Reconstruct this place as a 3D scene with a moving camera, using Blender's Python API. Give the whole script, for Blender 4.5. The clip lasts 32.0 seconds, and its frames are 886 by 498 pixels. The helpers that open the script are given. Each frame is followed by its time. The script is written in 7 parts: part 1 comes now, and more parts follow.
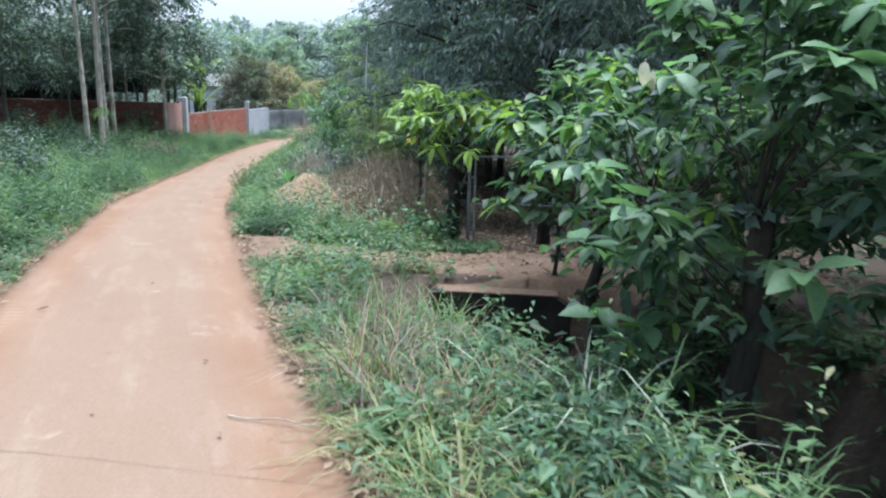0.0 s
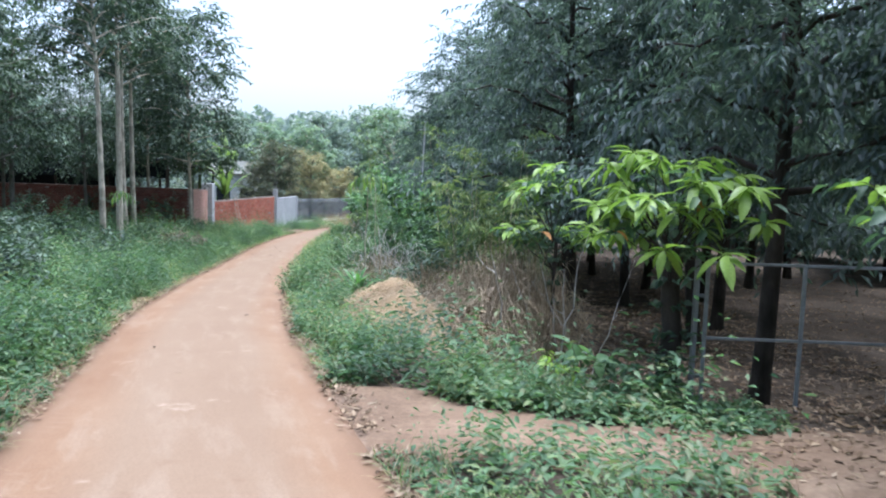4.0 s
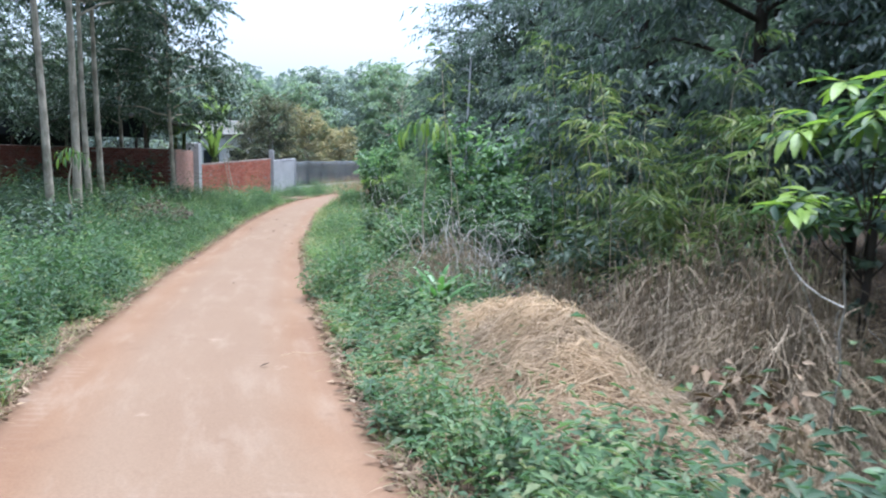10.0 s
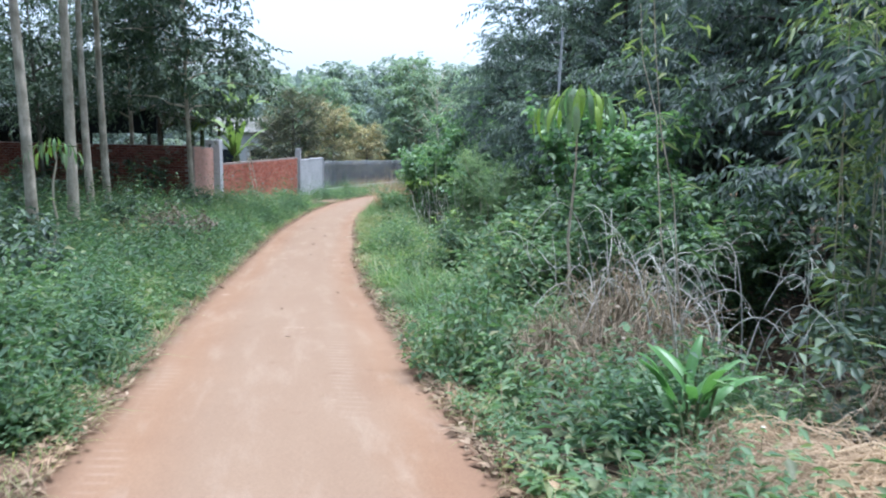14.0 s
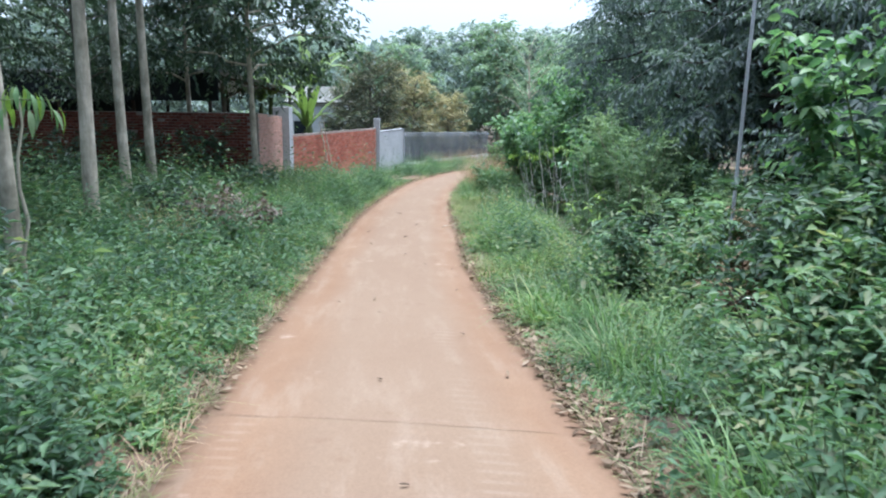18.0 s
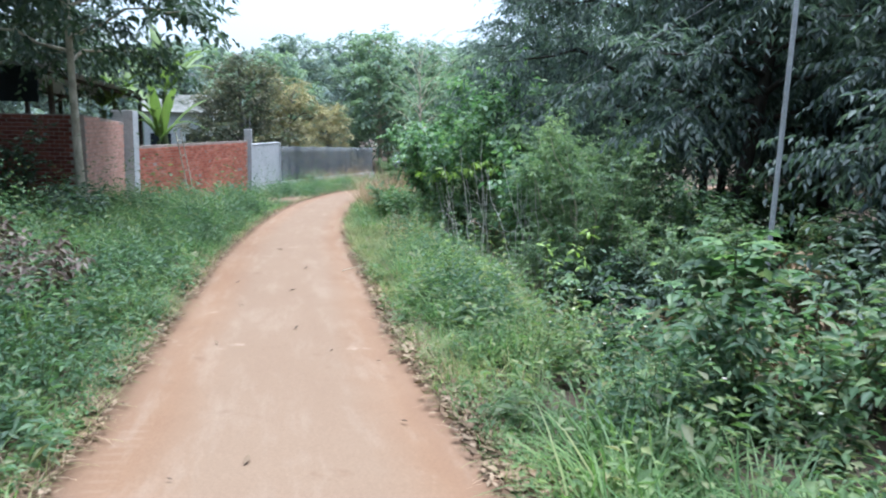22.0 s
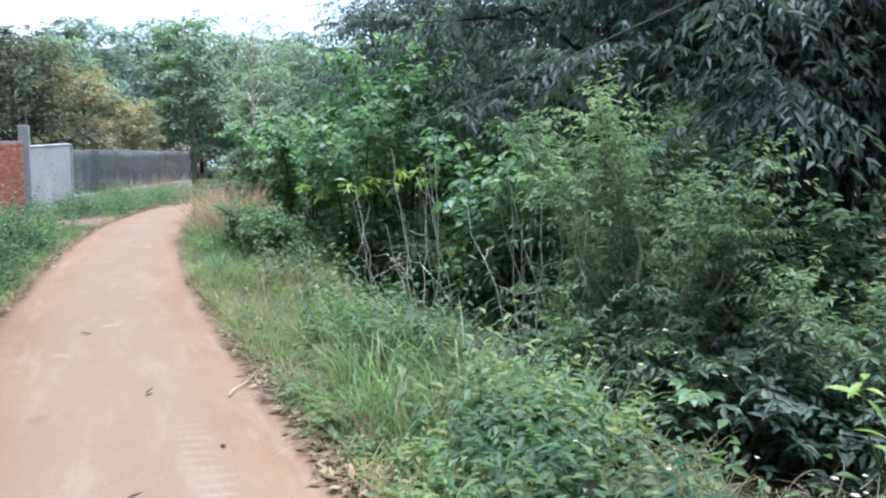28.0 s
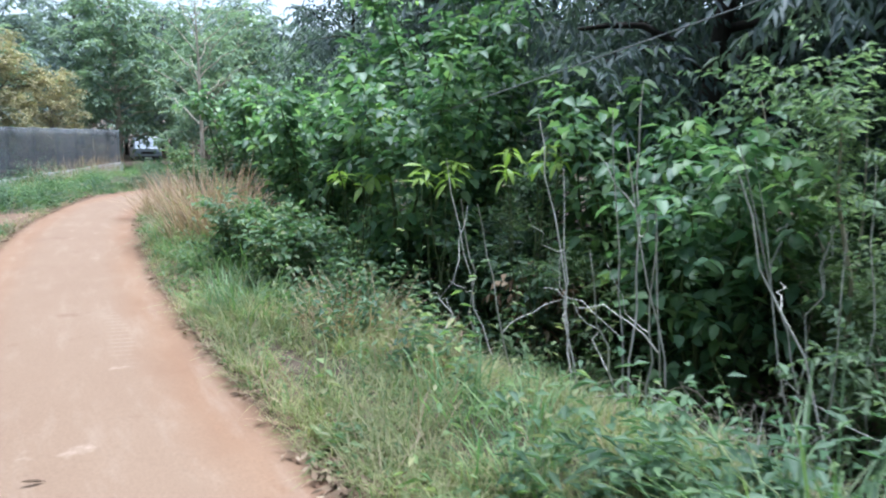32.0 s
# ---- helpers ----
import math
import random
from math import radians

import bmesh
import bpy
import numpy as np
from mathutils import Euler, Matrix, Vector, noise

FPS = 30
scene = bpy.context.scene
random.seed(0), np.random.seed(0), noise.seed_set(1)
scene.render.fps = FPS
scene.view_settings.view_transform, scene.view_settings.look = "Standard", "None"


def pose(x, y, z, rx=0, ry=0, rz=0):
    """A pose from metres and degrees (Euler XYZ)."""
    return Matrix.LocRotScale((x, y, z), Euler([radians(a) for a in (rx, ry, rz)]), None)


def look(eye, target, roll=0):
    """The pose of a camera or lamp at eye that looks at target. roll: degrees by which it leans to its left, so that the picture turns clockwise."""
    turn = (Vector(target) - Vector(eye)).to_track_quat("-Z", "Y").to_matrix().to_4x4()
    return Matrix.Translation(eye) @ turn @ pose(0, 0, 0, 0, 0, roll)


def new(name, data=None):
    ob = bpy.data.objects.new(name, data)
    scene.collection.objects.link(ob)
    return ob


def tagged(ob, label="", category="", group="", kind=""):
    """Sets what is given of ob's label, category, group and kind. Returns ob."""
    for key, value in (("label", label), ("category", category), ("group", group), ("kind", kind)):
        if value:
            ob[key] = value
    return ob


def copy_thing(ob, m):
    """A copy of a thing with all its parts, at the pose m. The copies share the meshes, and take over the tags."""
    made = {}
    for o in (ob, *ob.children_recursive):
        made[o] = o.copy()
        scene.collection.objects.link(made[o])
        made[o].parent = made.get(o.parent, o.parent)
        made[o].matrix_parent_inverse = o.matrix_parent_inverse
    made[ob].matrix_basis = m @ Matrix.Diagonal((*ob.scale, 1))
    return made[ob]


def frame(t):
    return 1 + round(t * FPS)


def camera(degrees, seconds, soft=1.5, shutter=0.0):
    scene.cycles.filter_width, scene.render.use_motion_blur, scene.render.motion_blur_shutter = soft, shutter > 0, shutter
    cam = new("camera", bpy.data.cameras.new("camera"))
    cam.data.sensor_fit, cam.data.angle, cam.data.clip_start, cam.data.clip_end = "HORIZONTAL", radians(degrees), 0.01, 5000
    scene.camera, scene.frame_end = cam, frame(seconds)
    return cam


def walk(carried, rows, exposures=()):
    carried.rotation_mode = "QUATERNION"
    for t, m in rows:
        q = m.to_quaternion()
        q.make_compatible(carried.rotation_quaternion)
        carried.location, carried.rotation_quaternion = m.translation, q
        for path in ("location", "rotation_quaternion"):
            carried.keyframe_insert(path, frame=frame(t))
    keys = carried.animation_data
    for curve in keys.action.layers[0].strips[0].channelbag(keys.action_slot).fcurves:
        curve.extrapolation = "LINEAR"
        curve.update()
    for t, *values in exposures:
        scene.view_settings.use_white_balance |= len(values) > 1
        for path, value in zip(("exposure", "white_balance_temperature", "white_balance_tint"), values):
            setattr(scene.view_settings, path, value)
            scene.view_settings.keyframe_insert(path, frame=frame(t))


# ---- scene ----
cam = camera(59.6, 32.0, soft=2.1, shutter=0.4)
METRES, EYE = 32.0, 1.57
ROWS = [
    (0.0, 0.0, 0.0, 0.0, 0.28, -12.6, -1.23),
    (0.5, -0.004, 0.0167, -0.0011, -0.81, -10.78, -1.47),
    (1.0, -0.0084, 0.0344, -0.0036, -1.04, -8.44, -1.62),
    (1.5, -0.0156, 0.0518, -0.004, -0.44, -6.87, -1.65),
    (2.0, -0.0241, 0.0678, -0.005, 0.37, -6.09, -1.7),
    (2.5, -0.0329, 0.0827, -0.006, 0.72, -6.03, -1.76),
    (3.0, -0.0421, 0.0968, -0.0062, 1.55, -6.1, -1.68),
    (3.5, -0.0501, 0.1123, -0.0087, 1.75, -6.14, -1.6),
    (5.5, -0.0764, 0.1711, -0.0121, -4.84, -4.67, -2.02),
    (6.0, -0.079, 0.183, -0.0136, -6.82, -4.79, -2.17),
    (6.5, -0.0829, 0.1978, -0.0143, -9.18, -5.2, -2.32),
    (7.0, -0.0871, 0.2109, -0.0149, -10.45, -5.53, -2.32),
    (7.5, -0.0907, 0.2243, -0.0153, -9.62, -5.82, -2.21),
    (8.0, -0.096, 0.2388, -0.0162, -7.56, -6.07, -1.99),
    (8.5, -0.0998, 0.2515, -0.018, -5.71, -6.52, -1.78),
    (9.0, -0.1035, 0.2668, -0.0184, -3.43, -6.97, -1.47),
    (9.5, -0.1067, 0.281, -0.0196, -1.31, -7.42, -1.32),
    (10.0, -0.1097, 0.2939, -0.0214, 0.29, -8.59, -1.24),
    (10.5, -0.1153, 0.3081, -0.0216, 2.09, -9.91, -1.06),
    (11.0, -0.1196, 0.3221, -0.0227, 5.46, -10.56, -0.73),
    (11.5, -0.1243, 0.3393, -0.0234, 8.55, -10.69, -0.44),
    (12.0, -0.1295, 0.3556, -0.0242, 8.69, -10.34, -0.35),
    (12.5, -0.1363, 0.3723, -0.0255, 6.71, -9.75, -0.58),
    (13.0, -0.1442, 0.3874, -0.0265, 4.47, -9.19, -0.77),
    (13.5, -0.15, 0.4003, -0.0282, 2.74, -8.81, -0.89),
    (15.5, -0.1676, 0.4616, -0.0315, -1.03, -8.34, -1.22),
    (16.0, -0.1711, 0.4771, -0.0333, -0.34, -8.69, -1.19),
    (16.5, -0.1771, 0.4944, -0.0346, 2.94, -9.05, -0.91),
    (17.0, -0.1812, 0.5103, -0.0368, 6.02, -9.67, -0.62),
    (17.5, -0.1855, 0.5273, -0.0371, 6.91, -10.3, -0.5),
    (18.0, -0.1902, 0.5424, -0.0379, 6.47, -10.57, -0.5),
    (18.5, -0.1933, 0.5584, -0.0389, 5.92, -10.83, -0.52),
    (19.0, -0.1966, 0.5764, -0.0398, 5.55, -10.91, -0.5),
    (19.5, -0.1989, 0.5918, -0.0417, 5.08, -10.83, -0.55),
    (20.0, -0.2021, 0.6076, -0.0423, 4.56, -10.25, -0.75),
    (20.5, -0.2051, 0.6219, -0.0432, 3.67, -9.56, -0.79),
    (21.0, -0.2068, 0.6378, -0.044, 2.4, -9.14, -0.82),
    (21.5, -0.2103, 0.6529, -0.045, 0.38, -9.0, -0.99),
    (22.0, -0.2153, 0.668, -0.0468, -2.7, -9.08, -1.29),
    (22.5, -0.2194, 0.6827, -0.0478, -4.08, -9.12, -1.35),
    (23.0, -0.2229, 0.6959, -0.0478, -5.72, -9.08, -1.42),
    (23.5, -0.2248, 0.7102, -0.0483, -8.04, -8.82, -1.53),
    (24.0, -0.2267, 0.7246, -0.0494, -10.55, -8.38, -1.71),
    (24.5, -0.2289, 0.7395, -0.0509, -13.23, -7.97, -1.98),
    (25.0, -0.2309, 0.7528, -0.0514, -13.15, -7.79, -2.03),
    (25.5, -0.2355, 0.7659, -0.0517, -12.39, -7.59, -2.08),
    (26.0, -0.2397, 0.7791, -0.0537, -12.2, -7.47, -2.06),
    (26.5, -0.2422, 0.7932, -0.0548, -12.48, -7.48, -2.05),
    (28.5, -0.2451, 0.8502, -0.0539, -18.13, -8.8, -1.3),
    (29.0, -0.2442, 0.8644, -0.0547, -18.97, -8.95, -1.36),
    (29.5, -0.2473, 0.8789, -0.0551, -18.8, -9.04, -1.44),
    (30.0, -0.2504, 0.8916, -0.0568, -17.96, -9.23, -1.43),
    (30.5, -0.2546, 0.9066, -0.0575, -18.1, -9.51, -1.32),
    (31.0, -0.2598, 0.9202, -0.0584, -20.0, -9.71, -1.36),
    (31.5, -0.2629, 0.9359, -0.0591, -21.08, -9.79, -1.49),
    (32.0, -0.2655, 0.9535, -0.0602, -21.95, -9.77, -1.46),
]
EXPOSURES = [(0.0, 1.5, 5400, 10.5), (7.0, 1.5, 5400, 12.5), (12.0, 1.45, 5400, 12.5), (18.0, 1.45, 5400, 9), (26.0, 1.5, 5400, 9), (32.0, 1.52, 5400, 11)]
walk(cam, [(t, pose(METRES * x, METRES * y, EYE + METRES * z, 90 + pitch, roll, yaw)) for t, x, y, z, yaw, pitch, roll in ROWS], EXPOSURES)

# ---- sky, sun ----
world = bpy.data.worlds.new("overcast_sky")
scene.world = world
world.use_nodes = True
wn, wl = world.node_tree.nodes, world.node_tree.links
sky = wn.new("ShaderNodeTexSky")
sky.sky_type, sky.sun_disc = "NISHITA", False
sky.sun_elevation, sky.sun_rotation = radians(80), radians(45)
sky.air_density, sky.dust_density, sky.ozone_density = 1.0, 3.0, 2.0
hazy = wn.new("ShaderNodeHueSaturation")
hazy.inputs["Saturation"].default_value, hazy.inputs["Value"].default_value = 0.55, 1.05
wl.new(sky.outputs[0], hazy.inputs["Color"])
wl.new(hazy.outputs[0], wn["Background"].inputs["Color"])
wn["Background"].inputs["Strength"].default_value = 0.114
sun = new("sun", bpy.data.lights.new("sun", "SUN"))
sun.data.energy, sun.data.angle, sun.data.color = 3.15, radians(40), (1.0, 0.98, 0.95)
sun.matrix_world = look((5, 13, 44), (0, 8, 0))

# ---- plan: the road's edges, the fall of the ground ----
RIGHT_Y = [-30, -5, 0, 3, 3.9, 5.8, 7.3, 8.3, 10.3, 11.7, 12.5, 13.9, 16, 17.1, 18.9, 20.6, 21.8, 23.1, 25.6, 28.4, 30.2, 32, 34, 37, 40.4, 45, 48, 50, 52, 54, 57, 62, 120]
RIGHT_X = [11, 2.5, .75, -.3, -.62, -1.3, -1.8, -2.15, -2.8, -3.2, -3.5, -3.9, -4.45, -4.7, -5.1, -5.5, -5.72, -6.0, -6.5, -7.0, -7.2, -7.4, -7.75, -8.1, -8.35, -8.4, -8.2, -7.7, -6.6, -4.6, 0, 12, 150]
LEFT_Y = [-30, -5, 0, 6.9, 8.4, 9.5, 11.8, 15.5, 16.9, 18.8, 21.5, 23.1, 25.7, 27.8, 30.2, 33.7, 39, 43, 46, 49, 51.5, 53, 55, 58, 62, 120]
LEFT_X = [8.4, -.15, -1.85, -4.1, -4.6, -4.95, -5.65, -6.75, -7.05, -7.45, -8.0, -8.3, -8.7, -9.0, -9.35, -9.8, -10.15, -10.25, -10.1, -9.75, -9.2, -8.4, -6.6, -2.5, 6, 144]
FALL_Y = [-40, 0, 5.5, 8.5, 12.4, 14.8, 18.4, 22.3, 24.9, 27.2, 30.5, 51, 67, 80, 200, 3000]
FALL_Z = [2.0, 0, -.39, -.59, -.85, -1.01, -1.27, -1.53, -1.70, -1.79, -1.95, -2.5, -3.05, -4.2, -4.6, -4.6]


def smoothed(y, ys, vs):
    y = np.asarray(y, float)
    return sum(np.interp(y + o, ys, vs) for o in (-1.2, -.7, -.25, .25, .7, 1.2)) / 6


def x_right(y): return smoothed(y, RIGHT_Y, RIGHT_X)
def x_left(y): return smoothed(y, LEFT_Y, LEFT_X)
def fall(y): return smoothed(y, FALL_Y, FALL_Z)


def step(a, b, v):
    q = np.clip((np.asarray(v, float) - a) / (b - a), 0, 1)
    return q * q * (3 - 2 * q)


def rough(x, y, k=1.0):
    """Soft unevenness from a few crossing waves."""
    return (np.sin(1.7 * k * x + .6 * np.sin(1.1 * k * y)) * np.cos(1.3 * k * y + 1.2) + .6 * np.sin(3.9 * k * x + 2.1 * k * y) * np.cos(3.1 * k * y - 1.7 * k * x)
            + .35 * np.sin(8.3 * k * x - 3 * k * y + 1) * np.sin(7.1 * k * y + 2.2 * k * x))


def height(x, y):
    """The ground's height: verge, ditch and orchard floor beside the road, a low bank opposite."""
    x, y = np.asarray(x, float), np.asarray(y, float)
    r, l = x - x_right(y), x_left(y) - x
    z = fall(y)
    near = 1 - step(60, 90, y)
    fill = step(7.6, 8.0, y) * (1 - step(11.2, 12.4, y))
    ditch = step(1.5, 2.2, r) * (1 - step(3.2, 4.0, r)) * .95 * (1 - step(7.6, 8.0, y))
    drop = step(1.5, 2.7, r) * .55 * step(10.5, 12.1, y) * near
    bank = step(.2, 4.5, l) * .42 * near * (1 - step(40, 46, y))
    out = np.maximum(np.maximum(r, l), 0)
    bump = rough(x, y) * .05 * step(.1, 1.2, out) * (1 - .6 * fill)
    under = np.where((r < -.1) & (l < -.1), -.06, 0)
    return z - ditch - drop + bank + bump + under


# ---- mesh tools ----
rng = np.random.default_rng(7)


def mesh_of(name, V, faces, mat, smooth=True, uv=None):
    """One mesh from an array of vertices and one or more arrays of triangles or quads."""
    V = np.asarray(V, np.float32).reshape(-1, 3)
    faces = [np.asarray(f, np.int32) for f in (faces if isinstance(faces, list) else [faces]) if len(f)]
    loops = np.concatenate([f.ravel() for f in faces])
    sizes = np.concatenate([np.full(len(f), f.shape[1], np.int32) for f in faces])
    me = bpy.data.meshes.new(name)
    me.vertices.add(len(V)), me.loops.add(len(loops)), me.polygons.add(len(sizes))
    me.vertices.foreach_set("co", V.ravel())
    me.loops.foreach_set("vertex_index", loops)
    me.polygons.foreach_set("loop_start", np.concatenate([[0], np.cumsum(sizes)[:-1]]).astype(np.int32))
    me.polygons.foreach_set("use_smooth", np.full(len(sizes), smooth))
    if uv is not None:
        me.uv_layers.new(name="UVMap").data.foreach_set("uv", np.asarray(uv, np.float32)[loops].ravel())
    me.update(calc_edges=True)
    me.materials.append(mat)
    return me


def part(name, data, mat, parent=None, label="", m=None):
    """A mesh object from a mesh or a bmesh, under its thing."""
    if isinstance(data, bmesh.types.BMesh):
        me = bpy.data.meshes.new(name)
        data.to_mesh(me)
        data.free()
        me.materials.append(mat)
        data = me
    ob = new(name, data)
    if m is not None:
        ob.matrix_basis = m
    ob.parent = parent
    if label:
        ob["label"] = label
    return ob


def thing(name, m, label, category, group="", kind=""):
    ob = new(name)
    ob.empty_display_size = .2
    ob.matrix_basis = m
    return tagged(ob, label, category, group, kind)


def merge(pieces):
    """Joins (V, F) pieces with faces of one size."""
    Vs, Fs, n = [], [], 0
    for V, F in pieces:
        Vs.append(V), Fs.append(F + n)
        n += len(V)
    return np.concatenate(Vs), np.concatenate(Fs)


def unit(v):
    return v / np.maximum(np.linalg.norm(v, axis=-1, keepdims=True), 1e-9)


def tube(points, radii, n=6):
    """A tapered tube along a line, as vertices and quads."""
    P = np.asarray(points, float)
    R = np.broadcast_to(np.asarray(radii, float), (len(P),))
    T = unit(np.gradient(P, axis=0))
    ref = np.where(np.abs(T[:, 2:]) > .9, [[1., 0, 0]], [[0, 0, 1.]])
    A = unit(np.cross(T, ref))
    B = np.cross(T, A)
    w = np.linspace(0, 2 * np.pi, n, endpoint=False)
    V = P[:, None] + R[:, None, None] * (A[:, None] * np.cos(w)[None, :, None] + B[:, None] * np.sin(w)[None, :, None])
    i, j = np.meshgrid(np.arange(len(P) - 1), np.arange(n), indexing="ij")
    a, b = i * n + j, i * n + (j + 1) % n
    F = np.stack([a, b, b + n, a + n], -1).reshape(-1, 4)
    return V.reshape(-1, 3), F


def bend(a, b, sag=0.0, wob=0.0, n=7, g=None):
    """A line from a to b that sags and wobbles."""
    g = g or rng
    u = np.linspace(0, 1, n)[:, None]
    P = np.asarray(a, float) * (1 - u) + np.asarray(b, float) * u
    P[:, 2] -= sag * 4 * (u * (1 - u))[:, 0]
    P += g.normal(0, wob, (n, 3)) * np.sin(np.pi * u) if wob else 0
    return P


def leaf_faces(P, D, U, L, W, fold=.2, curl=.2):
    """Folded four-point leaves: vertices and triangles."""
    D = unit(D)
    S = unit(np.cross(D, U))
    N = np.cross(S, D)
    L, W = np.asarray(L)[:, None], np.asarray(W)[:, None]
    mid = P + D * L * .42
    V = np.stack([P, mid + S * W / 2 + N * W * fold, P + D * L - N * L * curl, mid - S * W / 2 + N * W * fold], 1).reshape(-1, 3)
    k = np.arange(len(P))[:, None] * 4
    F = np.concatenate([k + [0, 3, 2], k + [0, 2, 1]], 1).reshape(-1, 3)
    return V, F


def leaf_full(P, D, U, L, W, fold=.18, curl=.25):
    """Broader leaves with a midrib and a drooping tip: vertices and triangles."""
    D = unit(D)
    S = unit(np.cross(D, U))
    N = np.cross(S, D)
    L, W = np.asarray(L)[:, None], np.asarray(W)[:, None]

    def at(u, w, up): return P + D * L * u + S * W * w + N * (W * up - L * curl * u * u)
    V = np.stack([at(0, 0, 0), at(.28, .46, fold), at(.3, 0, 0), at(.28, -.46, fold), at(.66, .38, fold * .8), at(.66, 0, 0), at(.66, -.38, fold * .8), at(1, 0, 0)], 1).reshape(-1, 3)
    k = np.arange(len(P))[:, None] * 8
    F = np.concatenate([k + f for f in ([0, 2, 1], [0, 3, 2], [1, 2, 5], [1, 5, 4], [2, 3, 6], [2, 6, 5], [4, 5, 7], [5, 6, 7])], 1).reshape(-1, 3)
    return V, F


def blades(P, D, L, W, droop=.5):
    """Grass blades in three bending steps: vertices and triangles."""
    D = unit(D)
    out = D * [1, 1, 0]
    S = unit(np.cross(D, [0, 0, 1.0]) + 1e-5)
    L, W = np.asarray(L)[:, None], np.asarray(W)[:, None]
    droop = np.broadcast_to(np.asarray(droop, float), (len(P),))[:, None]
    rows = []
    for u in (0, .35, .7):
        c = P + D * L * u + (unit(out + 1e-6) * .6 - [0, 0, 1]) * L * droop * u * u * .6
        w = W * (1 - .55 * u) / 2
        rows += [c + S * w, c - S * w]
    tip = P + D * L + (unit(out + 1e-6) * .6 - [0, 0, 1]) * L * droop * .6
    V = np.stack(rows + [tip], 1).reshape(-1, 3)
    k = np.arange(len(P))[:, None] * 7
    F = np.concatenate([k + f for f in ([0, 1, 3], [0, 3, 2], [2, 3, 5], [2, 5, 4], [4, 5, 6])], 1).reshape(-1, 3)
    return V, F


def around(n, g, low=-1.0, high=1.0):
    """n random directions with z between low and high."""
    z = g.uniform(low, high, n)
    a = g.uniform(0, 2 * np.pi, n)
    r = np.sqrt(1 - z * z)
    return np.stack([r * np.cos(a), r * np.sin(a), z], 1)


def sprays(S, D, length, k, L, W, g, hang=.5, spread=.9, sag=.3, full=False, fold=.2):
    """Twigs from S along D with k leaves on each, alternating and hanging."""
    n = len(S)
    D = unit(D)
    length = np.broadcast_to(np.asarray(length, float), (n,))
    u = np.tile(np.linspace(.12, 1, k), n) + g.uniform(-.04, .04, n * k)
    i = np.repeat(np.arange(n), k)
    P = S[i] + D[i] * (length[i] * u)[:, None]
    P[:, 2] -= sag * length[i] * u * u
    side = unit(np.cross(D[i], [0, 0, 1.0]) + 1e-4) * np.where(np.tile(np.arange(k), n) % 2, 1, -1)[:, None]
    d = D[i] * .55 + side * spread * g.uniform(.5, 1.2, (n * k, 1)) + g.normal(0, .25, (n * k, 3))
    d[:, 2] -= hang * g.uniform(.5, 1.4, n * k)
    up = np.array([0, 0, 1.0]) + g.normal(0, .35, (n * k, 3))
    LL, WW = L * g.uniform(.65, 1.2, n * k), W * g.uniform(.7, 1.15, n * k)
    return (leaf_full if full else leaf_faces)(P, d, up, LL, WW, fold)


def slab(x0, x1, y0, y1, z0, z1, bevel=.01, segments=1):
    bm = bmesh.new()
    bmesh.ops.create_cube(bm, size=1)
    for v in bm.verts:
        v.co = ((x0 + x1) / 2 + v.co.x * (x1 - x0), (y0 + y1) / 2 + v.co.y * (y1 - y0), (z0 + z1) / 2 + v.co.z * (z1 - z0))
    if bevel:
        bmesh.ops.bevel(bm, geom=bm.edges[:], offset=bevel, segments=segments, affect="EDGES", profile=.6)
    return bm


# ---- materials ----
def material(name, rough_=.8, metal=0.0, spec=.35):
    mat = bpy.data.materials.new(name)
    mat.use_nodes = True
    n = mat.node_tree.nodes
    b = n["Principled BSDF"]
    b.inputs["Roughness"].default_value, b.inputs["Metallic"].default_value = rough_, metal
    b.inputs["Specular IOR Level"].default_value = spec
    return mat, n, mat.node_tree.links, b


def ramp(n, stops):
    r = n.new("ShaderNodeValToRGB")
    e = r.color_ramp.elements
    e[0].position, e[0].color = stops[0][0], (*stops[0][1], 1)
    e[1].position, e[1].color = stops[-1][0], (*stops[-1][1], 1)
    for p, c in stops[1:-1]:
        e.new(p).color = (*c, 1)
    return r


def noise_at(n, l, scale, detail=4, coord=None, rough_=.6):
    t = n.new("ShaderNodeTexNoise")
    t.inputs["Scale"].default_value, t.inputs["Detail"].default_value, t.inputs["Roughness"].default_value = scale, detail, rough_
    if coord is not None:
        l.new(coord, t.inputs["Vector"])
    return t


def mix(n, l, fac, a, b, kind="MIX"):
    m = n.new("ShaderNodeMix")
    m.data_type, m.blend_type = "RGBA", kind
    for sock, v in ((m.inputs[0], fac), (m.inputs[6], a), (m.inputs[7], b)):
        if isinstance(v, (int, float)):
            sock.default_value = v
        elif isinstance(v, tuple):
            sock.default_value = (*v, 1)
        else:
            l.new(v, sock)
    return m.outputs[2]


def bump(n, l, b, source, strength=.3, distance=.02):
    p = n.new("ShaderNodeBump")
    p.inputs["Strength"].default_value, p.inputs["Distance"].default_value = strength, distance
    l.new(source, p.inputs["Height"])
    l.new(p.outputs[0], b.inputs["Normal"])


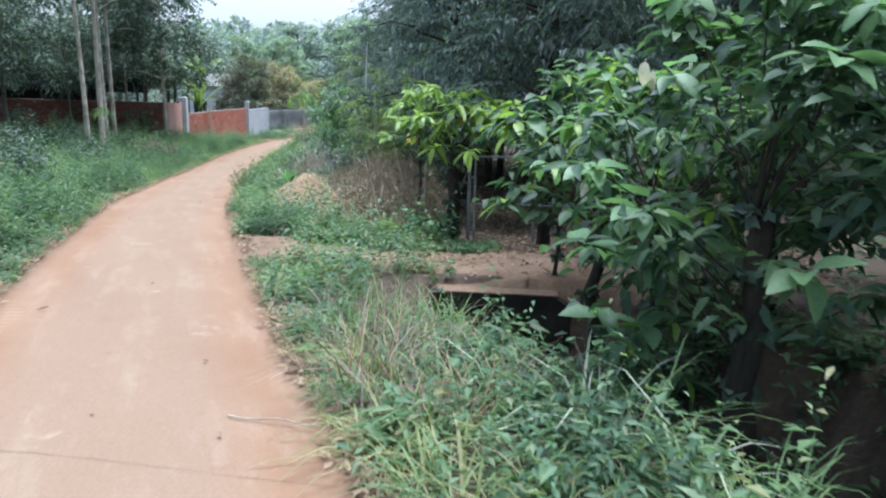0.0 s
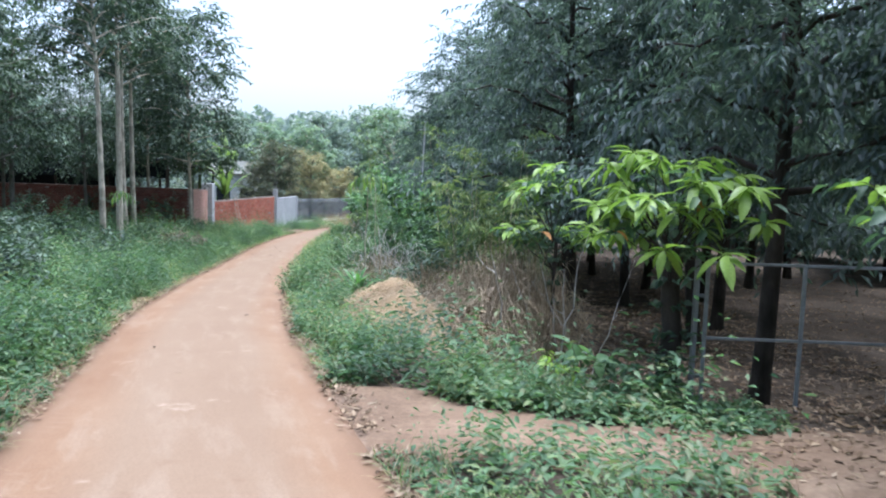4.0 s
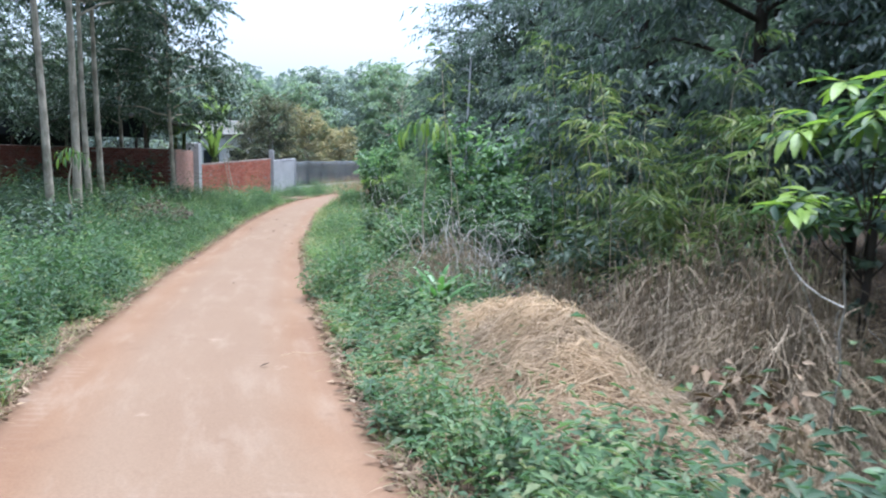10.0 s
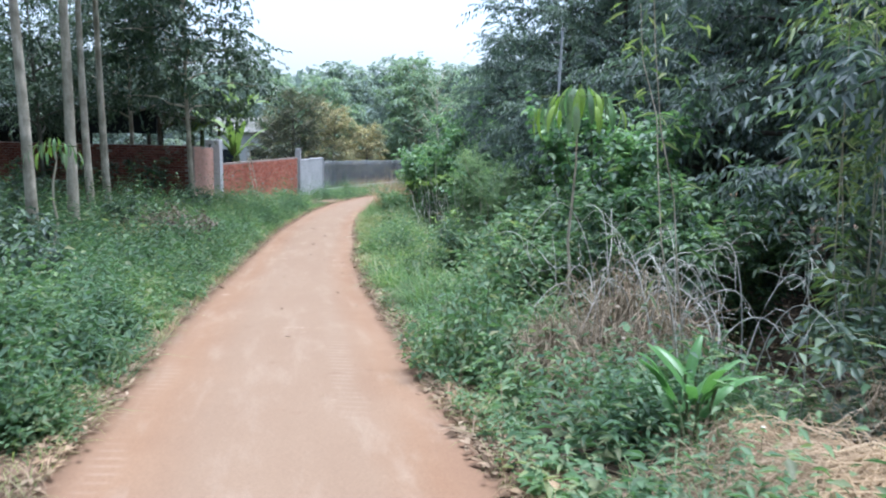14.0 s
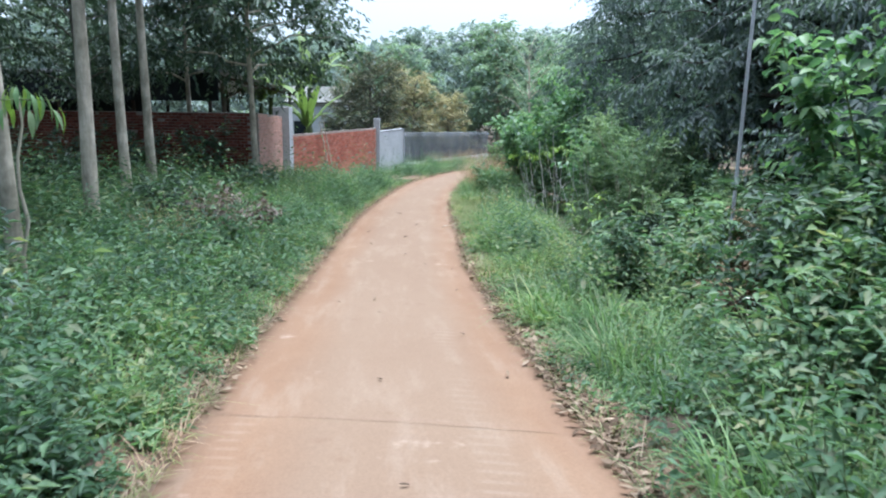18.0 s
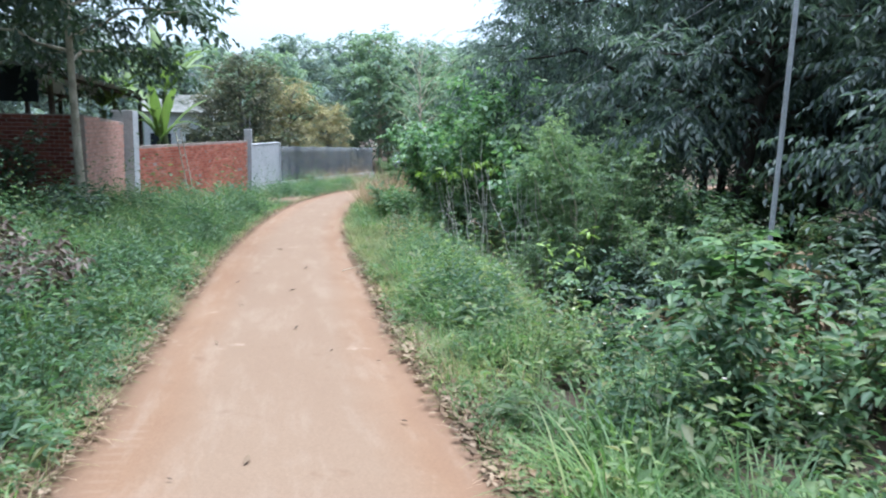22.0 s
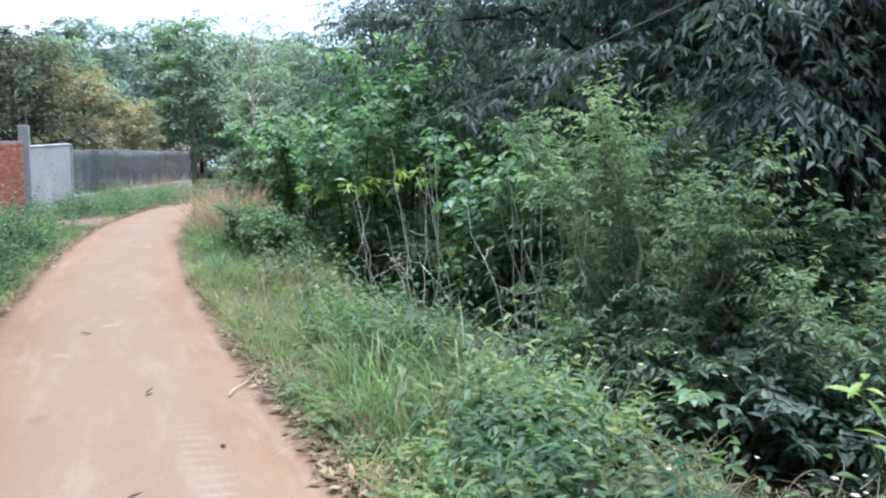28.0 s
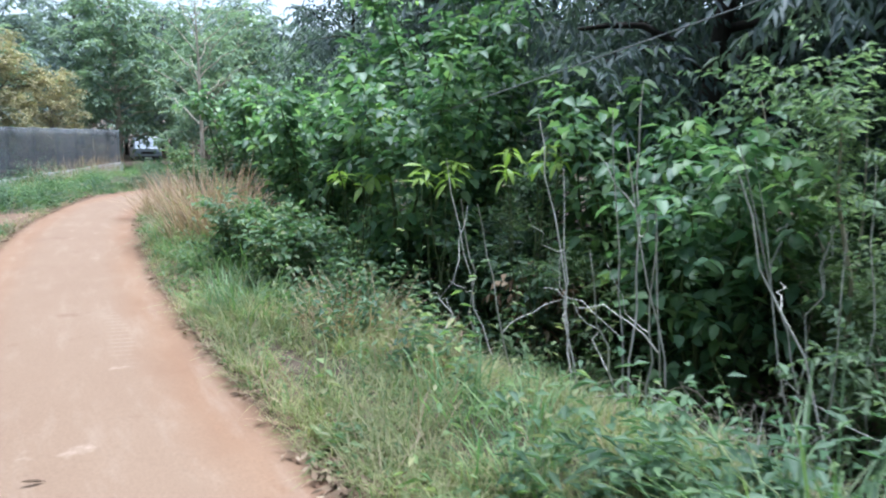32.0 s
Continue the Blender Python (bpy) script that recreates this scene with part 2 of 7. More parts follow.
def earthy(name, tones, scale=1.5, fine=18, rough_=.9, bumpy=.5, depth=.02, spec=.2):
    """Ground, plaster or stone: three tones at two scales with relief."""
    mat, n, l, b = material(name, rough_, 0, spec)
    co = n.new("ShaderNodeNewGeometry").outputs["Position"]
    big, small = noise_at(n, l, scale, 6, co), noise_at(n, l, fine, 8, co, .7)
    r = ramp(n, [(.3, tones[0]), (.5, tones[1]), (.7, tones[2])])
    l.new(big.outputs[0], r.inputs[0])
    r2 = ramp(n, [(.3, (.62, .62, .62)), (.7, (1.2, 1.2, 1.2))])
    l.new(small.outputs[0], r2.inputs[0])
    l.new(mix(n, l, .8, r.outputs[0], r2.outputs[0], "MULTIPLY"), b.inputs["Base Color"])
    bump(n, l, b, small.outputs[0], bumpy, depth)
    return mat


def leafy(name, tones, rough_=.5, clear=.35, spec=.3, patch=.8):
    """Leaves: tones vary from leaf to leaf and from patch to patch, with light passing through."""
    mat, n, l, b = material(name, rough_, 0, spec)
    geo = n.new("ShaderNodeNewGeometry")
    stops = [(i / (len(tones) - 1), c) for i, c in enumerate(tones)]
    r = ramp(n, stops)
    l.new(geo.outputs["Random Per Island"], r.inputs[0])
    big = noise_at(n, l, 1.1, 3, geo.outputs["Position"])
    r2 = ramp(n, [(.33, (.5, .57, .6)), (.5, (.92, .95, .92)), (.67, (1.32, 1.26, 1.08))])
    l.new(big.outputs[0], r2.inputs[0])
    fine = noise_at(n, l, 55, 2, geo.outputs["Position"])
    r3 = ramp(n, [(.3, (.75, .75, .75)), (.7, (1.15, 1.15, 1.15))])
    l.new(fine.outputs[0], r3.inputs[0])
    colour = mix(n, l, .6, mix(n, l, patch, r.outputs[0], r2.outputs[0], "MULTIPLY"), r3.outputs[0], "MULTIPLY")
    l.new(colour, b.inputs["Base Color"])
    through_ = n.new("ShaderNodeBsdfTranslucent")
    l.new(mix(n, l, 1.0, colour, (1.12, 1.27, .76), "MULTIPLY"), through_.inputs["Color"])
    ms = n.new("ShaderNodeMixShader")
    ms.inputs[0].default_value = clear
    l.new(b.outputs[0], ms.inputs[1]), l.new(through_.outputs[0], ms.inputs[2])
    l.new(ms.outputs[0], n["Material Output"].inputs[0])
    return mat


def barky(name, tones, scale=9):
    mat, n, l, b = material(name, .85, 0, .2)
    tc = n.new("ShaderNodeTexCoord").outputs["Object"]
    mp = n.new("ShaderNodeMapping")
    mp.inputs["Scale"].default_value = (1, 1, .22)
    l.new(tc, mp.inputs[0])
    grain = noise_at(n, l, scale, 6, mp.outputs[0], .7)
    blot = noise_at(n, l, 2.5, 5, tc)
    r = ramp(n, [(.3, tones[0]), (.5, tones[1]), (.72, tones[2])])
    l.new(grain.outputs[0], r.inputs[0])
    r2 = ramp(n, [(.38, (.5, .52, .48)), (.6, (1.1, 1.1, 1.08))])
    l.new(blot.outputs[0], r2.inputs[0])
    l.new(mix(n, l, .75, r.outputs[0], r2.outputs[0], "MULTIPLY"), b.inputs["Base Color"])
    bump(n, l, b, grain.outputs[0], .6, .02)
    return mat


def road_material():
    """Concrete under laterite dust: dusty edges, paler wheel tracks, tread prints, fine cracks."""
    mat, n, l, b = material("dusty_concrete", .9, 0, .15)
    uv = n.new("ShaderNodeUVMap").outputs[0]
    sep = n.new("ShaderNodeSeparateXYZ")
    l.new(uv, sep.inputs[0])
    pos = n.new("ShaderNodeNewGeometry").outputs["Position"]
    stretch = n.new("ShaderNodeMapping")
    stretch.inputs["Scale"].default_value = (2.4, .22, 1)
    l.new(uv, stretch.inputs[0])
    streak = noise_at(n, l, 1.6, 5, stretch.outputs[0])
    cloud = noise_at(n, l, .9, 6, pos)
    grit = noise_at(n, l, 60, 6, pos, .75)
    r = ramp(n, [(.3, (.1767, .0991, .0574)), (.48, (.2102, .1283, .0766)), (.62, (.2325, .1505, .094)), (.78, (.2651, .1841, .1235))])
    l.new(mix(n, l, .55, cloud.outputs[0], streak.outputs[0]), r.inputs[0])
    # the bare grey of the concrete shows between and beside the tracks
    bare = ramp(n, [(.12, (0, 0, 0)), (.28, (1, 1, 1)), (.68, (1, 1, 1)), (.84, (0, 0, 0))])
    wob = n.new("ShaderNodeMath")
    wob.operation = "MULTIPLY_ADD"
    wob.inputs[1].default_value, wob.inputs[2].default_value = .14, -.07
    l.new(cloud.outputs[0], wob.inputs[0])
    add = n.new("ShaderNodeMath")
    l.new(sep.outputs[0], add.inputs[0]), l.new(wob.outputs[0], add.inputs[1])
    l.new(add.outputs[0], bare.inputs[0])
    far_on = ramp(n, [(.15, (0, 0, 0)), (.27, (.65, .65, .65))])
    along = n.new("ShaderNodeMath")
    along.operation = "DIVIDE"
    along.inputs[1].default_value = 100
    l.new(sep.outputs[1], along.inputs[0]), l.new(along.outputs[0], far_on.inputs[0])
    fac = n.new("ShaderNodeMath")
    fac.operation = "MULTIPLY"
    l.new(bare.outputs[0], fac.inputs[0]), l.new(far_on.outputs[0], fac.inputs[1])
    colour = mix(n, l, fac.outputs[0], r.outputs[0], (.212, .153, .104))
    # orange soil gathers at both edges
    edge = ramp(n, [(.0, (1, 1, 1)), (.13, (0, 0, 0)), (.87, (0, 0, 0)), (1, (1, 1, 1))])
    l.new(add.outputs[0], edge.inputs[0])
    colour = mix(n, l, edge.outputs[0], colour, (.1906, .1168, .0731))
    # tread prints in the right-hand track
    wave = n.new("ShaderNodeTexWave")
    wave.bands_direction = "Y"
    wave.inputs["Scale"].default_value, wave.inputs["Distortion"].default_value, wave.inputs["Detail"].default_value = 2.6, 1.2, 2
    l.new(uv, wave.inputs[0])
    dash = ramp(n, [(.7, (0, 0, 0)), (.85, (1, 1, 1))])
    l.new(wave.outputs[0], dash.inputs[0])
    band = ramp(n, [(.235, (0, 0, 0)), (.26, (1, 1, 1)), (.315, (1, 1, 1)), (.34, (0, 0, 0))])
    l.new(add.outputs[0], band.inputs[0])
    some = ramp(n, [(.48, (0, 0, 0)), (.68, (.2, .2, .2))])
    l.new(noise_at(n, l, .55, 3, pos).outputs[0], some.inputs[0])
    printed = mix(n, l, 1.0, mix(n, l, 1.0, dash.outputs[0], band.outputs[0], "MULTIPLY"), some.outputs[0], "MULTIPLY")
    colour = mix(n, l, printed, colour, (.37, .3, .235))
    pale = ramp(n, [(.66, (0, 0, 0)), (.74, (.7, .7, .7))])
    l.new(noise_at(n, l, 1.9, 4, pos).outputs[0], pale.inputs[0])
    colour = mix(n, l, pale.outputs[0], colour, (.35, .27, .205))
    left = ramp(n, [(.85, (0, 0, 0)), (.875, (1, 1, 1)), (.915, (1, 1, 1)), (.94, (0, 0, 0))])
    l.new(add.outputs[0], left.inputs[0])
    printed = mix(n, l, 1.0, mix(n, l, 1.0, dash.outputs[0], left.outputs[0], "MULTIPLY"), some.outputs[0], "MULTIPLY")
    colour = mix(n, l, printed, colour, (.38, .3, .235))
    scuff = noise_at(n, l, 3.2, 8, stretch.outputs[0], .7)
    worn = ramp(n, [(.52, (0, 0, 0)), (.66, (.4, .4, .4))])
    l.new(scuff.outputs[0], worn.inputs[0])
    colour = mix(n, l, worn.outputs[0], colour, (.2697, .2036, .1479))
    stain = ramp(n, [(.27, (.6, .6, .6)), (.36, (0, 0, 0))])
    l.new(noise_at(n, l, 2.4, 5, pos).outputs[0], stain.inputs[0])
    colour = mix(n, l, stain.outputs[0], colour, (.17, .105, .066))
    speck = ramp(n, [(.35, (.74, .74, .75)), (.65, (.99, .99, 1.0))])
    l.new(grit.outputs[0], speck.inputs[0])
    l.new(mix(n, l, .8, colour, speck.outputs[0], "MULTIPLY"), b.inputs["Base Color"])
    bump(n, l, b, grit.outputs[0], .25, .006)
    return mat


M_ROAD = road_material()
M_SOIL = earthy("brown_soil", [(.045, .034, .024), (.075, .056, .04), (.115, .087, .062)], .8, 14, .95, .8, .04)
M_DIRT = earthy("trodden_dirt", [(.12, .078, .05), (.18, .12, .078), (.24, .17, .115)], 1.2, 20, .95, .5, .02)
M_CONC = earthy("weathered_concrete", [(.07, .075, .06), (.16, .16, .14), (.27, .265, .24)], 1.3, 25, .85, .3, .01)
M_PALE = earthy("pale_cement", [(.38, .385, .39), (.48, .485, .49), (.56, .565, .57)], .9, 20, .8, .2, .006)
M_MORTAR = earthy("mortar", [(.25, .2, .17), (.33, .27, .23), (.4, .34, .3)], 3, 30, .95, .4, .01)
M_BARK_DARK = barky("dark_bark", [(.02, .018, .015), (.045, .037, .03), (.075, .062, .05)])
M_BARK_GREY = barky("grey_bark", [(.09, .085, .075), (.15, .14, .12), (.2, .19, .165)])
M_BARK_PALE = barky("pale_bark", [(.23, .2, .15), (.47, .415, .325), (.72, .65, .53)], scale=7)
M_STEM = barky("dry_stem", [(.26, .22, .16), (.42, .37, .29), (.55, .5, .41)], scale=14)
M_PALESTEM = barky("bleached_stem", [(.38, .37, .33), (.5, .485, .44), (.6, .585, .535)], scale=14)
M_GREENSTEM = barky("green_stem", [(.05, .075, .03), (.1, .13, .055), (.16, .18, .09)], scale=14)
M_ORCHARD = leafy("orchard_leaf", [(.055, .08, .08), (.078, .11, .108), (.105, .142, .138), (.15, .19, .184)], .52, .42, .32)
M_WEED = leafy("weed_leaf", [(.07, .13, .066), (.091, .162, .083), (.118, .196, .102), (.158, .226, .122), (.19, .195, .11)], .5, .38, .25, 1.0)
M_WEED_DARK = leafy("dark_weed_leaf", [(.054, .105, .059), (.071, .129, .071), (.092, .157, .088), (.124, .19, .105)], .5, .36, .25, 1.0)
M_GRASS = leafy("grass_blade", [(.08, .142, .06), (.115, .195, .078), (.17, .25, .105), (.3, .31, .17)], .5, .4)
M_MEADOW = leafy("meadow_herb_leaf", [(.085, .145, .062), (.12, .19, .078), (.165, .235, .097), (.22, .28, .13), (.24, .235, .13)], .5, .42, .25, .9)
M_LUSH = leafy("lush_grass_blade", [(.085, .165, .068), (.13, .225, .088), (.185, .29, .115), (.28, .36, .165)], .5, .45, .3, .7)
M_DRYGRASS = leafy("dry_grass", [(.17, .11, .075), (.3, .205, .145), (.46, .35, .26), (.23, .15, .105)], .8, .3, .15, .5)
M_STRAW = leafy("cut_straw", [(.19, .135, .085), (.31, .225, .15), (.46, .355, .25), (.24, .17, .11)], .8, .25, .15, .5)
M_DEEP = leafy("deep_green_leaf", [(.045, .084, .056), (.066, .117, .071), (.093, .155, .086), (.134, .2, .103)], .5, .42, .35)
# mossy concrete with the ditch's deep shade put into its near-black tones
M_MOSSY_SHADED = earthy("mossy_shaded_concrete", [(.014, .013, .01), (.028, .025, .019), (.05, .044, .033)], 1.6, 22, .85, .4, .015)
M_BRUSH = leafy("dead_brush", [(.18, .135, .092), (.27, .212, .152), (.385, .315, .235), (.22, .168, .118)], .85, .2, .1, .5)
M_BRIGHT = leafy("bright_leaf", [(.1, .2, .05), (.17, .29, .06), (.26, .37, .075), (.36, .43, .11)], .42, .4, .4, .3)
M_BROAD = leafy("broad_leaf", [(.08, .155, .088), (.115, .21, .112), (.165, .272, .134), (.235, .345, .155)], .45, .44, .4)
M_FINE = leafy("fine_leaf", [(.105, .162, .102), (.142, .208, .126), (.185, .252, .153), (.24, .305, .185)], .55, .45)
M_BAMBOO = leafy("bamboo_leaf", [(.08, .13, .055), (.12, .175, .072), (.18, .23, .1), (.26, .28, .15)], .55, .4)
# distance haze is put into these two leaf colours: paler and bluer tones
M_FAR_HAZED = leafy("hazed_far_leaf", [(.185, .232, .24), (.23, .282, .285), (.275, .328, .325), (.33, .375, .362)], .7, .35, .15, .7)
M_FARPALE_HAZED = leafy("hazed_far_pale_leaf", [(.165, .235, .18), (.205, .28, .208), (.25, .325, .237), (.31, .375, .27)], .7, .35, .15, .6)
M_BLOSSOM = leafy("blossom_leaf", [(.085, .11, .085), (.135, .14, .105), (.2, .175, .13), (.105, .13, .095)], .7, .25, .15, .6)
M_BLOSSOM_TAN = leafy("tan_blossom_leaf", [(.25, .235, .14), (.36, .31, .19), (.45, .38, .25), (.26, .255, .145)], .7, .25, .15, .6)
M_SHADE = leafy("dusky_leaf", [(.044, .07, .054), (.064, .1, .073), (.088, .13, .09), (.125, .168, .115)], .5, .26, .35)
M_BANANA = leafy("banana_leaf", [(.12, .19, .06), (.165, .24, .075), (.22, .29, .1)], .5, .35, .3, .4)
M_GINGER = leafy("ginger_leaf", [(.07, .17, .06), (.1, .22, .075), (.16, .3, .09)], .35, .35, .45, .4)
M_LITTER = leafy("leaf_litter", [(.08, .053, .034), (.15, .1, .065), (.23, .163, .108), (.33, .25, .175)], .85, .1, .15, .5)
M_YELLOWGRASS = leafy("yellowing_grass", [(.13, .17, .06), (.19, .22, .085), (.27, .27, .13), (.36, .32, .19)], .6, .4, .2, .5)
M_ORANGE = leafy("withered_orange_leaf", [(.4, .16, .05), (.5, .24, .08), (.55, .3, .13)], .6, .35, .3, .3)
M_WITHERED = leafy("withered_white_leaf", [(.5, .46, .4), (.62, .57, .5), (.7, .66, .6)], .7, .3, .2, .3)
M_REED = leafy("pale_reed_blade", [(.16, .22, .12), (.26, .32, .2), (.4, .44, .33), (.5, .52, .44)], .45, .4, .4, .3)
M_DEADREED = leafy("dead_reed", [(.07, .05, .042), (.12, .088, .075), (.19, .145, .125), (.3, .25, .22)], .7, .2, .2, .4)
M_POLE = earthy("grey_pole_metal", [(.38, .39, .4), (.46, .47, .48), (.52, .53, .54)], 3, 40, .45, .1, .002, .5)
M_STEEL = earthy("dull_galvanised_steel", [(.15, .165, .165), (.23, .245, .245), (.3, .315, .315)], 4, 40, .45, .1, .002, .5)


def brick_material(name, tones):
    mat, n, l, b = material(name, .9, 0, .15)
    info = n.new("ShaderNodeObjectInfo").outputs["Random"]
    geo = n.new("ShaderNodeNewGeometry")
    both = n.new("ShaderNodeMath")
    l.new(info, both.inputs[0]), l.new(geo.outputs["Random Per Island"], both.inputs[1])
    fr = n.new("ShaderNodeMath")
    fr.operation = "FRACT"
    l.new(both.outputs[0], fr.inputs[0])
    r = ramp(n, list(zip((0, .5, 1), tones)))
    l.new(fr.outputs[0], r.inputs[0])
    spots = noise_at(n, l, 30, 5, geo.outputs["Position"])
    r2 = ramp(n, [(.3, (.7, .7, .7)), (.7, (1.15, 1.15, 1.15))])
    l.new(spots.outputs[0], r2.inputs[0])
    l.new(mix(n, l, .8, r.outputs[0], r2.outputs[0], "MULTIPLY"), b.inputs["Base Color"])
    bump(n, l, b, spots.outputs[0], .4, .006)
    return mat


M_BRICK = brick_material("fired_brick", [(.31, .1, .065), (.41, .14, .092), (.5, .2, .14)])
# darker copy of the fired brick, with tree shade put into its colour
M_BRICK_SHADED = brick_material("shaded_brick", [(.13, .042, .034), (.18, .06, .046), (.24, .088, .066)])
M_BRICK_PINK = brick_material("pinkish_brick", [(.49, .275, .215), (.54, .315, .25), (.59, .36, .29)])
M_VERGE = earthy("littered_dirt", [(.085, .056, .037), (.135, .09, .06), (.19, .13, .088)], 1.8, 26, .95, .6, .02)
M_NET = earthy("dark_shade_net", [(.13, .142, .15), (.18, .194, .203), (.24, .256, .266)], .5, 8, .8, .1, .005)
net_nodes, net_links = M_NET.node_tree.nodes, M_NET.node_tree.links
open_mesh, half = net_nodes.new("ShaderNodeBsdfTransparent"), net_nodes.new("ShaderNodeMixShader")
half.inputs[0].default_value = .46
net_links.new(net_nodes["Principled BSDF"].outputs[0], half.inputs[1]), net_links.new(open_mesh.outputs[0], half.inputs[2])
net_links.new(half.outputs[0], net_nodes["Material Output"].inputs[0])
M_TIN = earthy("sheet_metal_roof", [(.25, .27, .28), (.4, .42, .43), (.55, .57, .58)], .6, 12, .4, .1, .003, .5)
M_LIMEWASH = earthy("limewashed_wall", [(.5, .53, .5), (.58, .6, .57), (.65, .67, .64)], .8, 18, .85, .15, .005)
M_TARP = earthy("black_shade_cloth", [(.012, .016, .018), (.02, .026, .028), (.032, .04, .042)], 1.2, 30, .85, .2, .004)
M_DARKWOOD = barky("dark_timber", [(.03, .025, .02), (.06, .05, .04), (.1, .085, .07)])

# ---- ground and road ----
def axis(lo, hi, fine_lo, fine_hi, d):
    """Grid lines: fine in the middle, widening outwards."""
    mid = np.arange(fine_lo, fine_hi + d / 2, d)
    down, up = [fine_lo], [fine_hi]
    w = d
    while down[-1] > lo:
        w *= 1.5
        down.append(max(down[-1] - w, lo))
    w = d
    while up[-1] < hi:
        w *= 1.5
        up.append(min(up[-1] + w, hi))
    return np.concatenate([down[:0:-1], mid, up[1:]])


gx, gy = axis(-2500, 2500, -17, 7, .22), axis(-2500, 3000, -6, 58, .3)
GX, GY = np.meshgrid(gx, gy)
GZ = height(GX, np.clip(GY, -35, 2900))
# the soil dips beside and below the lane, where loose dirt lies on it
GZ -= np.where((GX < x_right(GY) + .3) & (GX > x_left(GY) - .3) & (GY > -26) & (GY < 56), .05, 0)
i, j = np.meshgrid(np.arange(len(gy) - 1), np.arange(len(gx) - 1), indexing="ij")
a = i * len(gx) + j
tagged(part("ground", mesh_of("ground", np.stack([GX, GY, GZ], -1).reshape(-1, 3), np.stack([a, a + 1, a + 1 + len(gx), a + len(gx)], -1).reshape(-1, 4), M_SOIL), None),
       "bare brown soil under weeds and orchard trees", "ground", kind="structure")

ry = np.arange(-28, 112, .2)
cross_n = 13
rows, uvs = [], []
for c in range(cross_n + 2):
    u = np.clip((c - 1) / (cross_n - 1), 0, 1)
    jr, jl = rough(ry * 2.3, ry * .7 + 3) * .012, rough(ry * 2.1 + 9, ry * .9) * .012
    X = (x_right(ry) + jr) * (1 - u) + (x_left(ry) + jl) * u
    Z = fall(ry) + .012 - .02 * (2 * u - 1) ** 2 + rough(X * .8, ry * .8) * .004
    if c in (0, cross_n + 1):
        Z = Z - .16
    rows.append(np.stack([X, ry, Z], -1)), uvs.append(np.stack([np.full_like(ry, u), ry + 30], -1))
V, UV = np.stack(rows, 1), np.stack(uvs, 1)
i, j = np.meshgrid(np.arange(len(ry) - 1), np.arange(cross_n + 1), indexing="ij")
a = i * (cross_n + 2) + j
tagged(part("road", mesh_of("road", V.reshape(-1, 3), np.stack([a + 1, a, a + cross_n + 2, a + cross_n + 3], -1).reshape(-1, 4), M_ROAD, uv=UV.reshape(-1, 2)), None),
       "narrow concrete lane covered in orange laterite dust", "road", kind="structure")


# loose dirt lies along both edges of the concrete
for side in (0, 1):
    sy = np.arange(-6, 58, .16)
    w_out = .58 + .05 * rough(sy * 1.3, sy + 4)
    rows = []
    for off, dz in ((-.07, -.05), (.0, -.013), (.14, .003), (.34, .004), (w_out, -.04)):
        X = x_left(sy) - off if side else x_right(sy) + off
        rows.append(np.stack([X, sy, np.maximum(height(X, sy), fall(sy) - .012) + dz + .0025 * rough(X * 6, sy * 6)], -1))
    V = np.stack(rows, 1)
    i, j = np.meshgrid(np.arange(len(sy) - 1), np.arange(4), indexing="ij")
    a = i * 5 + j
    tagged(part("road_shoulder", mesh_of("road_shoulder", V.reshape(-1, 3), np.stack([a + 1, a, a + 5, a + 6], -1).reshape(-1, 4), M_VERGE), None), "strip of littered orange-brown dirt along the lane's edge", "shoulder", kind="structure")


def on_ground(x, y, dz=0.0):
    return float(height(x, y)) + dz


# slab joints and cracks: shallow dark grooves filled with soil
def crack(name, y, w, jag, tilt):
    n = 26
    u = np.linspace(.04, .96, n)
    yy = y + tilt * (u - .5) + rng.normal(0, jag, n).cumsum() * .3
    x = x_right(yy) * (1 - u) + x_left(yy) * u
    z = fall(yy) + .0165 - .02 * (2 * u - 1) ** 2
    half = w * rng.uniform(.3, 1.2, n) / 2
    V = np.concatenate([np.stack([x, yy - half, z], 1), np.stack([x, yy + half, z], 1)])
    k = np.arange(n - 1)
    tagged(part(name, mesh_of(name, V, np.stack([k, k + n, k + n + 1, k + 1], 1), M_CRACK), None), "thin dark crack across the concrete lane", "crack", kind="structure")


M_CRACK = earthy("crack_soil", [(.13, .085, .052), (.18, .12, .075), (.22, .15, .095)], 5, 40)
for y, w, jag, tilt in ((3.35, .0045, .03, .5), (21.55, .006, .006, .02), (12.4, .004, .01, .05), (30.2, .004, .01, .05)):
    crack("road_crack", y, w, jag, tilt)

# trodden dirt way from the road to the orchard gate
def way_at(x): return 9.95 - .32 * np.clip(x + 2.5, 0, 3.4)
def way_half(x): return .55 + .4 * step(1.4, 2.4, -x) + .42 * step(.2, 1.0, x)


wx, wy = np.arange(-3.6, 4.2, .15), np.arange(7.4, 12.6, .15)
PX, PY = np.meshgrid(wx, wy)
# edges of the way wander; outside them the sheet dips under the soil
centre = way_at(PX) + .08 * np.sin(2.1 * PX)
halfw = way_half(PX) + .15 + .08 * np.sin(3.3 * PX + 1)
inside = 1 - step(.85, 1.15, np.abs(PY - centre) / halfw)
PZ = height(PX, PY) - .05 + .075 * inside
PZ = np.where(PX < x_right(PY) + .03, PZ - .12, PZ)
i, j = np.meshgrid(np.arange(len(wy) - 1), np.arange(len(wx) - 1), indexing="ij")
a = i * len(wx) + j
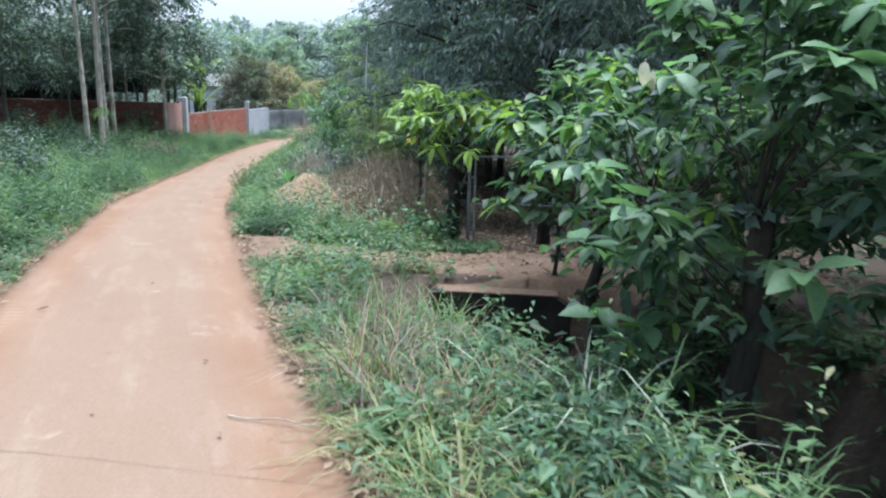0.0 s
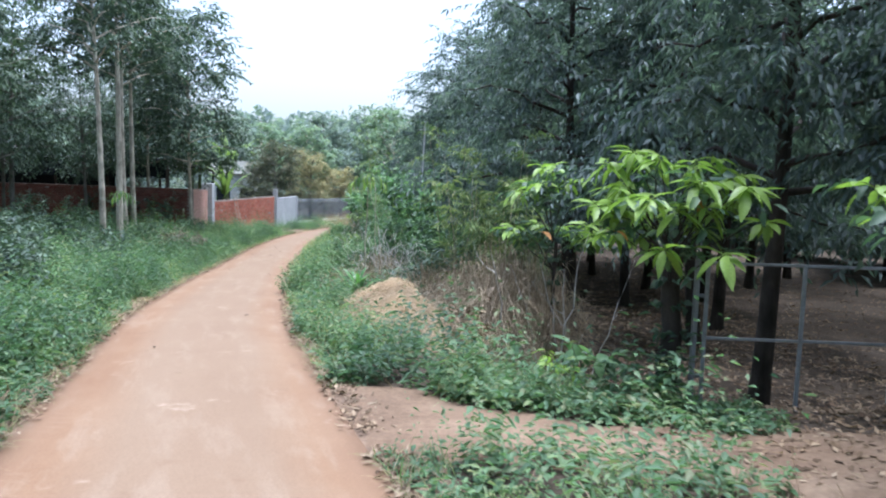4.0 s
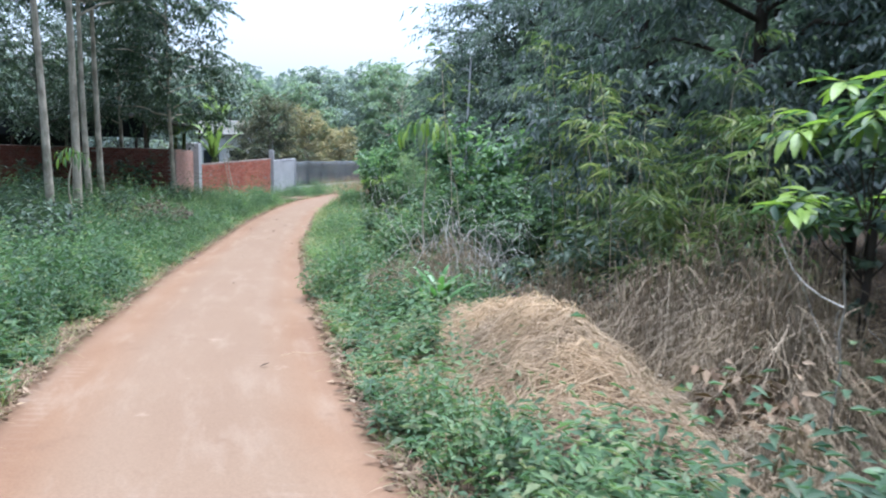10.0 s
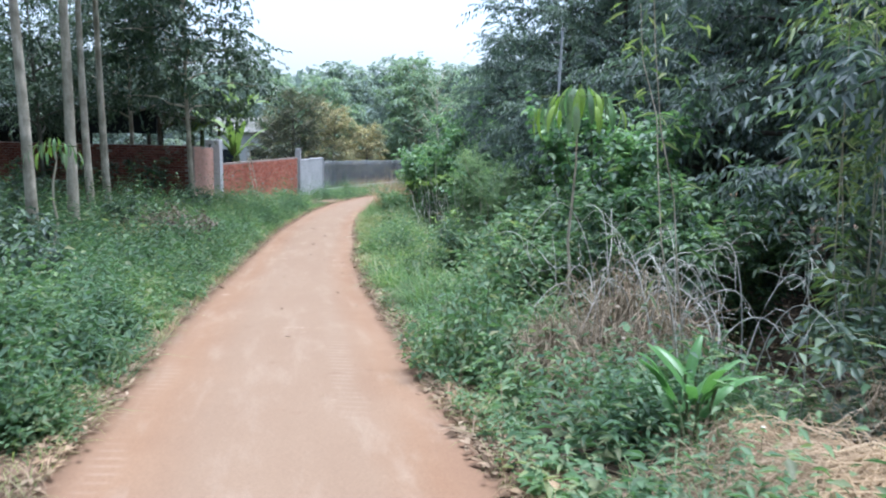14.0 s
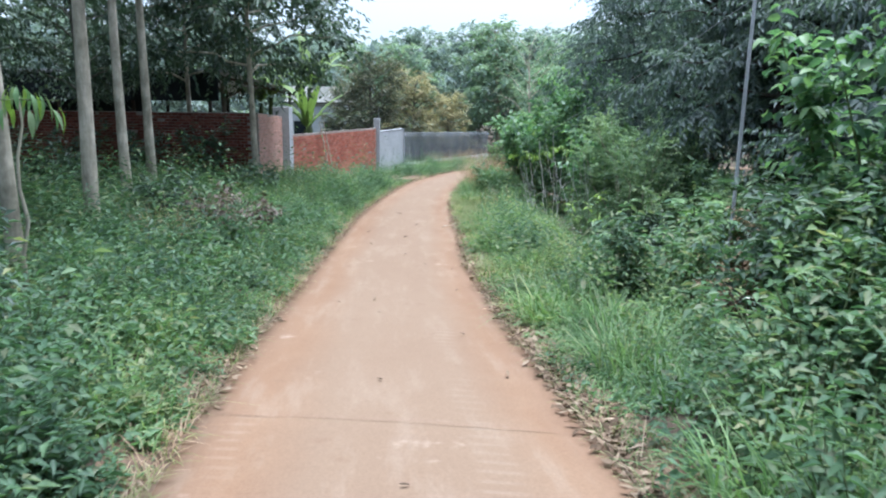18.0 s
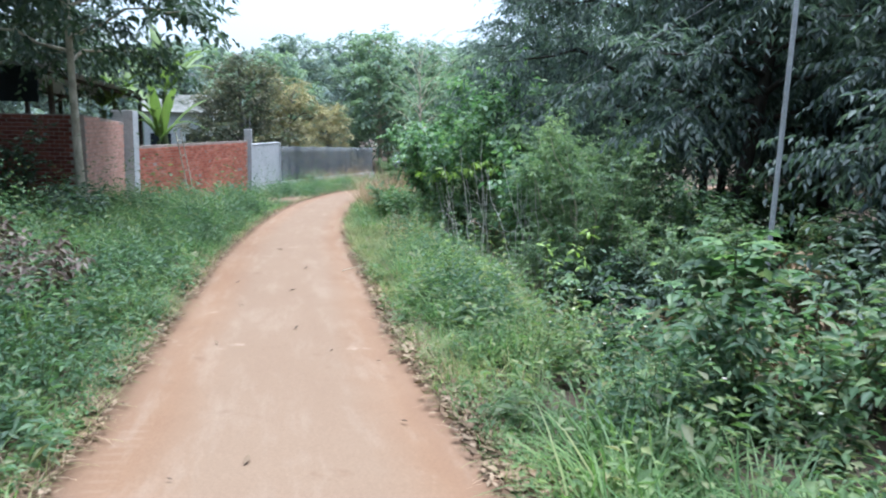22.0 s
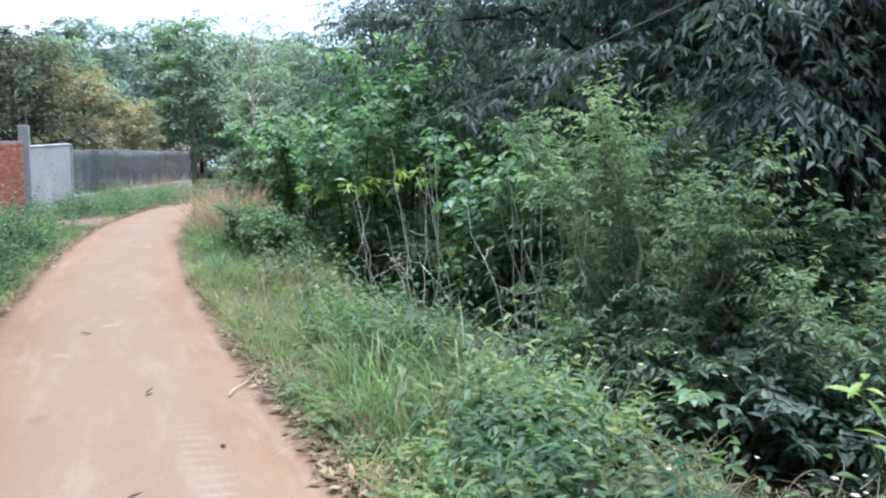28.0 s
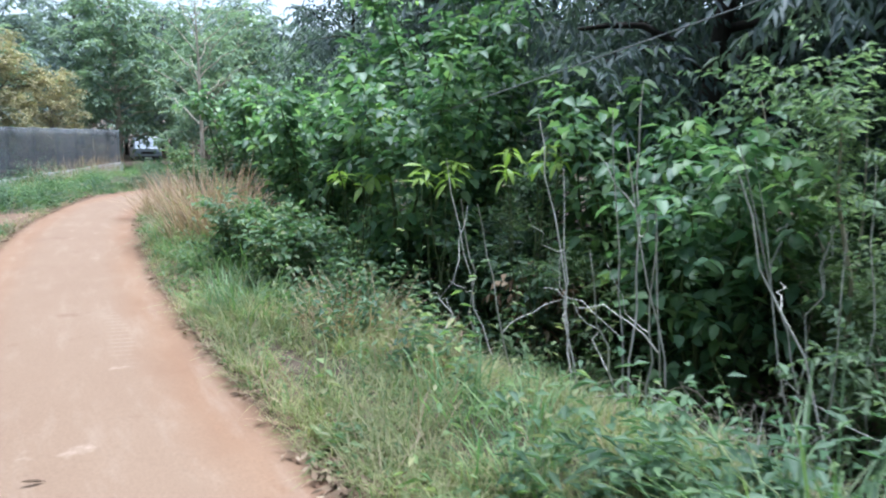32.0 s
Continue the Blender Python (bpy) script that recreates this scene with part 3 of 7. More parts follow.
tagged(part("dirt_path", mesh_of("dirt_path", np.stack([PX, PY, PZ], -1).reshape(-1, 3), np.stack([a, a + 1, a + 1 + len(wx), a + len(wx)], -1).reshape(-1, 4), M_DIRT), None),
       "trodden dirt way from the lane to the orchard gate", "path", kind="structure")


# dirt ramp from the lane to the cement wall panel
ex, ey = np.arange(-12.3, -9.7, .13), np.arange(43.0, 48.4, .15)
PX, PY = np.meshgrid(ex, ey)
inside = 1 - step(.8, 1.1, np.abs(PY - 45.8 - .35 * (PX + 10)) / (1.15 + .3 * np.sin(2.3 * PX)))
PZ = height(PX, PY) - .05 + .075 * inside
PZ = np.where(PX > x_left(PY) - .03, PZ - .12, PZ)
i, j = np.meshgrid(np.arange(len(ey) - 1), np.arange(len(ex) - 1), indexing="ij")
a = i * len(ex) + j
tagged(part("dirt_ramp", mesh_of("dirt_ramp", np.stack([PX, PY, PZ], -1).reshape(-1, 3), np.stack([a, a + 1, a + 1 + len(ex), a + len(ex)], -1).reshape(-1, 4), M_DIRT), None),
       "bare dirt ramp between the lane and the wall", "path", kind="structure")


# ---- concrete culvert under the dirt way ----
def culvert():
    base = thing("culvert", pose(.6, 7.72, -1.51, 0, 0, -6), "mossy concrete culvert headwall, coloured dark for ditch shade, with a round pipe mouth", "culvert")
    bm = bmesh.new()
    w, top, r, cx, cz, n = .74, .88, .37, -.1, .36, 28
    ring = [bm.verts.new((cx + r * math.cos(2 * math.pi * k / n), 0, cz + r * math.sin(2 * math.pi * k / n))) for k in range(n)]
    edge = []
    for k in range(n):
        ca, sa = math.cos(2 * math.pi * k / n), math.sin(2 * math.pi * k / n)
        d = min(((w - cx) if ca > 0 else (w + cx)) / max(abs(ca), 1e-6), ((top - cz) if sa > 0 else cz + .2) / max(abs(sa), 1e-6))
        edge.append(bm.verts.new((cx + ca * d, 0, cz + sa * d)))
    for k in range(n):
        bm.faces.new((ring[k], ring[(k + 1) % n], edge[(k + 1) % n], edge[k]))
    made = bmesh.ops.extrude_face_region(bm, geom=bm.faces[:])
    for v in (e for e in made["geom"] if isinstance(e, bmesh.types.BMVert)):
        v.co.y += .18
    bmesh.ops.recalc_face_normals(bm, faces=bm.faces[:])
    part("headwall", bm, M_MOSSY_SHADED, base)
    part("cap", slab(-.6, .6, .0, .22, .885, .9, .007, 2), M_DIRT, base, "earth-covered concrete edge")
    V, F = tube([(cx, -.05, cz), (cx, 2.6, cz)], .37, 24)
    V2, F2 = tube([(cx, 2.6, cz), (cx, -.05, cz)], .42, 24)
    part("pipe", mesh_of("pipe", *merge([(V, F), (V2, F2)]), M_MOSSY_SHADED), M_MOSSY_SHADED, base, "dark concrete drain pipe")


culvert()


# ---- metal gate to the orchard ----
def bar(a, b, r=.02):
    """A square-section steel tube from a to b."""
    a, b = Vector(a), Vector(b)
    bm = slab(-r, r, -r, r, 0, (b - a).length, r * .25)
    bm.transform(Matrix.Translation(a) @ (b - a).to_track_quat("Z", "Y").to_matrix().to_4x4())
    return bm


def gate():
    g = thing("metal_gate", pose(.44, 11.1, -.78, 0, 0, -2), "grey square-tube steel gate closed across the dirt way", "gate")
    for x, z0, z1 in ((0, -.14, 1.25), (.86, -.14, 1.24), (1.68, -.14, 1.24)):
        part("upright", bar((x, 0, z0), (x, 0, z1), .016), M_STEEL, g)
    for z in (-.13, .55, 1.24):
        part("rail", bar((.02, 0, z), (1.66, 0, z), .013), M_STEEL, g)
    p = thing("gate_post", pose(.36, 11.15, -1.05, 0, 0, 4), "slim grey steel gate post set in soil", "post", "gate posts")
    part("shaft", bar((0, 0, -.1), (0, 0, 1.6), .022), M_STEEL, p)
    for z in (.45, 1.2):
        part("hinge", bar((.03, 0, z), (.1, 0, z), .016), M_STEEL, p)
    q = thing("gate_post", pose(2.23, 11.04, -.9, 0, 0, 4), "slim grey steel gate post set in soil", "post", "gate posts")
    part("shaft", bar((0, 0, -.2), (0, 0, 1.5), .022), M_STEEL, q)
    part("latch", bar((-.08, 0, .9), (.0, 0, .9), .014), M_STEEL, q)


gate()


# ---- brick walls, posts and plain walls across the lane ----
BX, BY, BZ = .2, .1, .075


def brick_mesh(mat):
    bm = slab(-BX / 2 + .005, BX / 2 - .005, -BY / 2, BY / 2, .004, BZ - .004, .004)
    me = bpy.data.meshes.new("brick")
    bm.to_mesh(me)
    bm.free()
    me.materials.append(mat)
    return me


BRICKS = {"wall_side": brick_mesh(M_BRICK_SHADED), "wall_return": brick_mesh(M_BRICK_PINK), "wall_front": brick_mesh(M_BRICK)}
brick_jobs = []


def brick_wall(name, a, b, z0, top_a, top_b, label, singles=0):
    """A wall from a to b: a mortar core, with bricks standing 6 mm proud of it. The top courses are single bricks."""
    a, b = Vector((*a, 0)), Vector((*b, 0))
    d, n = (b - a).length, int((b - a).length / BX)
    ang = math.degrees(math.atan2(b.y - a.y, b.x - a.x))
    w = thing(name, pose(a.x, a.y, z0, 0, 0, ang), label, "wall", kind="structure")
    core = slab(0, d, -BY / 2 + .006, BY / 2 - .006, 0, 1, 0)
    for v in core.verts:
        if v.co.z > .5:
            v.co.z = (top_a if v.co.x < d / 2 else top_b) - z0 - .004
    part("core", core, M_MORTAR, w, "grey mortar joints")
    brick_jobs.append((w, d, n, top_a - z0, top_b - z0, singles))
    return w


brick_wall("wall_side", (-25.0, 37.6), (-12.95, 36.15), -2.3, .12, .12, "red brick wall, coloured dark for the shade of trees", 60)
brick_wall("wall_return", (-12.85, 36.1), (-13.42, 39.75), -2.4, .12, -.02, "pinkish red brick wall, weathered", 120)
brick_wall("wall_front", (-13.45, 40.1), (-12.3, 48.2), -2.9, -.58, -.58, "orange-red brick wall with rough courses", 300)


def post(x, y, z0, z1, w, label, rebar=0, mat=None, turn=5):
    p = thing("concrete_post", pose(x, y, z0, 0, 0, turn), label, "post", "concrete posts")
    part("shaft", slab(-w / 2, w / 2, -w / 2, w / 2, 0, z1 - z0, .012, 2), mat or M_PALE, p)
    for k in range(rebar):
        sx, sy = ((-1, -1), (1, -1), (1, 1), (-1, 1))[k]
        V, F = tube(bend((sx * w * .25, sy * w * .25, z1 - z0 - .02), (sx * w * .3, sy * w * .25 + .02, z1 - z0 + .38 + .06 * k), 0, .006, 5), .007, 6)
        part("rebar", mesh_of("rebar", V, F, M_STEEL), M_STEEL, p, "bare rusty steel bar")
    return p


post(-13.42, 39.93, -2.5, .25, .48, "broad pale concrete post between brick walls", 0)
post(-12.27, 48.35, -2.9, -.2, .24, "pale concrete post with bare steel bars on top", 3)
post(-11.83, 52.05, -2.9, -.74, .14, "thin pale concrete post at the wall's end", 0)


def gate_panel():
    g = thing("wall_panel", pose(-12.22, 48.5, -2.95, 0, 0, 84), "smooth pale grey cement wall panel", "wall", kind="structure")
    part("panel", slab(0, 3.5, -.05, .05, 0, 2.2, .01), M_PALE, g)
    part("coping", slab(-.02, 3.52, -.065, .065, 2.2, 2.24, .008), M_PALE, g)


gate_panel()


def net_fence():
    """A low pale kerb wall with posts and a dark shade net."""
    a, b = Vector((-11.9, 52.3, 0)), Vector((-8.8, 67.0, 0))
    d = (b - a).length
    ang = math.degrees(math.atan2(b.y - a.y, b.x - a.x))
    f = thing("net_fence", pose(a.x, a.y, 0, 0, 0, ang), "dark grey shade-net fence on a low pale wall", "fence")
    za, zb = -2.7, -3.12
    kerb = slab(0, d, -.07, .07, 0, 1, 0)
    for v in kerb.verts:
        g = za if v.co.x < d / 2 else zb
        v.co.z = g - .9 if v.co.z < .5 else g + .42
    part("low_wall", kerb, M_PALE, f, "pale cement low wall")
    n = 7
    for k in range(n + 1):
        g = za + (zb - za) * k / n
        V, F = tube([(d * k / n, .05, g - .6), (d * k / n, .06, g + 1.84)], .018, 8)
        part("post", mesh_of("post", V, F, M_CONC), M_CONC, f)
    for k in range(n):
        x0, x1 = d * k / n, d * (k + 1) / n
        us = np.linspace(0, 1, 13)
        vs = np.linspace(0, 1, 7)
        uu, vv = np.meshgrid(us, vs)
        xx = x0 + (x1 - x0) * uu
        g = za + (zb - za) * xx / d
        zz = g + .43 + 1.4 * vv - .025 * np.sin(np.pi * uu) * vv
        yy = .02 + .012 * np.sin(3 * uu + k) * np.sin(np.pi * vv)
        i, j = np.meshgrid(np.arange(6), np.arange(12), indexing="ij")
        a_ = (i * 13 + j)
        me = mesh_of("net", np.stack([xx, yy, zz], -1).reshape(-1, 3), np.stack([a_, a_ + 1, a_ + 14, a_ + 13], -1).reshape(-1, 4), M_NET)
        part("net", me, M_NET, f, "sagging dark net").modifiers.new("thickness", "SOLIDIFY").thickness = .006


net_fence()


def ladder():
    l = thing("bamboo_ladder", pose(-13.14, 42.5, -2.35, 0, 0, 80), "thin bamboo ladder leaning on the brick wall", "ladder")
    for x in (0, .3):
        V, F = tube(bend((x, -.55, 0), (x + .05, -.1, 2.15), 0, .004, 6), (.02, .02, .019, .018, .017, .015), 8)
        part("rail", mesh_of("rail", V, F, M_STEM), M_STEM, l)
    for k in range(5):
        u = (k + .7) / 5.4
        V, F = tube([(.0 + .05 * u, -.55 + .45 * u, 2.15 * u), (.3 + .05 * u, -.55 + .45 * u, 2.15 * u)], .012, 6)
        part("rung", mesh_of("rung", V, F, M_STEM), M_STEM, l)


ladder()


# ---- open shed behind the dark wall ----
def shed():
    s = thing("shed", pose(-15.95, 41.0, -1.95, 0, 0, 176), "open shed with a rusty sheet-metal roof on thin posts", "shed")
    W, Dp = 13.0, 6.5
    n = 160
    x = np.linspace(-.4, W, n)
    prof = .022 * np.sin(np.linspace(0, 2 * np.pi * n / 5, n))
    V, UVn = [], 5
    for k in range(UVn):
        y = .5 - (Dp + .9) * k / (UVn - 1)
        V.append(np.stack([x, np.full(n, y), 3.3 - .6 * k / (UVn - 1) + prof], 1))
    V = np.concatenate(V)
    i, j = np.meshgrid(np.arange(UVn - 1), np.arange(n - 1), indexing="ij")
    a = i * n + j
    roof = part("roof", mesh_of("roof", V, np.stack([a, a + 1, a + 1 + n, a + n], -1).reshape(-1, 4), M_TIN), M_TIN, s, "grey corrugated metal roof")
    roof.modifiers.new("thickness", "SOLIDIFY").thickness = .01
    part("fascia", slab(-.4, W, .34, .38, 2.9, 3.2, .005), M_DARKWOOD, s, "dark timber fascia board")
    part("valance", slab(-.35, W, .4, .44, 2.36, 3.2, .004), M_TARP, s, "dark shade cloth hung under the roof edge")
    part("roof_edge", slab(-.45, W, .46, .52, 3.24, 3.29, .01), M_STEEL, s, "thin metal roof edge")
    for k in range(6):
        for y, h in ((.3, 3.2), (-Dp + .2, 2.7)):
            part("post", bar((W * k / 5, y, 0), (W * k / 5, y, h), .05), M_DARKWOOD, s)
    for k in range(6):
        part("rafter", bar((W * k / 5, .4, 3.18), (W * k / 5, -Dp - .3, 2.65), .045), M_DARKWOOD, s)
    # black colour here carries the shade inside the shed
    part("tarp", slab(4.0, 12.0, -3.1, -3.02, .8, 2.85, .01), M_TARP, s, "hanging tarpaulin, coloured black for the shade inside")


shed()


# ---- pale house far behind the brick wall ----
def far_house():
    h = thing("house", pose(-18.9, 64.0, -3.15, 0, 0, 12), "small pale whitewashed house with a weathered grey roof behind trees", "house")
    part("wall", slab(-1.7, 1.7, -2.0, 2.0, 0, 3.6, .02), M_LIMEWASH, h)
    for sgn in (-1, 1):
        bm = slab(-1.9, 1.9, 0, 2.5, -.03, .03, .01)
        bm.transform(pose(0, 0, 4.5, -22 * sgn if sgn > 0 else 22, 0, 0) @ Matrix.Scale(sgn, 4, (0, 1, 0)))
        bmesh.ops.recalc_face_normals(bm, faces=bm.faces[:])
        part("roof", bm, M_CONC, h, "weathered grey roof slope")
    for x in (-.9, .8):
        win = part("window", slab(x - .5, x + .5, -2.03, -1.98, 1.4, 2.5, .01), M_TARP, h, "dark window")
        part("frame", slab(x - .58, x + .58, -2.05, -2.02, 1.32, 1.4, .008), M_PALE, win)


far_house()


# ---- steel pole and cable in the hedge ----
def pole():
    z = on_ground(-3.1, 29.2, -.05)
    p = thing("steel_pole", pose(-3.1, 29.2, z, 0, 0, 0), "slender bare grey steel pole standing in weeds", "pole")
    V, F = tube([(0, 0, 0), (.07, .04, 2.6), (.15, .08, 5.2)], (.028, .027, .025), 14)
    part("shaft", mesh_of("shaft", V, F, M_POLE), M_POLE, p)
    part("cap", slab(.11, .19, .04, .12, 5.19, 5.23, .01), M_STEEL, p)
    part("bracket", bar((.145, .08, 4.95), (-.09, .3, 4.97), .014), M_STEEL, p)


pole()
V, F = tube(bend((-2.97, 29.22, 1.9), (-5.75, 37.6, -.35), .06, 0, 24), .006, 5)
tagged(part("cable", mesh_of("cable", V, F, M_STEEL), None), "thin slack dark cable from the steel pole to a bush", "cable")


# ---- parked van at the road's far end ----
def van():
    m_paint = earthy("pale_blue_paint", [(.3, .35, .42), (.34, .39, .46), (.37, .42, .49)], 1, 30, .3, .02, .001, .5)
    m_glass = material("windscreen_glass", .08, 0, .6)[0]
    m_glass.node_tree.nodes["Principled BSDF"].inputs["Base Color"].default_value = (.25, .32, .38, 1)
    m_dark = earthy("black_rubber", [(.015, .015, .015), (.022, .022, .022), (.03, .03, .03)], 4, 40, .8, .2, .003)
    v = thing("parked_van", pose(-7.13, 92.0, on_ground(-7.1, 92) - .25, 0, 0, 4), "pale blue-white van parked where the lane bends", "van")
    body = slab(-.95, .95, 0, 4.2, .35, 1.25, .09, 3)
    part("body", body, m_paint, v)
    cabin = slab(-.88, .88, .55, 4.1, 1.2, 2.02, .1, 3)
    for q in cabin.verts:
        if q.co.z > 1.7 and q.co.y < 1.6:
            q.co.y += .45
    part("cabin", cabin, m_paint, v)
    bm = slab(-.76, .76, -.012, .012, 0, .72, .005)
    bm.transform(pose(0, .735, 1.27, -31, 0, 0))
    part("windscreen", bm, m_glass, v, "sky-reflecting windscreen")
    for s in (-1, 1):
        part("headlight", slab(s * .7 - .17, s * .7 + .17, -.03, .03, .82, 1.0, .02, 2), m_glass, v)
        part("side_window", slab(s * .885 - .01, s * .885 + .01, 1.4, 3.6, 1.35, 1.85, .004), m_glass, v)
        part("mirror", slab(s * 1.05 - .09, s * 1.05 + .09, .75, .83, 1.25, 1.45, .03, 2), m_dark, v)
        for y in (.85, 3.4):
            V, F = tube([(s * .95, y, .33), (s * .93, y, .33), (s * .75, y, .33), (s * .74, y, .33)], (.16, .33, .33, .16), 22)
            wheel = part("wheel", mesh_of("wheel", V, F, m_dark), m_dark, v)
            V, F = tube([(s * .955, y, .33), (s * .95, y, .33), (s * .9, y, .33)], (.02, .18, .19), 16)
            part("rim", mesh_of("rim", V, F, M_STEEL), M_STEEL, wheel)
    part("grille", slab(-.5, .5, -.025, .02, .8, .98, .01), m_dark, v)
    part("bumper", slab(-.97, .97, -.1, .1, .38, .66, .05, 2), m_dark, v, "black plastic bumper")
    part("number_plate", slab(-.24, .24, -.115, -.1, .46, .58, .004), M_PALE, v)


van()

# ---- trees ----
def limbs(g, n, z0, z1, reach, rise, r0, trunk_at):
    """Limbs leaving a trunk between z0 and z1: lines with radii."""
    out = []
    for k in range(n):
        u = (k + g.uniform(0, .8)) / n
        z = z0 + (z1 - z0) * u
        a = 2.4 * k + g.uniform(-.4, .4)
        L = reach(u) * g.uniform(.75, 1.15)
        o = trunk_at(z)
        e = o + [math.cos(a) * L, math.sin(a) * L, rise(u) * L]
        P = bend(o, e, -.08 * L, .04 * L, 7, g)
        out.append((P, np.linspace(r0 * (1 - .6 * u), .008, 7)))
    return out


def along(lines, n, g, start=.3):
    """n points on the lines with outward directions there, weighted by length."""
    w = np.array([np.linalg.norm(P[-1] - P[0]) for P, _ in lines])
    which = g.choice(len(lines), n, p=w / w.sum())
    u = start + (1 - start) * g.uniform(0, 1, n) ** .75
    S, D = np.empty((n, 3)), np.empty((n, 3))
    for k, (P, _) in enumerate(lines):
        q = np.where(which == k)[0]
        f = u[q] * (len(P) - 1)
        i = np.minimum(f.astype(int), len(P) - 2)
        S[q] = P[i] + (P[i + 1] - P[i]) * (f - i)[:, None]
        D[q] = unit(P[i + 1] - P[i])
    return S, D


def tree(name, label, category, group, seed, h, r, trunk_r, crown_from, n_limb, n_twig, k, L, W, leaf, bark, twig=.7, hang=.7, rise=lambda u: .1 + .5 * u,
         reach=None, lean=0.0, fold=.2, sag=.35, joined=False):
    """A tree at the origin: trunk, branches and crown."""
    g = np.random.default_rng(seed)
    t = thing(name, pose(0, 0, 0), label, category, group)
    bendx, bendy = g.normal(0, .04 * h, 2)

    def trunk_at(z):
        u = z / h
        return np.array([bendx * u * u + lean * u, bendy * math.sin(2 * u), z])
    zs = np.linspace(-.3, h * .97, 14)
    V, F = tube([trunk_at(z) for z in zs], trunk_r * (1 - .85 * np.clip(zs / h, 0, 1)) + .35 * trunk_r * np.exp(-np.maximum(zs, 0) * 5), 12)
    part("trunk", mesh_of("trunk", V, F, bark), bark, t)
    reach = reach or (lambda u: r * (1.05 - .8 * u))
    lines = limbs(g, n_limb, h * crown_from, h * .96, reach, rise, trunk_r * .42, trunk_at)
    if joined:
        part("limbwork", mesh_of("limbwork", *merge([tube(P, R, 5) for P, R in lines]), bark), bark, t)["kind"] = "stuff"
    else:
        for P, R in lines:
            part("branch", mesh_of("branch", *tube(P, R, 6), bark), bark, t)
    S, D = along(lines, n_twig, g, .22)
    out = around(n_twig, g, -.7, .7)
    D = unit(D * .5 + out)
    V, F = sprays(S, D, twig * g.uniform(.6, 1.3, n_twig), k, L, W, g, hang, .9, sag, fold=fold)
    part("crown", mesh_of("crown", V, F, leaf), leaf, t)
    return t


def place(proto, spots):
    """Copies of a tree at (x, y, scale, turn); the first spot takes the original."""
    for q, (x, y, s, a) in enumerate(spots):
        m = pose(x, y, on_ground(x, y), 0, 0, a) @ Matrix.Scale(s, 4)
        if q == 0:
            proto.matrix_basis = m
        else:
            c = copy_thing(proto, pose(x, y, on_ground(x, y), 0, 0, a))
            c.scale = (s, s, s)


# dark orchard trees with drooping sprays
ORCH = "dark green orchard tree with drooping glossy leaves"
orchard = [tree("orchard_tree", ORCH, "tree", "orchard trees", 11 + q, 8.6, 3.1, .13, .26, 34, (1080, 1080, 1500)[q], 15, .155, .048, M_ORCHARD, M_BARK_DARK, .9, .7,
                lambda u: .0 + .42 * u, lambda u: 2.7 * (1 - u) ** .7 + .35, sag=.3) for q in range(3)]
behind = tree("orchard_tree", ORCH, "tree", "orchard trees", 15, 8.6, 3.2, .13, .24, 30, 760, 10, .24, .085, M_ORCHARD, M_BARK_DARK, 1.1, .6,
              lambda u: -.02 + .45 * u, lambda u: 3.3 * (1 - u) ** .6 + .4, joined=True)
airy = tree("orchard_tree", "dark green orchard tree with a bare lower trunk", "tree", "orchard trees", 18, 8.6, 2.9, .12, .3, 34, 1250, 15, .15, .046, M_ORCHARD, M_BARK_DARK, .8, .7,
            lambda u: .0 + .42 * u, lambda u: 2.1 * (1 - u) ** .6 + .35, sag=.35)
place(airy, [(1.7, 12.9, .95, 0), (5.2, 15.2, 1.0, 160), (2.4, 17.6, 1.0, 260)])
place(orchard[0], [(.7, 24.6, 1.0, 80), (-2.0, 38.5, 1.2, 230), (1.6, 27.8, 1.1, 20), (1.2, 32.4, 1.1, 300)])
place(orchard[1], [(.5, 19.2, .95, 120), (.6, 30.1, 1.05, 200)])
place(orchard[2], [(4.8, 5.6, 1.0, 0), (3.9, 10.1, .92, 310), (-1.7, 34.0, 1.08, 100), (-2.6, 44.5, .95, 170)])
place(behind, [(3.6, 20.0, 1.0, 150), (2.2, 31.0, 1.05, 20), (-.4, 51, 1.0, 80), (1.6, 43.0, 1.05, 330), (5.2, 26.0, 1.1, 10), (8.5, 6.5, 1.05, 60),
               (9.8, 22.0, 1.1, 320), (6.2, 36.0, 1.1, 70), (8.2, 30.5, 1.1, 140), (2.6, 24.2, 1.0, 200), (5.5, 1.2, 1.0, 30), (1.4, 36.2, 1.0, 300), (.9, 40.4, 1.0, 45), (.5, 47, 1.0, 120), (-3.2, 50.5, .8, 60), (11.5, 10, 1.0, 20), (12.5, 16.5, 1.05, 140), (12.8, 27, 1.1, 80), (11, 34, 1.1, 250), (9.5, 41, 1.1, 190), (5.5, 48, 1.1, 100), (13, 2, 1.0, 300), (4.2, 28.5, 1.0, 110), (3.4, 33.6, 1.0, 310), (4.2, 38.8, 1.0, 20)])

# tall pale-stemmed trees on the bank
TALL = "tall slender tree with a pale smooth trunk"
tall = [tree("tall_tree", TALL, "tree", "tall pale trees", 31 + q, 11.5, 1.9, .105, .5, 26, 430, 12, .18, .085, M_SHADE, M_BARK_PALE, .8, .5, lambda u: .35 + .3 * u,
             lambda u: 2.2 * (1 - .6 * u)) for q in range(2)]
place(tall[0], [(-12.0, 27.2, 1.0, 0), (-13.7, 32.3, .95, 140)])
place(tall[1], [(-13.1, 30.2, .9, 60), (-11.3, 24.6, .85, 200)])
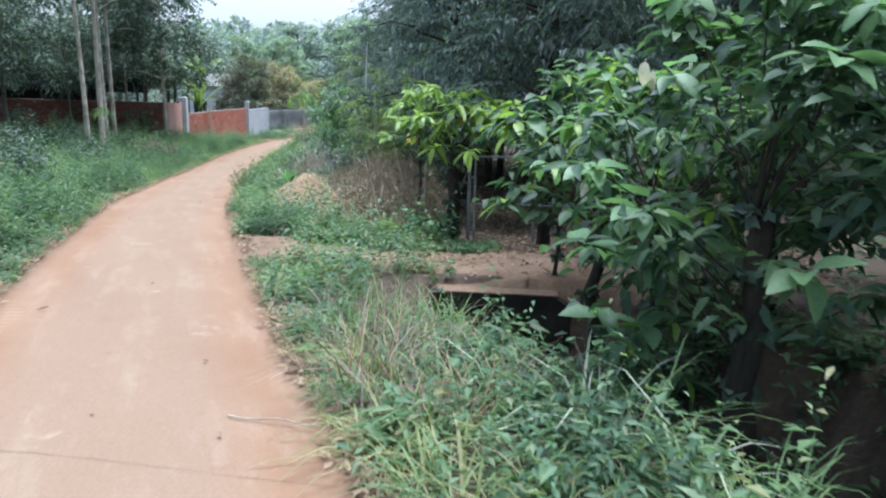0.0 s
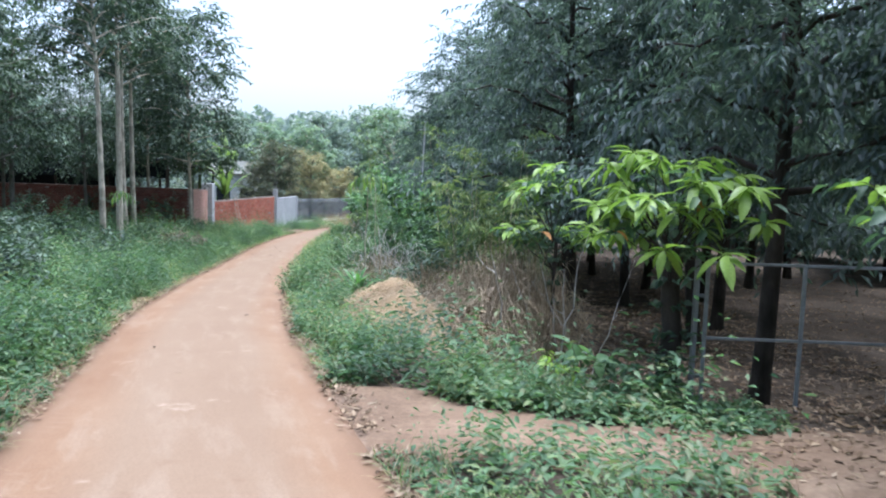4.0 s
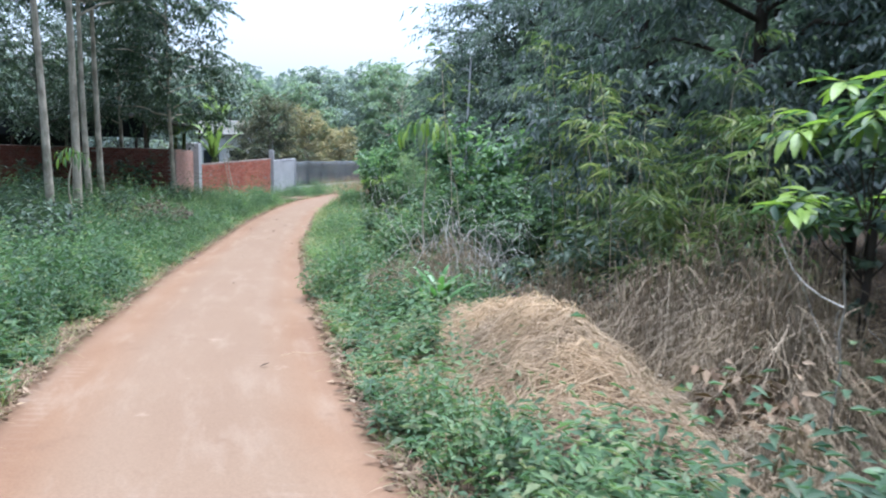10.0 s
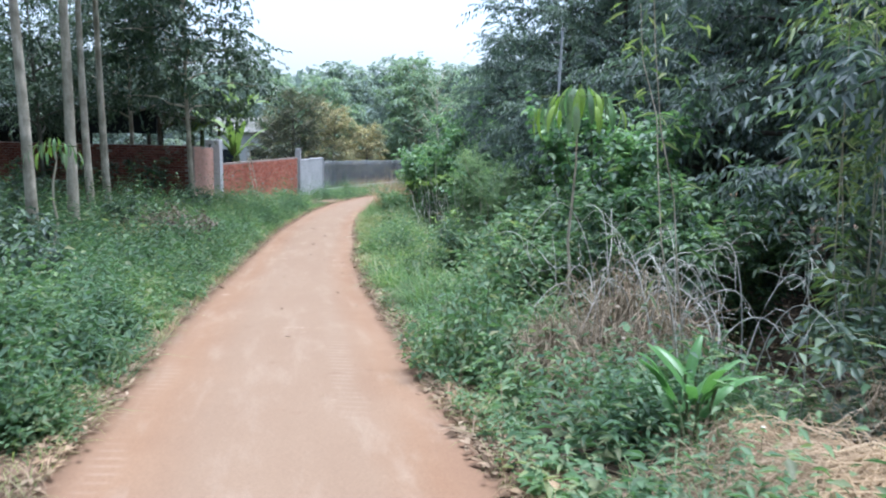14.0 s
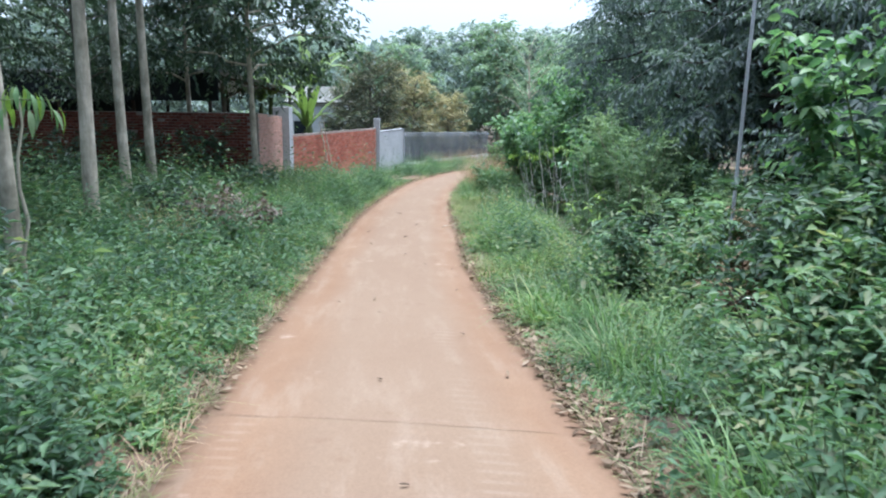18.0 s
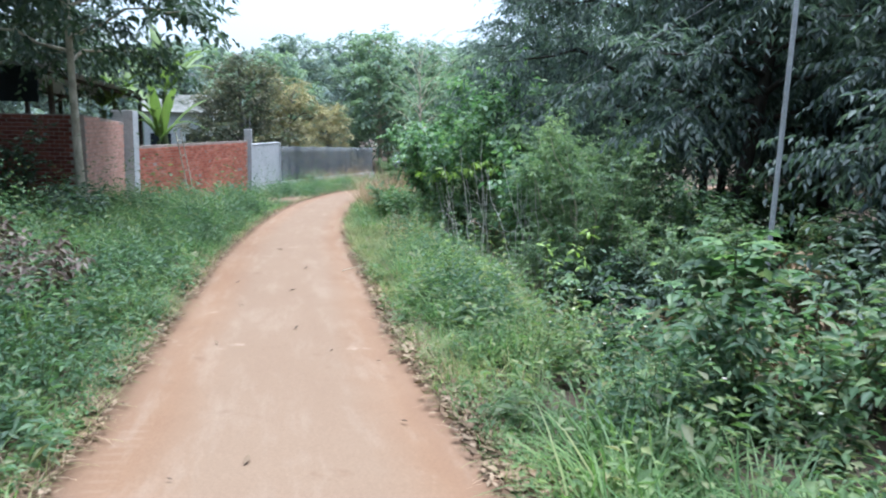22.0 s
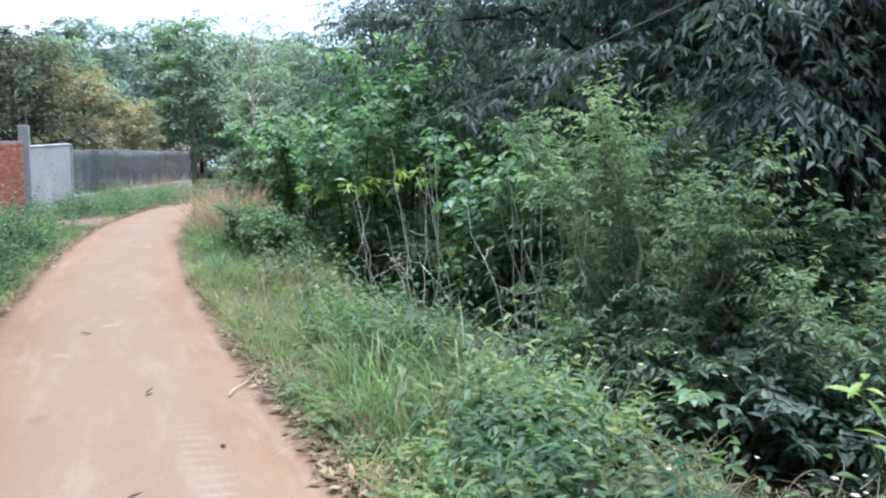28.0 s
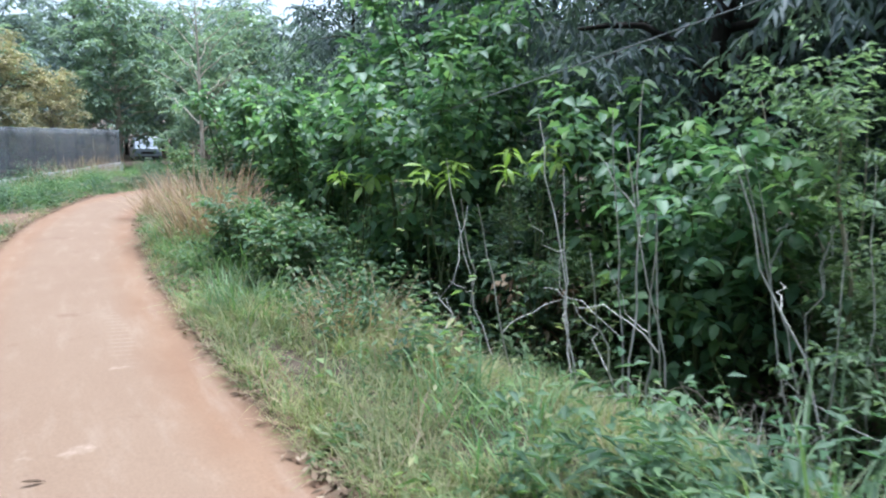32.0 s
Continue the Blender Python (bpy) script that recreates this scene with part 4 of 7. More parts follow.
shady = tree("shade_tree", "leafy dark tree overhanging the brick wall", "tree", "shade trees", 41, 8.2, 2.3, .1, .3, 26, 580, 11, .17, .075, M_SHADE, M_BARK_GREY, .85, .6, lambda u: .25 + .3 * u,
             lambda u: 2.5 * (1 - .55 * u), joined=True)
overhang = tree("shade_tree", "dense green tree with a slim pale trunk at the wall's corner", "tree", "shade trees", 43, 8.8, 2.9, .085, .32, 32, 860, 12, .19, .095, M_SHADE, M_BARK_PALE, .9, .55, lambda u: .1 + .4 * u,
                lambda u: 3.0 * (1 - .5 * u))
place(overhang, [(-12.7, 35.6, 1.0, 60), (-15.6, 38.4, .95, 200)])
place(shady, [(-17.0, 35.5, .8, 90), (-21.0, 36.5, .85, 170), (-18.5, 40.0, .85, 250), (-24.5, 40, .95, 30), (-16.2, 23.5, .95, 130), (-19.5, 29.5, 1.1, 310), (-25, 33, 1.2, 100), (-16.2, 27.4, .95, 40), (-18.6, 25.6, 1.0, 280), (-17.2, 30.6, 1.0, 160), (-22, 28.5, 1.15, 220), (-14.6, 19.5, .9, 10), (-21, 22, 1.1, 80), (-17.5, 17.5, 1.0, 200), (-19.2, 32.6, 1.0, 20), (-22.5, 35, 1.1, 240), (-17, 44.5, 1.1, 60)])

# trees behind the walls, some in brown blossom
BLOOM = ("round mango tree covered in dull brown blossom", "round mango tree covered in tan blossom")
bloom = [tree("blossom_tree", BLOOM[q], "tree", "blossoming trees", 51 + q, 5.2, 2.3, .14, .16, 30, 1100, 9, .17, .085, (M_BLOSSOM, M_BLOSSOM_TAN)[q], M_BARK_GREY, .6, .1, lambda u: .25 + .55 * u,
              lambda u: 2.5 * (1 - .55 * u)) for q in range(2)]
place(bloom[0], [(-13.9, 55.0, .95, 40), (-15.9, 58.5, .75, 120)])
place(bloom[1], [(-12.9, 62.0, .88, 200), (-11.4, 67.5, .72, 10)])
bare = tree("bare_tree", "sparse pale-branched tree with few light green leaves", "tree", "bare trees", 58, 6.2, 1.8, .08, .25, 22, 120, 7, .16, .07, M_FARPALE_HAZED, M_BARK_PALE, .6, .3, lambda u: .6 + .5 * u, lambda u: 2.2 * (1 - .5 * u))
place(bare, [(-6.2, 57.5, 1.0, 0)])
leafyfar = [tree("woodland_tree", "tall green woodland tree with a dense rounded crown", "tree", "woodland trees", 61 + q, 10.8, 3.6, .2, .15, 40, 680, 8, .45, .21, (M_FAR_HAZED, M_FARPALE_HAZED)[q], (M_BARK_GREY, M_BARK_PALE)[q], 1.1, .3,
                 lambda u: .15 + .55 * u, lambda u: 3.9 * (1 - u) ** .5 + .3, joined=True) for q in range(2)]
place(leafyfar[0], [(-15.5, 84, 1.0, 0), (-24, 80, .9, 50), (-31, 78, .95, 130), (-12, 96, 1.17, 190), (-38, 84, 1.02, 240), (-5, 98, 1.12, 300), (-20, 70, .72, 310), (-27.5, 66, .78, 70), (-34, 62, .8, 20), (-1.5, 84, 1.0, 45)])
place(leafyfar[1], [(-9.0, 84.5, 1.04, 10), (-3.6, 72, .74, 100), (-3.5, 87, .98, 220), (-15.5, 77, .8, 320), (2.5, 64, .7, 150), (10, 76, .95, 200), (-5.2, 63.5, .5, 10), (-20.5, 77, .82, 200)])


def far_woods():
    """Rows of woodland beyond, one mass of leaf clumps with trunks."""
    g = np.random.default_rng(77)
    spots = []
    for row, y0 in enumerate((104, 116, 130, 148)):
        spots += [(x + g.uniform(-2, 2), y0 + g.uniform(-4, 4), g.uniform(9.2, 12.0) + row * 1.1) for x in np.arange(-95, 70, 6.5)]
    spots += [(-45 + g.uniform(-3, 3), y, g.uniform(9, 13)) for y in range(-10, 100, 7)] + [(-52, y, 13) for y in range(-10, 100, 8)]
    spots += [(26 + g.uniform(-3, 3), y, g.uniform(8, 11)) for y in range(-14, 100, 5)] + [(g.uniform(-30, 20), -22 + g.uniform(-2, 2), 9) for _ in range(12)]
    spots += [(16.5 + g.uniform(-1.5, 1.5), y, g.uniform(5, 7)) for y in np.arange(17, 66, 2.8)]
    P, D, T = [], [], []
    for x, y, h in spots:
        z = on_ground(x, y)
        n = 420
        d = around(n, g, -.75, 1)
        rr = np.array([.34, .34, .44]) * h * g.uniform(.72, 1.0, (n, 1)) * (1 + .16 * np.sin(d[:, :1] * 5 + x) * np.cos(d[:, 2:] * 6 + y))
        P.append([x, y, z + h * .56] + d * rr), D.append(d + g.normal(0, .5, (n, 3)))
        T.append(tube(bend((x, y, z - .3), (x, y, z + h * .6), 0, .1, 4, g), (.2, .17, .13, .08), 6))
    P, D = np.concatenate(P), np.concatenate(D)
    n = len(P)
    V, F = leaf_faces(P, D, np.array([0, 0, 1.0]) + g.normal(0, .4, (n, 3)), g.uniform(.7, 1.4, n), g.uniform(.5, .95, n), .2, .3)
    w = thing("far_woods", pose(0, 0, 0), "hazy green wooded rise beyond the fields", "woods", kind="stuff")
    part("foliage", mesh_of("foliage", V, F, M_FAR_HAZED), M_FAR_HAZED, w)["kind"] = "stuff"
    part("trunks", mesh_of("trunks", *merge(T), M_BARK_DARK), M_BARK_DARK, w)["kind"] = "stuff"


far_woods()


# ---- banana plants ----
def banana_leaf(L, W, seed, droop=.55, mat=None):
    g = np.random.default_rng(seed)
    n = 15
    u = np.linspace(0, 1, n)
    cx, cz = L * (u - .18 * droop * u ** 3), L * (.75 * u - droop * 1.3 * u ** 2.2)
    half = W / 2 * np.clip(np.sin(np.pi * (u * .9 + .06)) ** .55, 0, 1) * (u > .08) + .008
    V = []
    for s in (-1, -.5, 0, .5, 1):
        jag = half * abs(s) * g.uniform(.86, 1.05, n)
        V.append(np.stack([cx, s / max(abs(s), .01) * jag if s else np.zeros(n), cz - jag * .35 * abs(s)], 1))
    V = np.concatenate(V)
    i, j = np.meshgrid(np.arange(4), np.arange(n - 1), indexing="ij")
    a = i * n + j
    F = np.stack([a, a + 1, a + 1 + n, a + n], -1).reshape(-1, 4)
    # the blade is torn along some ribs
    keep = np.ones(len(F), bool)
    keep[g.choice(len(F), 3, replace=False)] = i.ravel()[:3] != 1
    return mesh_of("leaf", V, F[keep], mat or M_BANANA)


BANANA_LEAVES = [banana_leaf(1.9, .33, 5), banana_leaf(2.1, .34, 6, .3), banana_leaf(1.8, .33, 7, .8)]


def banana(x, y, h, n, seed, z=None, scale=1.0, label="banana plant with broad upright yellow-green leaves"):
    g = np.random.default_rng(seed)
    b = thing("banana_plant", pose(x, y, on_ground(x, y) if z is None else z, 0, 0, g.uniform(0, 360)), label, "banana plant", "banana plants")
    b.scale = (scale,) * 3
    V, F = tube(bend((0, 0, -.1), (.05, .05, h), 0, .02, 6, g), np.linspace(.13, .07, 6), 10)
    part("stem", mesh_of("stem", V, F, M_GREENSTEM), M_GREENSTEM, b)
    for k in range(n):
        part("leaf", BANANA_LEAVES[k % 3], M_BANANA, b, m=pose(0, 0, h - .05, 0, -g.uniform(12, 55), 137.5 * k + g.uniform(-20, 20)))


for q, (x, y, h, n, s) in enumerate(((-14.8, 47.6, 2.8, 10, 1.18), (-15.9, 46.0, 2.6, 10, 1.12), (-14.3, 45.4, 2.0, 9, .9), (-16.9, 47.8, 2.5, 9, 1.1))):
    banana(x, y, h, n, 200 + q, scale=s)


# ---- shrubs ----
def stems_of(g, n, r, h):
    lines = []
    for k in range(n):
        a = 2.4 * k + g.uniform(-.5, .5)
        e = np.array([math.cos(a) * r * g.uniform(.35, 1), math.sin(a) * r * g.uniform(.35, 1), h * g.uniform(.62, 1.0)])
        lines.append((bend(e * [.08, .08, 0] - [0, 0, .15], e, -.05 * h, .05 * r, 7, g), np.linspace(.012 + .006 * h, .004, 7)))
    return lines


def shrub(name, label, at, r, h, seed, n_stem, n_twig, k, L, W, leaf, group="", category="shrub", twig=.35, hang=.3, full=False, stem=None, sag=.2, start=.3, z=None):
    """A shrub of fanned stems and leafy twigs."""
    g = np.random.default_rng(seed)
    stem = stem or M_GREENSTEM
    x, y = at
    s = thing(name, pose(x, y, on_ground(x, y) if z is None else z), label, category, group)
    lines = stems_of(g, n_stem, r, h)
    for P, R in lines:
        part("stem", mesh_of("stem", *tube(P, R, 5), stem), stem, s)
    S, D = along(lines, n_twig, g, start)
    D = unit(D * .5 + around(n_twig, g, -.35, .9))
    V, F = sprays(S, D, twig * g.uniform(.5, 1.3, n_twig), k, L, W, g, hang, .9, sag, full)
    part("foliage", mesh_of("foliage", V, F, leaf), leaf, s)
    return s


def single_leaf(L, W, mat, seed, curl=.3, fold=.16):
    """One broad leaf with a stalk, a midrib and a wavy edge."""
    g = np.random.default_rng(seed)
    n = 9
    u = np.linspace(0, 1, n)
    half = W / 2 * np.sin(np.pi * u ** .85) ** .8
    half[0] = half[-1] = .001
    V = []
    for s in (-1, 0, 1):
        V.append(np.stack([.12 * L + L * u, s * half * g.uniform(.93, 1.07, n), -curl * L * u * u + abs(s) * half * fold * 2 + abs(s) * g.normal(0, .01 * W, n)], 1))
    V = np.concatenate(V)
    i, j = np.meshgrid(np.arange(2), np.arange(n - 1), indexing="ij")
    a = i * n + j
    F = np.stack([a, a + 1, a + 1 + n, a + n], -1).reshape(-1, 4)
    SV, SF = tube([(0, 0, 0), (.13 * L, 0, .0)], .0025, 4)
    return mesh_of("leaf", *merge([(V, F), (SV, SF)]), mat)


BRIGHT_LEAVES = [single_leaf(.21, .07, M_BRIGHT, 1), single_leaf(.18, .062, M_BRIGHT, 2, .5), single_leaf(.24, .078, M_BRIGHT, 3, .25)]
DEEP_LEAVES = [single_leaf(.19, .1, M_DEEP, 14), single_leaf(.16, .09, M_DEEP, 15, .5), single_leaf(.22, .11, M_DEEP, 16, .25)]
BROAD_LEAVES = [single_leaf(.2, .11, M_BROAD, 4), single_leaf(.17, .1, M_BROAD, 5, .45), single_leaf(.24, .13, M_BROAD, 6, .2)]


def whorled_shrub(at, r, h, seed, tips, per, label, trunk=0.0, kinds=None, z=None, low=.35, inner=400, leaf_size=1.0, group="bright-leaved shrubs"):
    """A shrub whose twigs end in whorls of large single leaves, over a duller leafy inside."""
    g = np.random.default_rng(seed)
    x, y = at
    s = thing("broadleaf_shrub", pose(x, y, on_ground(x, y) if z is None else z), label, "shrub", group)
    lines = []
    if trunk:
        P = bend((0, 0, -.2), (.05, 0, h * .62), 0, .03, 8, g)
        V, F = tube(P, np.linspace(trunk, trunk * .6, 8), 9)
        part("trunk", mesh_of("trunk", V, F, M_BARK_DARK), M_BARK_DARK, s)
        S = P[g.integers(0, 8, 160)] + around(160, g, -.2, .2) * trunk
        V, F = leaf_faces(S, around(160, g, -.9, .2), around(160, g), g.uniform(.06, .13, 160), g.uniform(.05, .09, 160))
        part("ivy", mesh_of("ivy", V, F, M_SHADE), M_SHADE, s, "dark climbing leaves on the trunk")["kind"] = "stuff"
    ends = []
    for k in range(tips):
        a = 2.4 * k + g.uniform(-.4, .4)
        u = g.uniform(0, 1)
        zz = h * (low + (1 - low) * u)
        rr = r * math.sqrt(max(0, 1 - (max(u - .35, 0) / .75) ** 2)) * g.uniform(.6, 1.05)
        e = np.array([math.cos(a) * rr, math.sin(a) * rr, zz])
        o = np.array([0, 0, max(0, min(zz * .72, h * .6))]) if trunk else e * [.1, .1, 0]
        lines.append((bend(o, e, -.06, .03, 6, g), np.linspace(.008, .0035, 6)))
        ends.append((e, unit(lines[-1][0][-1] - lines[-1][0][-2])))
    for P, R in lines:
        part("branch", mesh_of("branch", *tube(P, R, 5), M_BARK_DARK if trunk else M_GREENSTEM), None, s)
    kinds = kinds or BRIGHT_LEAVES
    for e, d in ends:
        yaw0 = g.uniform(0, 360)
        for q in range(per):
            yaw = yaw0 + q * 360 / per + g.uniform(-20, 20)
            tilt = g.uniform(-25, 45)
            m = pose(*(e - d * .03 * (q % 3)), 0, tilt, yaw) @ Matrix.Rotation(radians(g.uniform(-25, 25)), 4, "X") @ Matrix.Scale(leaf_size * g.uniform(.7, 1.15), 4)
            part("leaf", kinds[(q + seed) % 3], None, s, m=m)
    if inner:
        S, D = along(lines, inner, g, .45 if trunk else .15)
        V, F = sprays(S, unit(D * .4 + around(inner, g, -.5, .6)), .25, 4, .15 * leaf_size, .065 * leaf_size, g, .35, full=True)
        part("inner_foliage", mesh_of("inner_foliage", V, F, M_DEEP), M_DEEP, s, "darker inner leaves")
    return s


# foreground bushes by the ditch
whorled_shrub((1.45, 6.95), 1.0, 3.2, 301, 32, 8, "large leafy bush with fresh green leaves beside the ditch", .075, low=.58, inner=260, leaf_size=1.15, kinds=[BROAD_LEAVES[0], DEEP_LEAVES[1], BRIGHT_LEAVES[0]])
bush = whorled_shrub((1.55, 5.5), .85, 3.05, 316, 32, 8, "leafy bush with fresh green leaves beside the ditch", .06, low=.58, inner=160, leaf_size=1.0, kinds=[BROAD_LEAVES[0], BROAD_LEAVES[1], BRIGHT_LEAVES[1]])
tall_bush = whorled_shrub((1.7, 4.15), .9, 3.4, 302, 30, 7, "tall dark green bush over a thick ivy-clad trunk", .105, [BROAD_LEAVES[0], BROAD_LEAVES[1], BROAD_LEAVES[2]], low=.5, inner=300, leaf_size=1.0)
whorled_shrub((3.0, 4.7), .9, 2.7, 310, 22, 7, "broad-leaved dark green bush by the ditch", .07, DEEP_LEAVES, low=.3, inner=380, leaf_size=1.05)
whorled_shrub((2.8, 6.5), .85, 2.4, 314, 22, 7, "broad-leaved dark green bush by the ditch", .05, DEEP_LEAVES, low=.25, inner=380, leaf_size=1.0)
whorled_shrub((1.2, 4.55), .32, 1.5, 303, 8, 6, "low plant with fresh green leaves on the ditch side", 0, [BROAD_LEAVES[0], BRIGHT_LEAVES[1], BROAD_LEAVES[2]], low=.35, inner=60)
whorled_shrub((1.95, 6.3), .5, 1.0, 312, 9, 6, "low broad-leaved plant on the ditch side", 0, DEEP_LEAVES, low=.3, inner=60)
whorled_shrub((2.5, 7.2), .45, .9, 313, 8, 6, "low broad-leaved plant on the ditch side", 0, DEEP_LEAVES, low=.3, inner=60)
whorled_shrub((2.2, 2.6), .5, .8, 308, 8, 6, "low broad-leaved plant on the ditch side", 0, DEEP_LEAVES[:2] + BRIGHT_LEAVES[:1], low=.3, inner=60)
whorled_shrub((1.2, 8.2), .8, 2.2, 311, 14, 8, "slender young tree with drooping yellow-green leaves", .025, low=.72, inner=30, leaf_size=1.05)
# bushes at the gate and the thicket
gate_bush = whorled_shrub((.1, 11.12), .85, 2.4, 304, 34, 11, "small tree with bright yellow-green young leaves over a dark ivy-clad trunk", .12, low=.62, inner=70, leaf_size=1.1)
tip_bush = whorled_shrub((-.5, 14.9), .62, 3.0, 305, 15, 10, "slender shrub with bright yellow-green tips", .04, low=.62, inner=90, leaf_size=1.15)
whorled_shrub((-5.2, 28.9), .3, 1.15, 315, 5, 6, "small sapling with a few pale green leaves", 0, low=.6, inner=0, leaf_size=.5)
whorled_shrub((-.83, 11.75), .28, .62, 306, 3, 6, "small sapling with a few pale green leaves", 0, low=.7, inner=0)
whorled_shrub((-.35, 12.6), .35, .8, 307, 5, 5, "small sapling with a few pale green leaves", 0, BROAD_LEAVES, low=.4, inner=30)
whorled_shrub((-1.2, 12.9), .25, .7, 309, 4, 5, "small sapling with a few pale green leaves", 0, BROAD_LEAVES, low=.5, inner=0, leaf_size=.7)


# a few withered leaves caught in the bushes
for shrub_, x, y, z, mat, size, label in ((tall_bush, 1.02, 4.1, 1.68, M_WITHERED, .62, "withered whitish leaf"), (tall_bush, 1.06, 4.08, 1.63, M_WITHERED, .5, "withered whitish leaf"), (bush, .92, 5.1, .92, M_WITHERED, .6, "withered whitish leaf"),
                                          (gate_bush, .2, 10.6, 1.05, M_ORANGE, .75, "single withered orange leaf"), (gate_bush, -.5, 10.75, .75, M_ORANGE, .7, "single withered orange leaf"), (tip_bush, -.75, 14.3, .45, M_ORANGE, 1.0, "single withered orange leaf")):
    o = shrub_.matrix_basis.translation
    part("withered_leaf", single_leaf(.2, .1, mat, 12, .5), mat, shrub_, label, pose(x - o.x, y - o.y, z - o.z, 0, 30 + 40 * x, 200 + 240 * z) @ Matrix.Scale(size, 4))


SLIM_LEAVES = [single_leaf(.2, .05, M_BRIGHT, 21, .5), single_leaf(.18, .045, M_BROAD, 22, .6), single_leaf(.21, .052, M_FINE, 23, .4)]


def drooping_tree(x, y, h, seed, n, label, L=.26, stem_mat=None):
    """A young tree with an umbrella of hanging leaves."""
    g = np.random.default_rng(seed)
    s = thing("sapling", pose(x, y, on_ground(x, y)), label, "sapling", "saplings")
    P = bend((0, 0, -.1), (.05, .02, h), 0, .03, 8, g)
    V, F = tube(P, np.linspace(.022, .009, 8), 6)
    part("stem", mesh_of("stem", V, F, stem_mat or M_STEM), stem_mat or M_STEM, s)
    for ring, (z, rr, cnt) in enumerate(((h + .06, .3 * L, n), (h + .02, .9 * L, n * 2), (h - .08, 1.5 * L, n * 2))):
        for k in range(cnt):
            a = 360 * k / cnt + g.uniform(-12, 12)
            m = pose(.05 + rr * math.cos(radians(a)), .02 + rr * math.sin(radians(a)), z - rr * .15, 0, g.uniform(40, 80), a) @ Matrix.Scale(L / .2 * g.uniform(.75, 1.1), 4)
            part("leaf", SLIM_LEAVES[(k + ring) % 3], None, s, m=m)
    for k in range(9):
        a = 40 * k + g.uniform(-10, 10)
        V, F = tube([(.05, .02, h - .06), (.05 + 1.5 * L * math.cos(radians(a)), .02 + 1.5 * L * math.sin(radians(a)), h - .07)], .004, 4)
        part("leaf_stalk", mesh_of("leaf_stalk", V, F, M_GREENSTEM), M_GREENSTEM, s)
    return s


drooping_tree(-3.85, 21.0, 2.5, 321, 12, "sapling with an umbrella of drooping light green leaves", .27)
drooping_tree(-10.35, 23.4, 1.85, 322, 5, "thin pale-stemmed sapling with a tuft of yellow-green leaves", .2, M_BARK_PALE)

# hedge along the lane: layers of shrubs
HEDGE = [  # x, y, radius, height, kind
    (-2.7, 21.9, .95, 2.3, 0), (-3.7, 23.9, .8, 1.9, 0), (-3.5, 23.4, .9, 1.9, 1), (-2.8, 24.6, 1.15, 3.4, 3), (-4.6, 25.5, .7, 1.1, 1), (-2.7, 26.8, .9, 1.7, 4), (-2.0, 17.6, .8, 1.8, 4),
    (-2.3, 28.0, 1.0, 1.7, 4), (-4.1, 32.5, 1.15, 2.7, 2), (-3.4, 31.3, .9, 1.6, 2), (-3.7, 34.2, 1.25, 2.7, 2), (-4.2, 36.2, 1.0, 2.5, 3),
    (-5.7, 38.2, 1.15, 3.3, 3), (-4.6, 39.6, 1.4, 4.3, 3), (-6.2, 40.6, 1.1, 3.1, 3), (-5.2, 42.6, 1.3, 3.4, 0), (-6.4, 44.8, 1.1, 2.7, 3), (-4.6, 47.6, 1.4, 3.2, 0), (-2.6, 49.6, 1.4, 3.2, 3), (-7.2, 47.4, .6, 1.2, 1), (-7.3, 39.6, .5, .8, 1), (-7.0, 38.2, .5, .7, 1),
    (-.9, 17.0, .8, 1.4, 4), (-1.2, 19.3, .7, 1.6, 4), (-1.5, 22.6, .9, 2.3, 0), (-1.7, 26.0, .9, 2.2, 4),
    (-3.0, 35.8, 1.2, 2.0, 0), (-3.1, 37.8, 1.3, 2.6, 0), (-2.8, 32.6, 1.1, 1.8, 0), (-2.5, 30.2, 1.0, 1.6, 1), (-5.1, 36.9, .8, 1.3, 0), (-4.3, 35.2, .8, 1.0, 1), (-4.8, 36.2, .6, 1.2, 2), (-4.6, 34.9, .8, 2.1, 3), (-4.6, 32.2, .7, 1.0, 2), (-4.4, 33.2, .7, 1.1, 2), (-4.3, 31.3, .6, .9, 4), (-3.8, 30.6, .6, .95, 4), (-4.0, 34.2, .6, 1.2, 2), (-5.0, 37.6, .7, 1.4, 2),
    (-.6, 20.8, 1.0, 2.0, 4), (-4.3, 21.9, .6, 1.0, 1), (-4.6, 27.2, .4, .6, 1),
    (-2.6, 41.6, 1.3, 2.4, 0), (-1.4, 44.6, 1.4, 2.4, 0), (.4, 36.6, 1.2, 1.7, 0), (1.6, 38.4, 1.3, 1.8, 0), (.6, 33.0, 1.1, 1.5, 0)]
HEDGE_KINDS = [
    ("hedge_shrub", "dense dusky green hedge shrub", .13, .06, M_DEEP, False, .35),
    ("hedge_shrub", "low weedy shrub with soft green leaves", .1, .05, M_WEED, False, .3),
    ("feathery_shrub", "grey-green shrub with fine feathery leaves", .085, .03, M_FINE, False, .45),
    ("vine_shrub", "tall bush overgrown with bright broad-leaved vines", .15, .095, M_BROAD, True, .5),
    # shade of the gaps at the orchard edge is put into darker leaves
    ("hedge_shrub", "shrub at the orchard edge, its leaves coloured dark for shade", .13, .055, M_SHADE, False, .4)]
for q, (x, y, r, h, k) in enumerate(HEDGE):
    name, label, L, W, mat, full, hang = HEDGE_KINDS[k]
    shrub(name, label, (x, y), r, h, 400 + q, 12, int((230, 210, 340, 230, 190)[k] * (.5 + r * h / 2.2)), (9, 9, 16, 6, 9)[k], L, W, mat, "hedge shrubs", twig=(.42, .35, .5, .4, .42)[k], hang=hang, full=full,
          stem=M_STEM if k == 2 else None, start=.12)

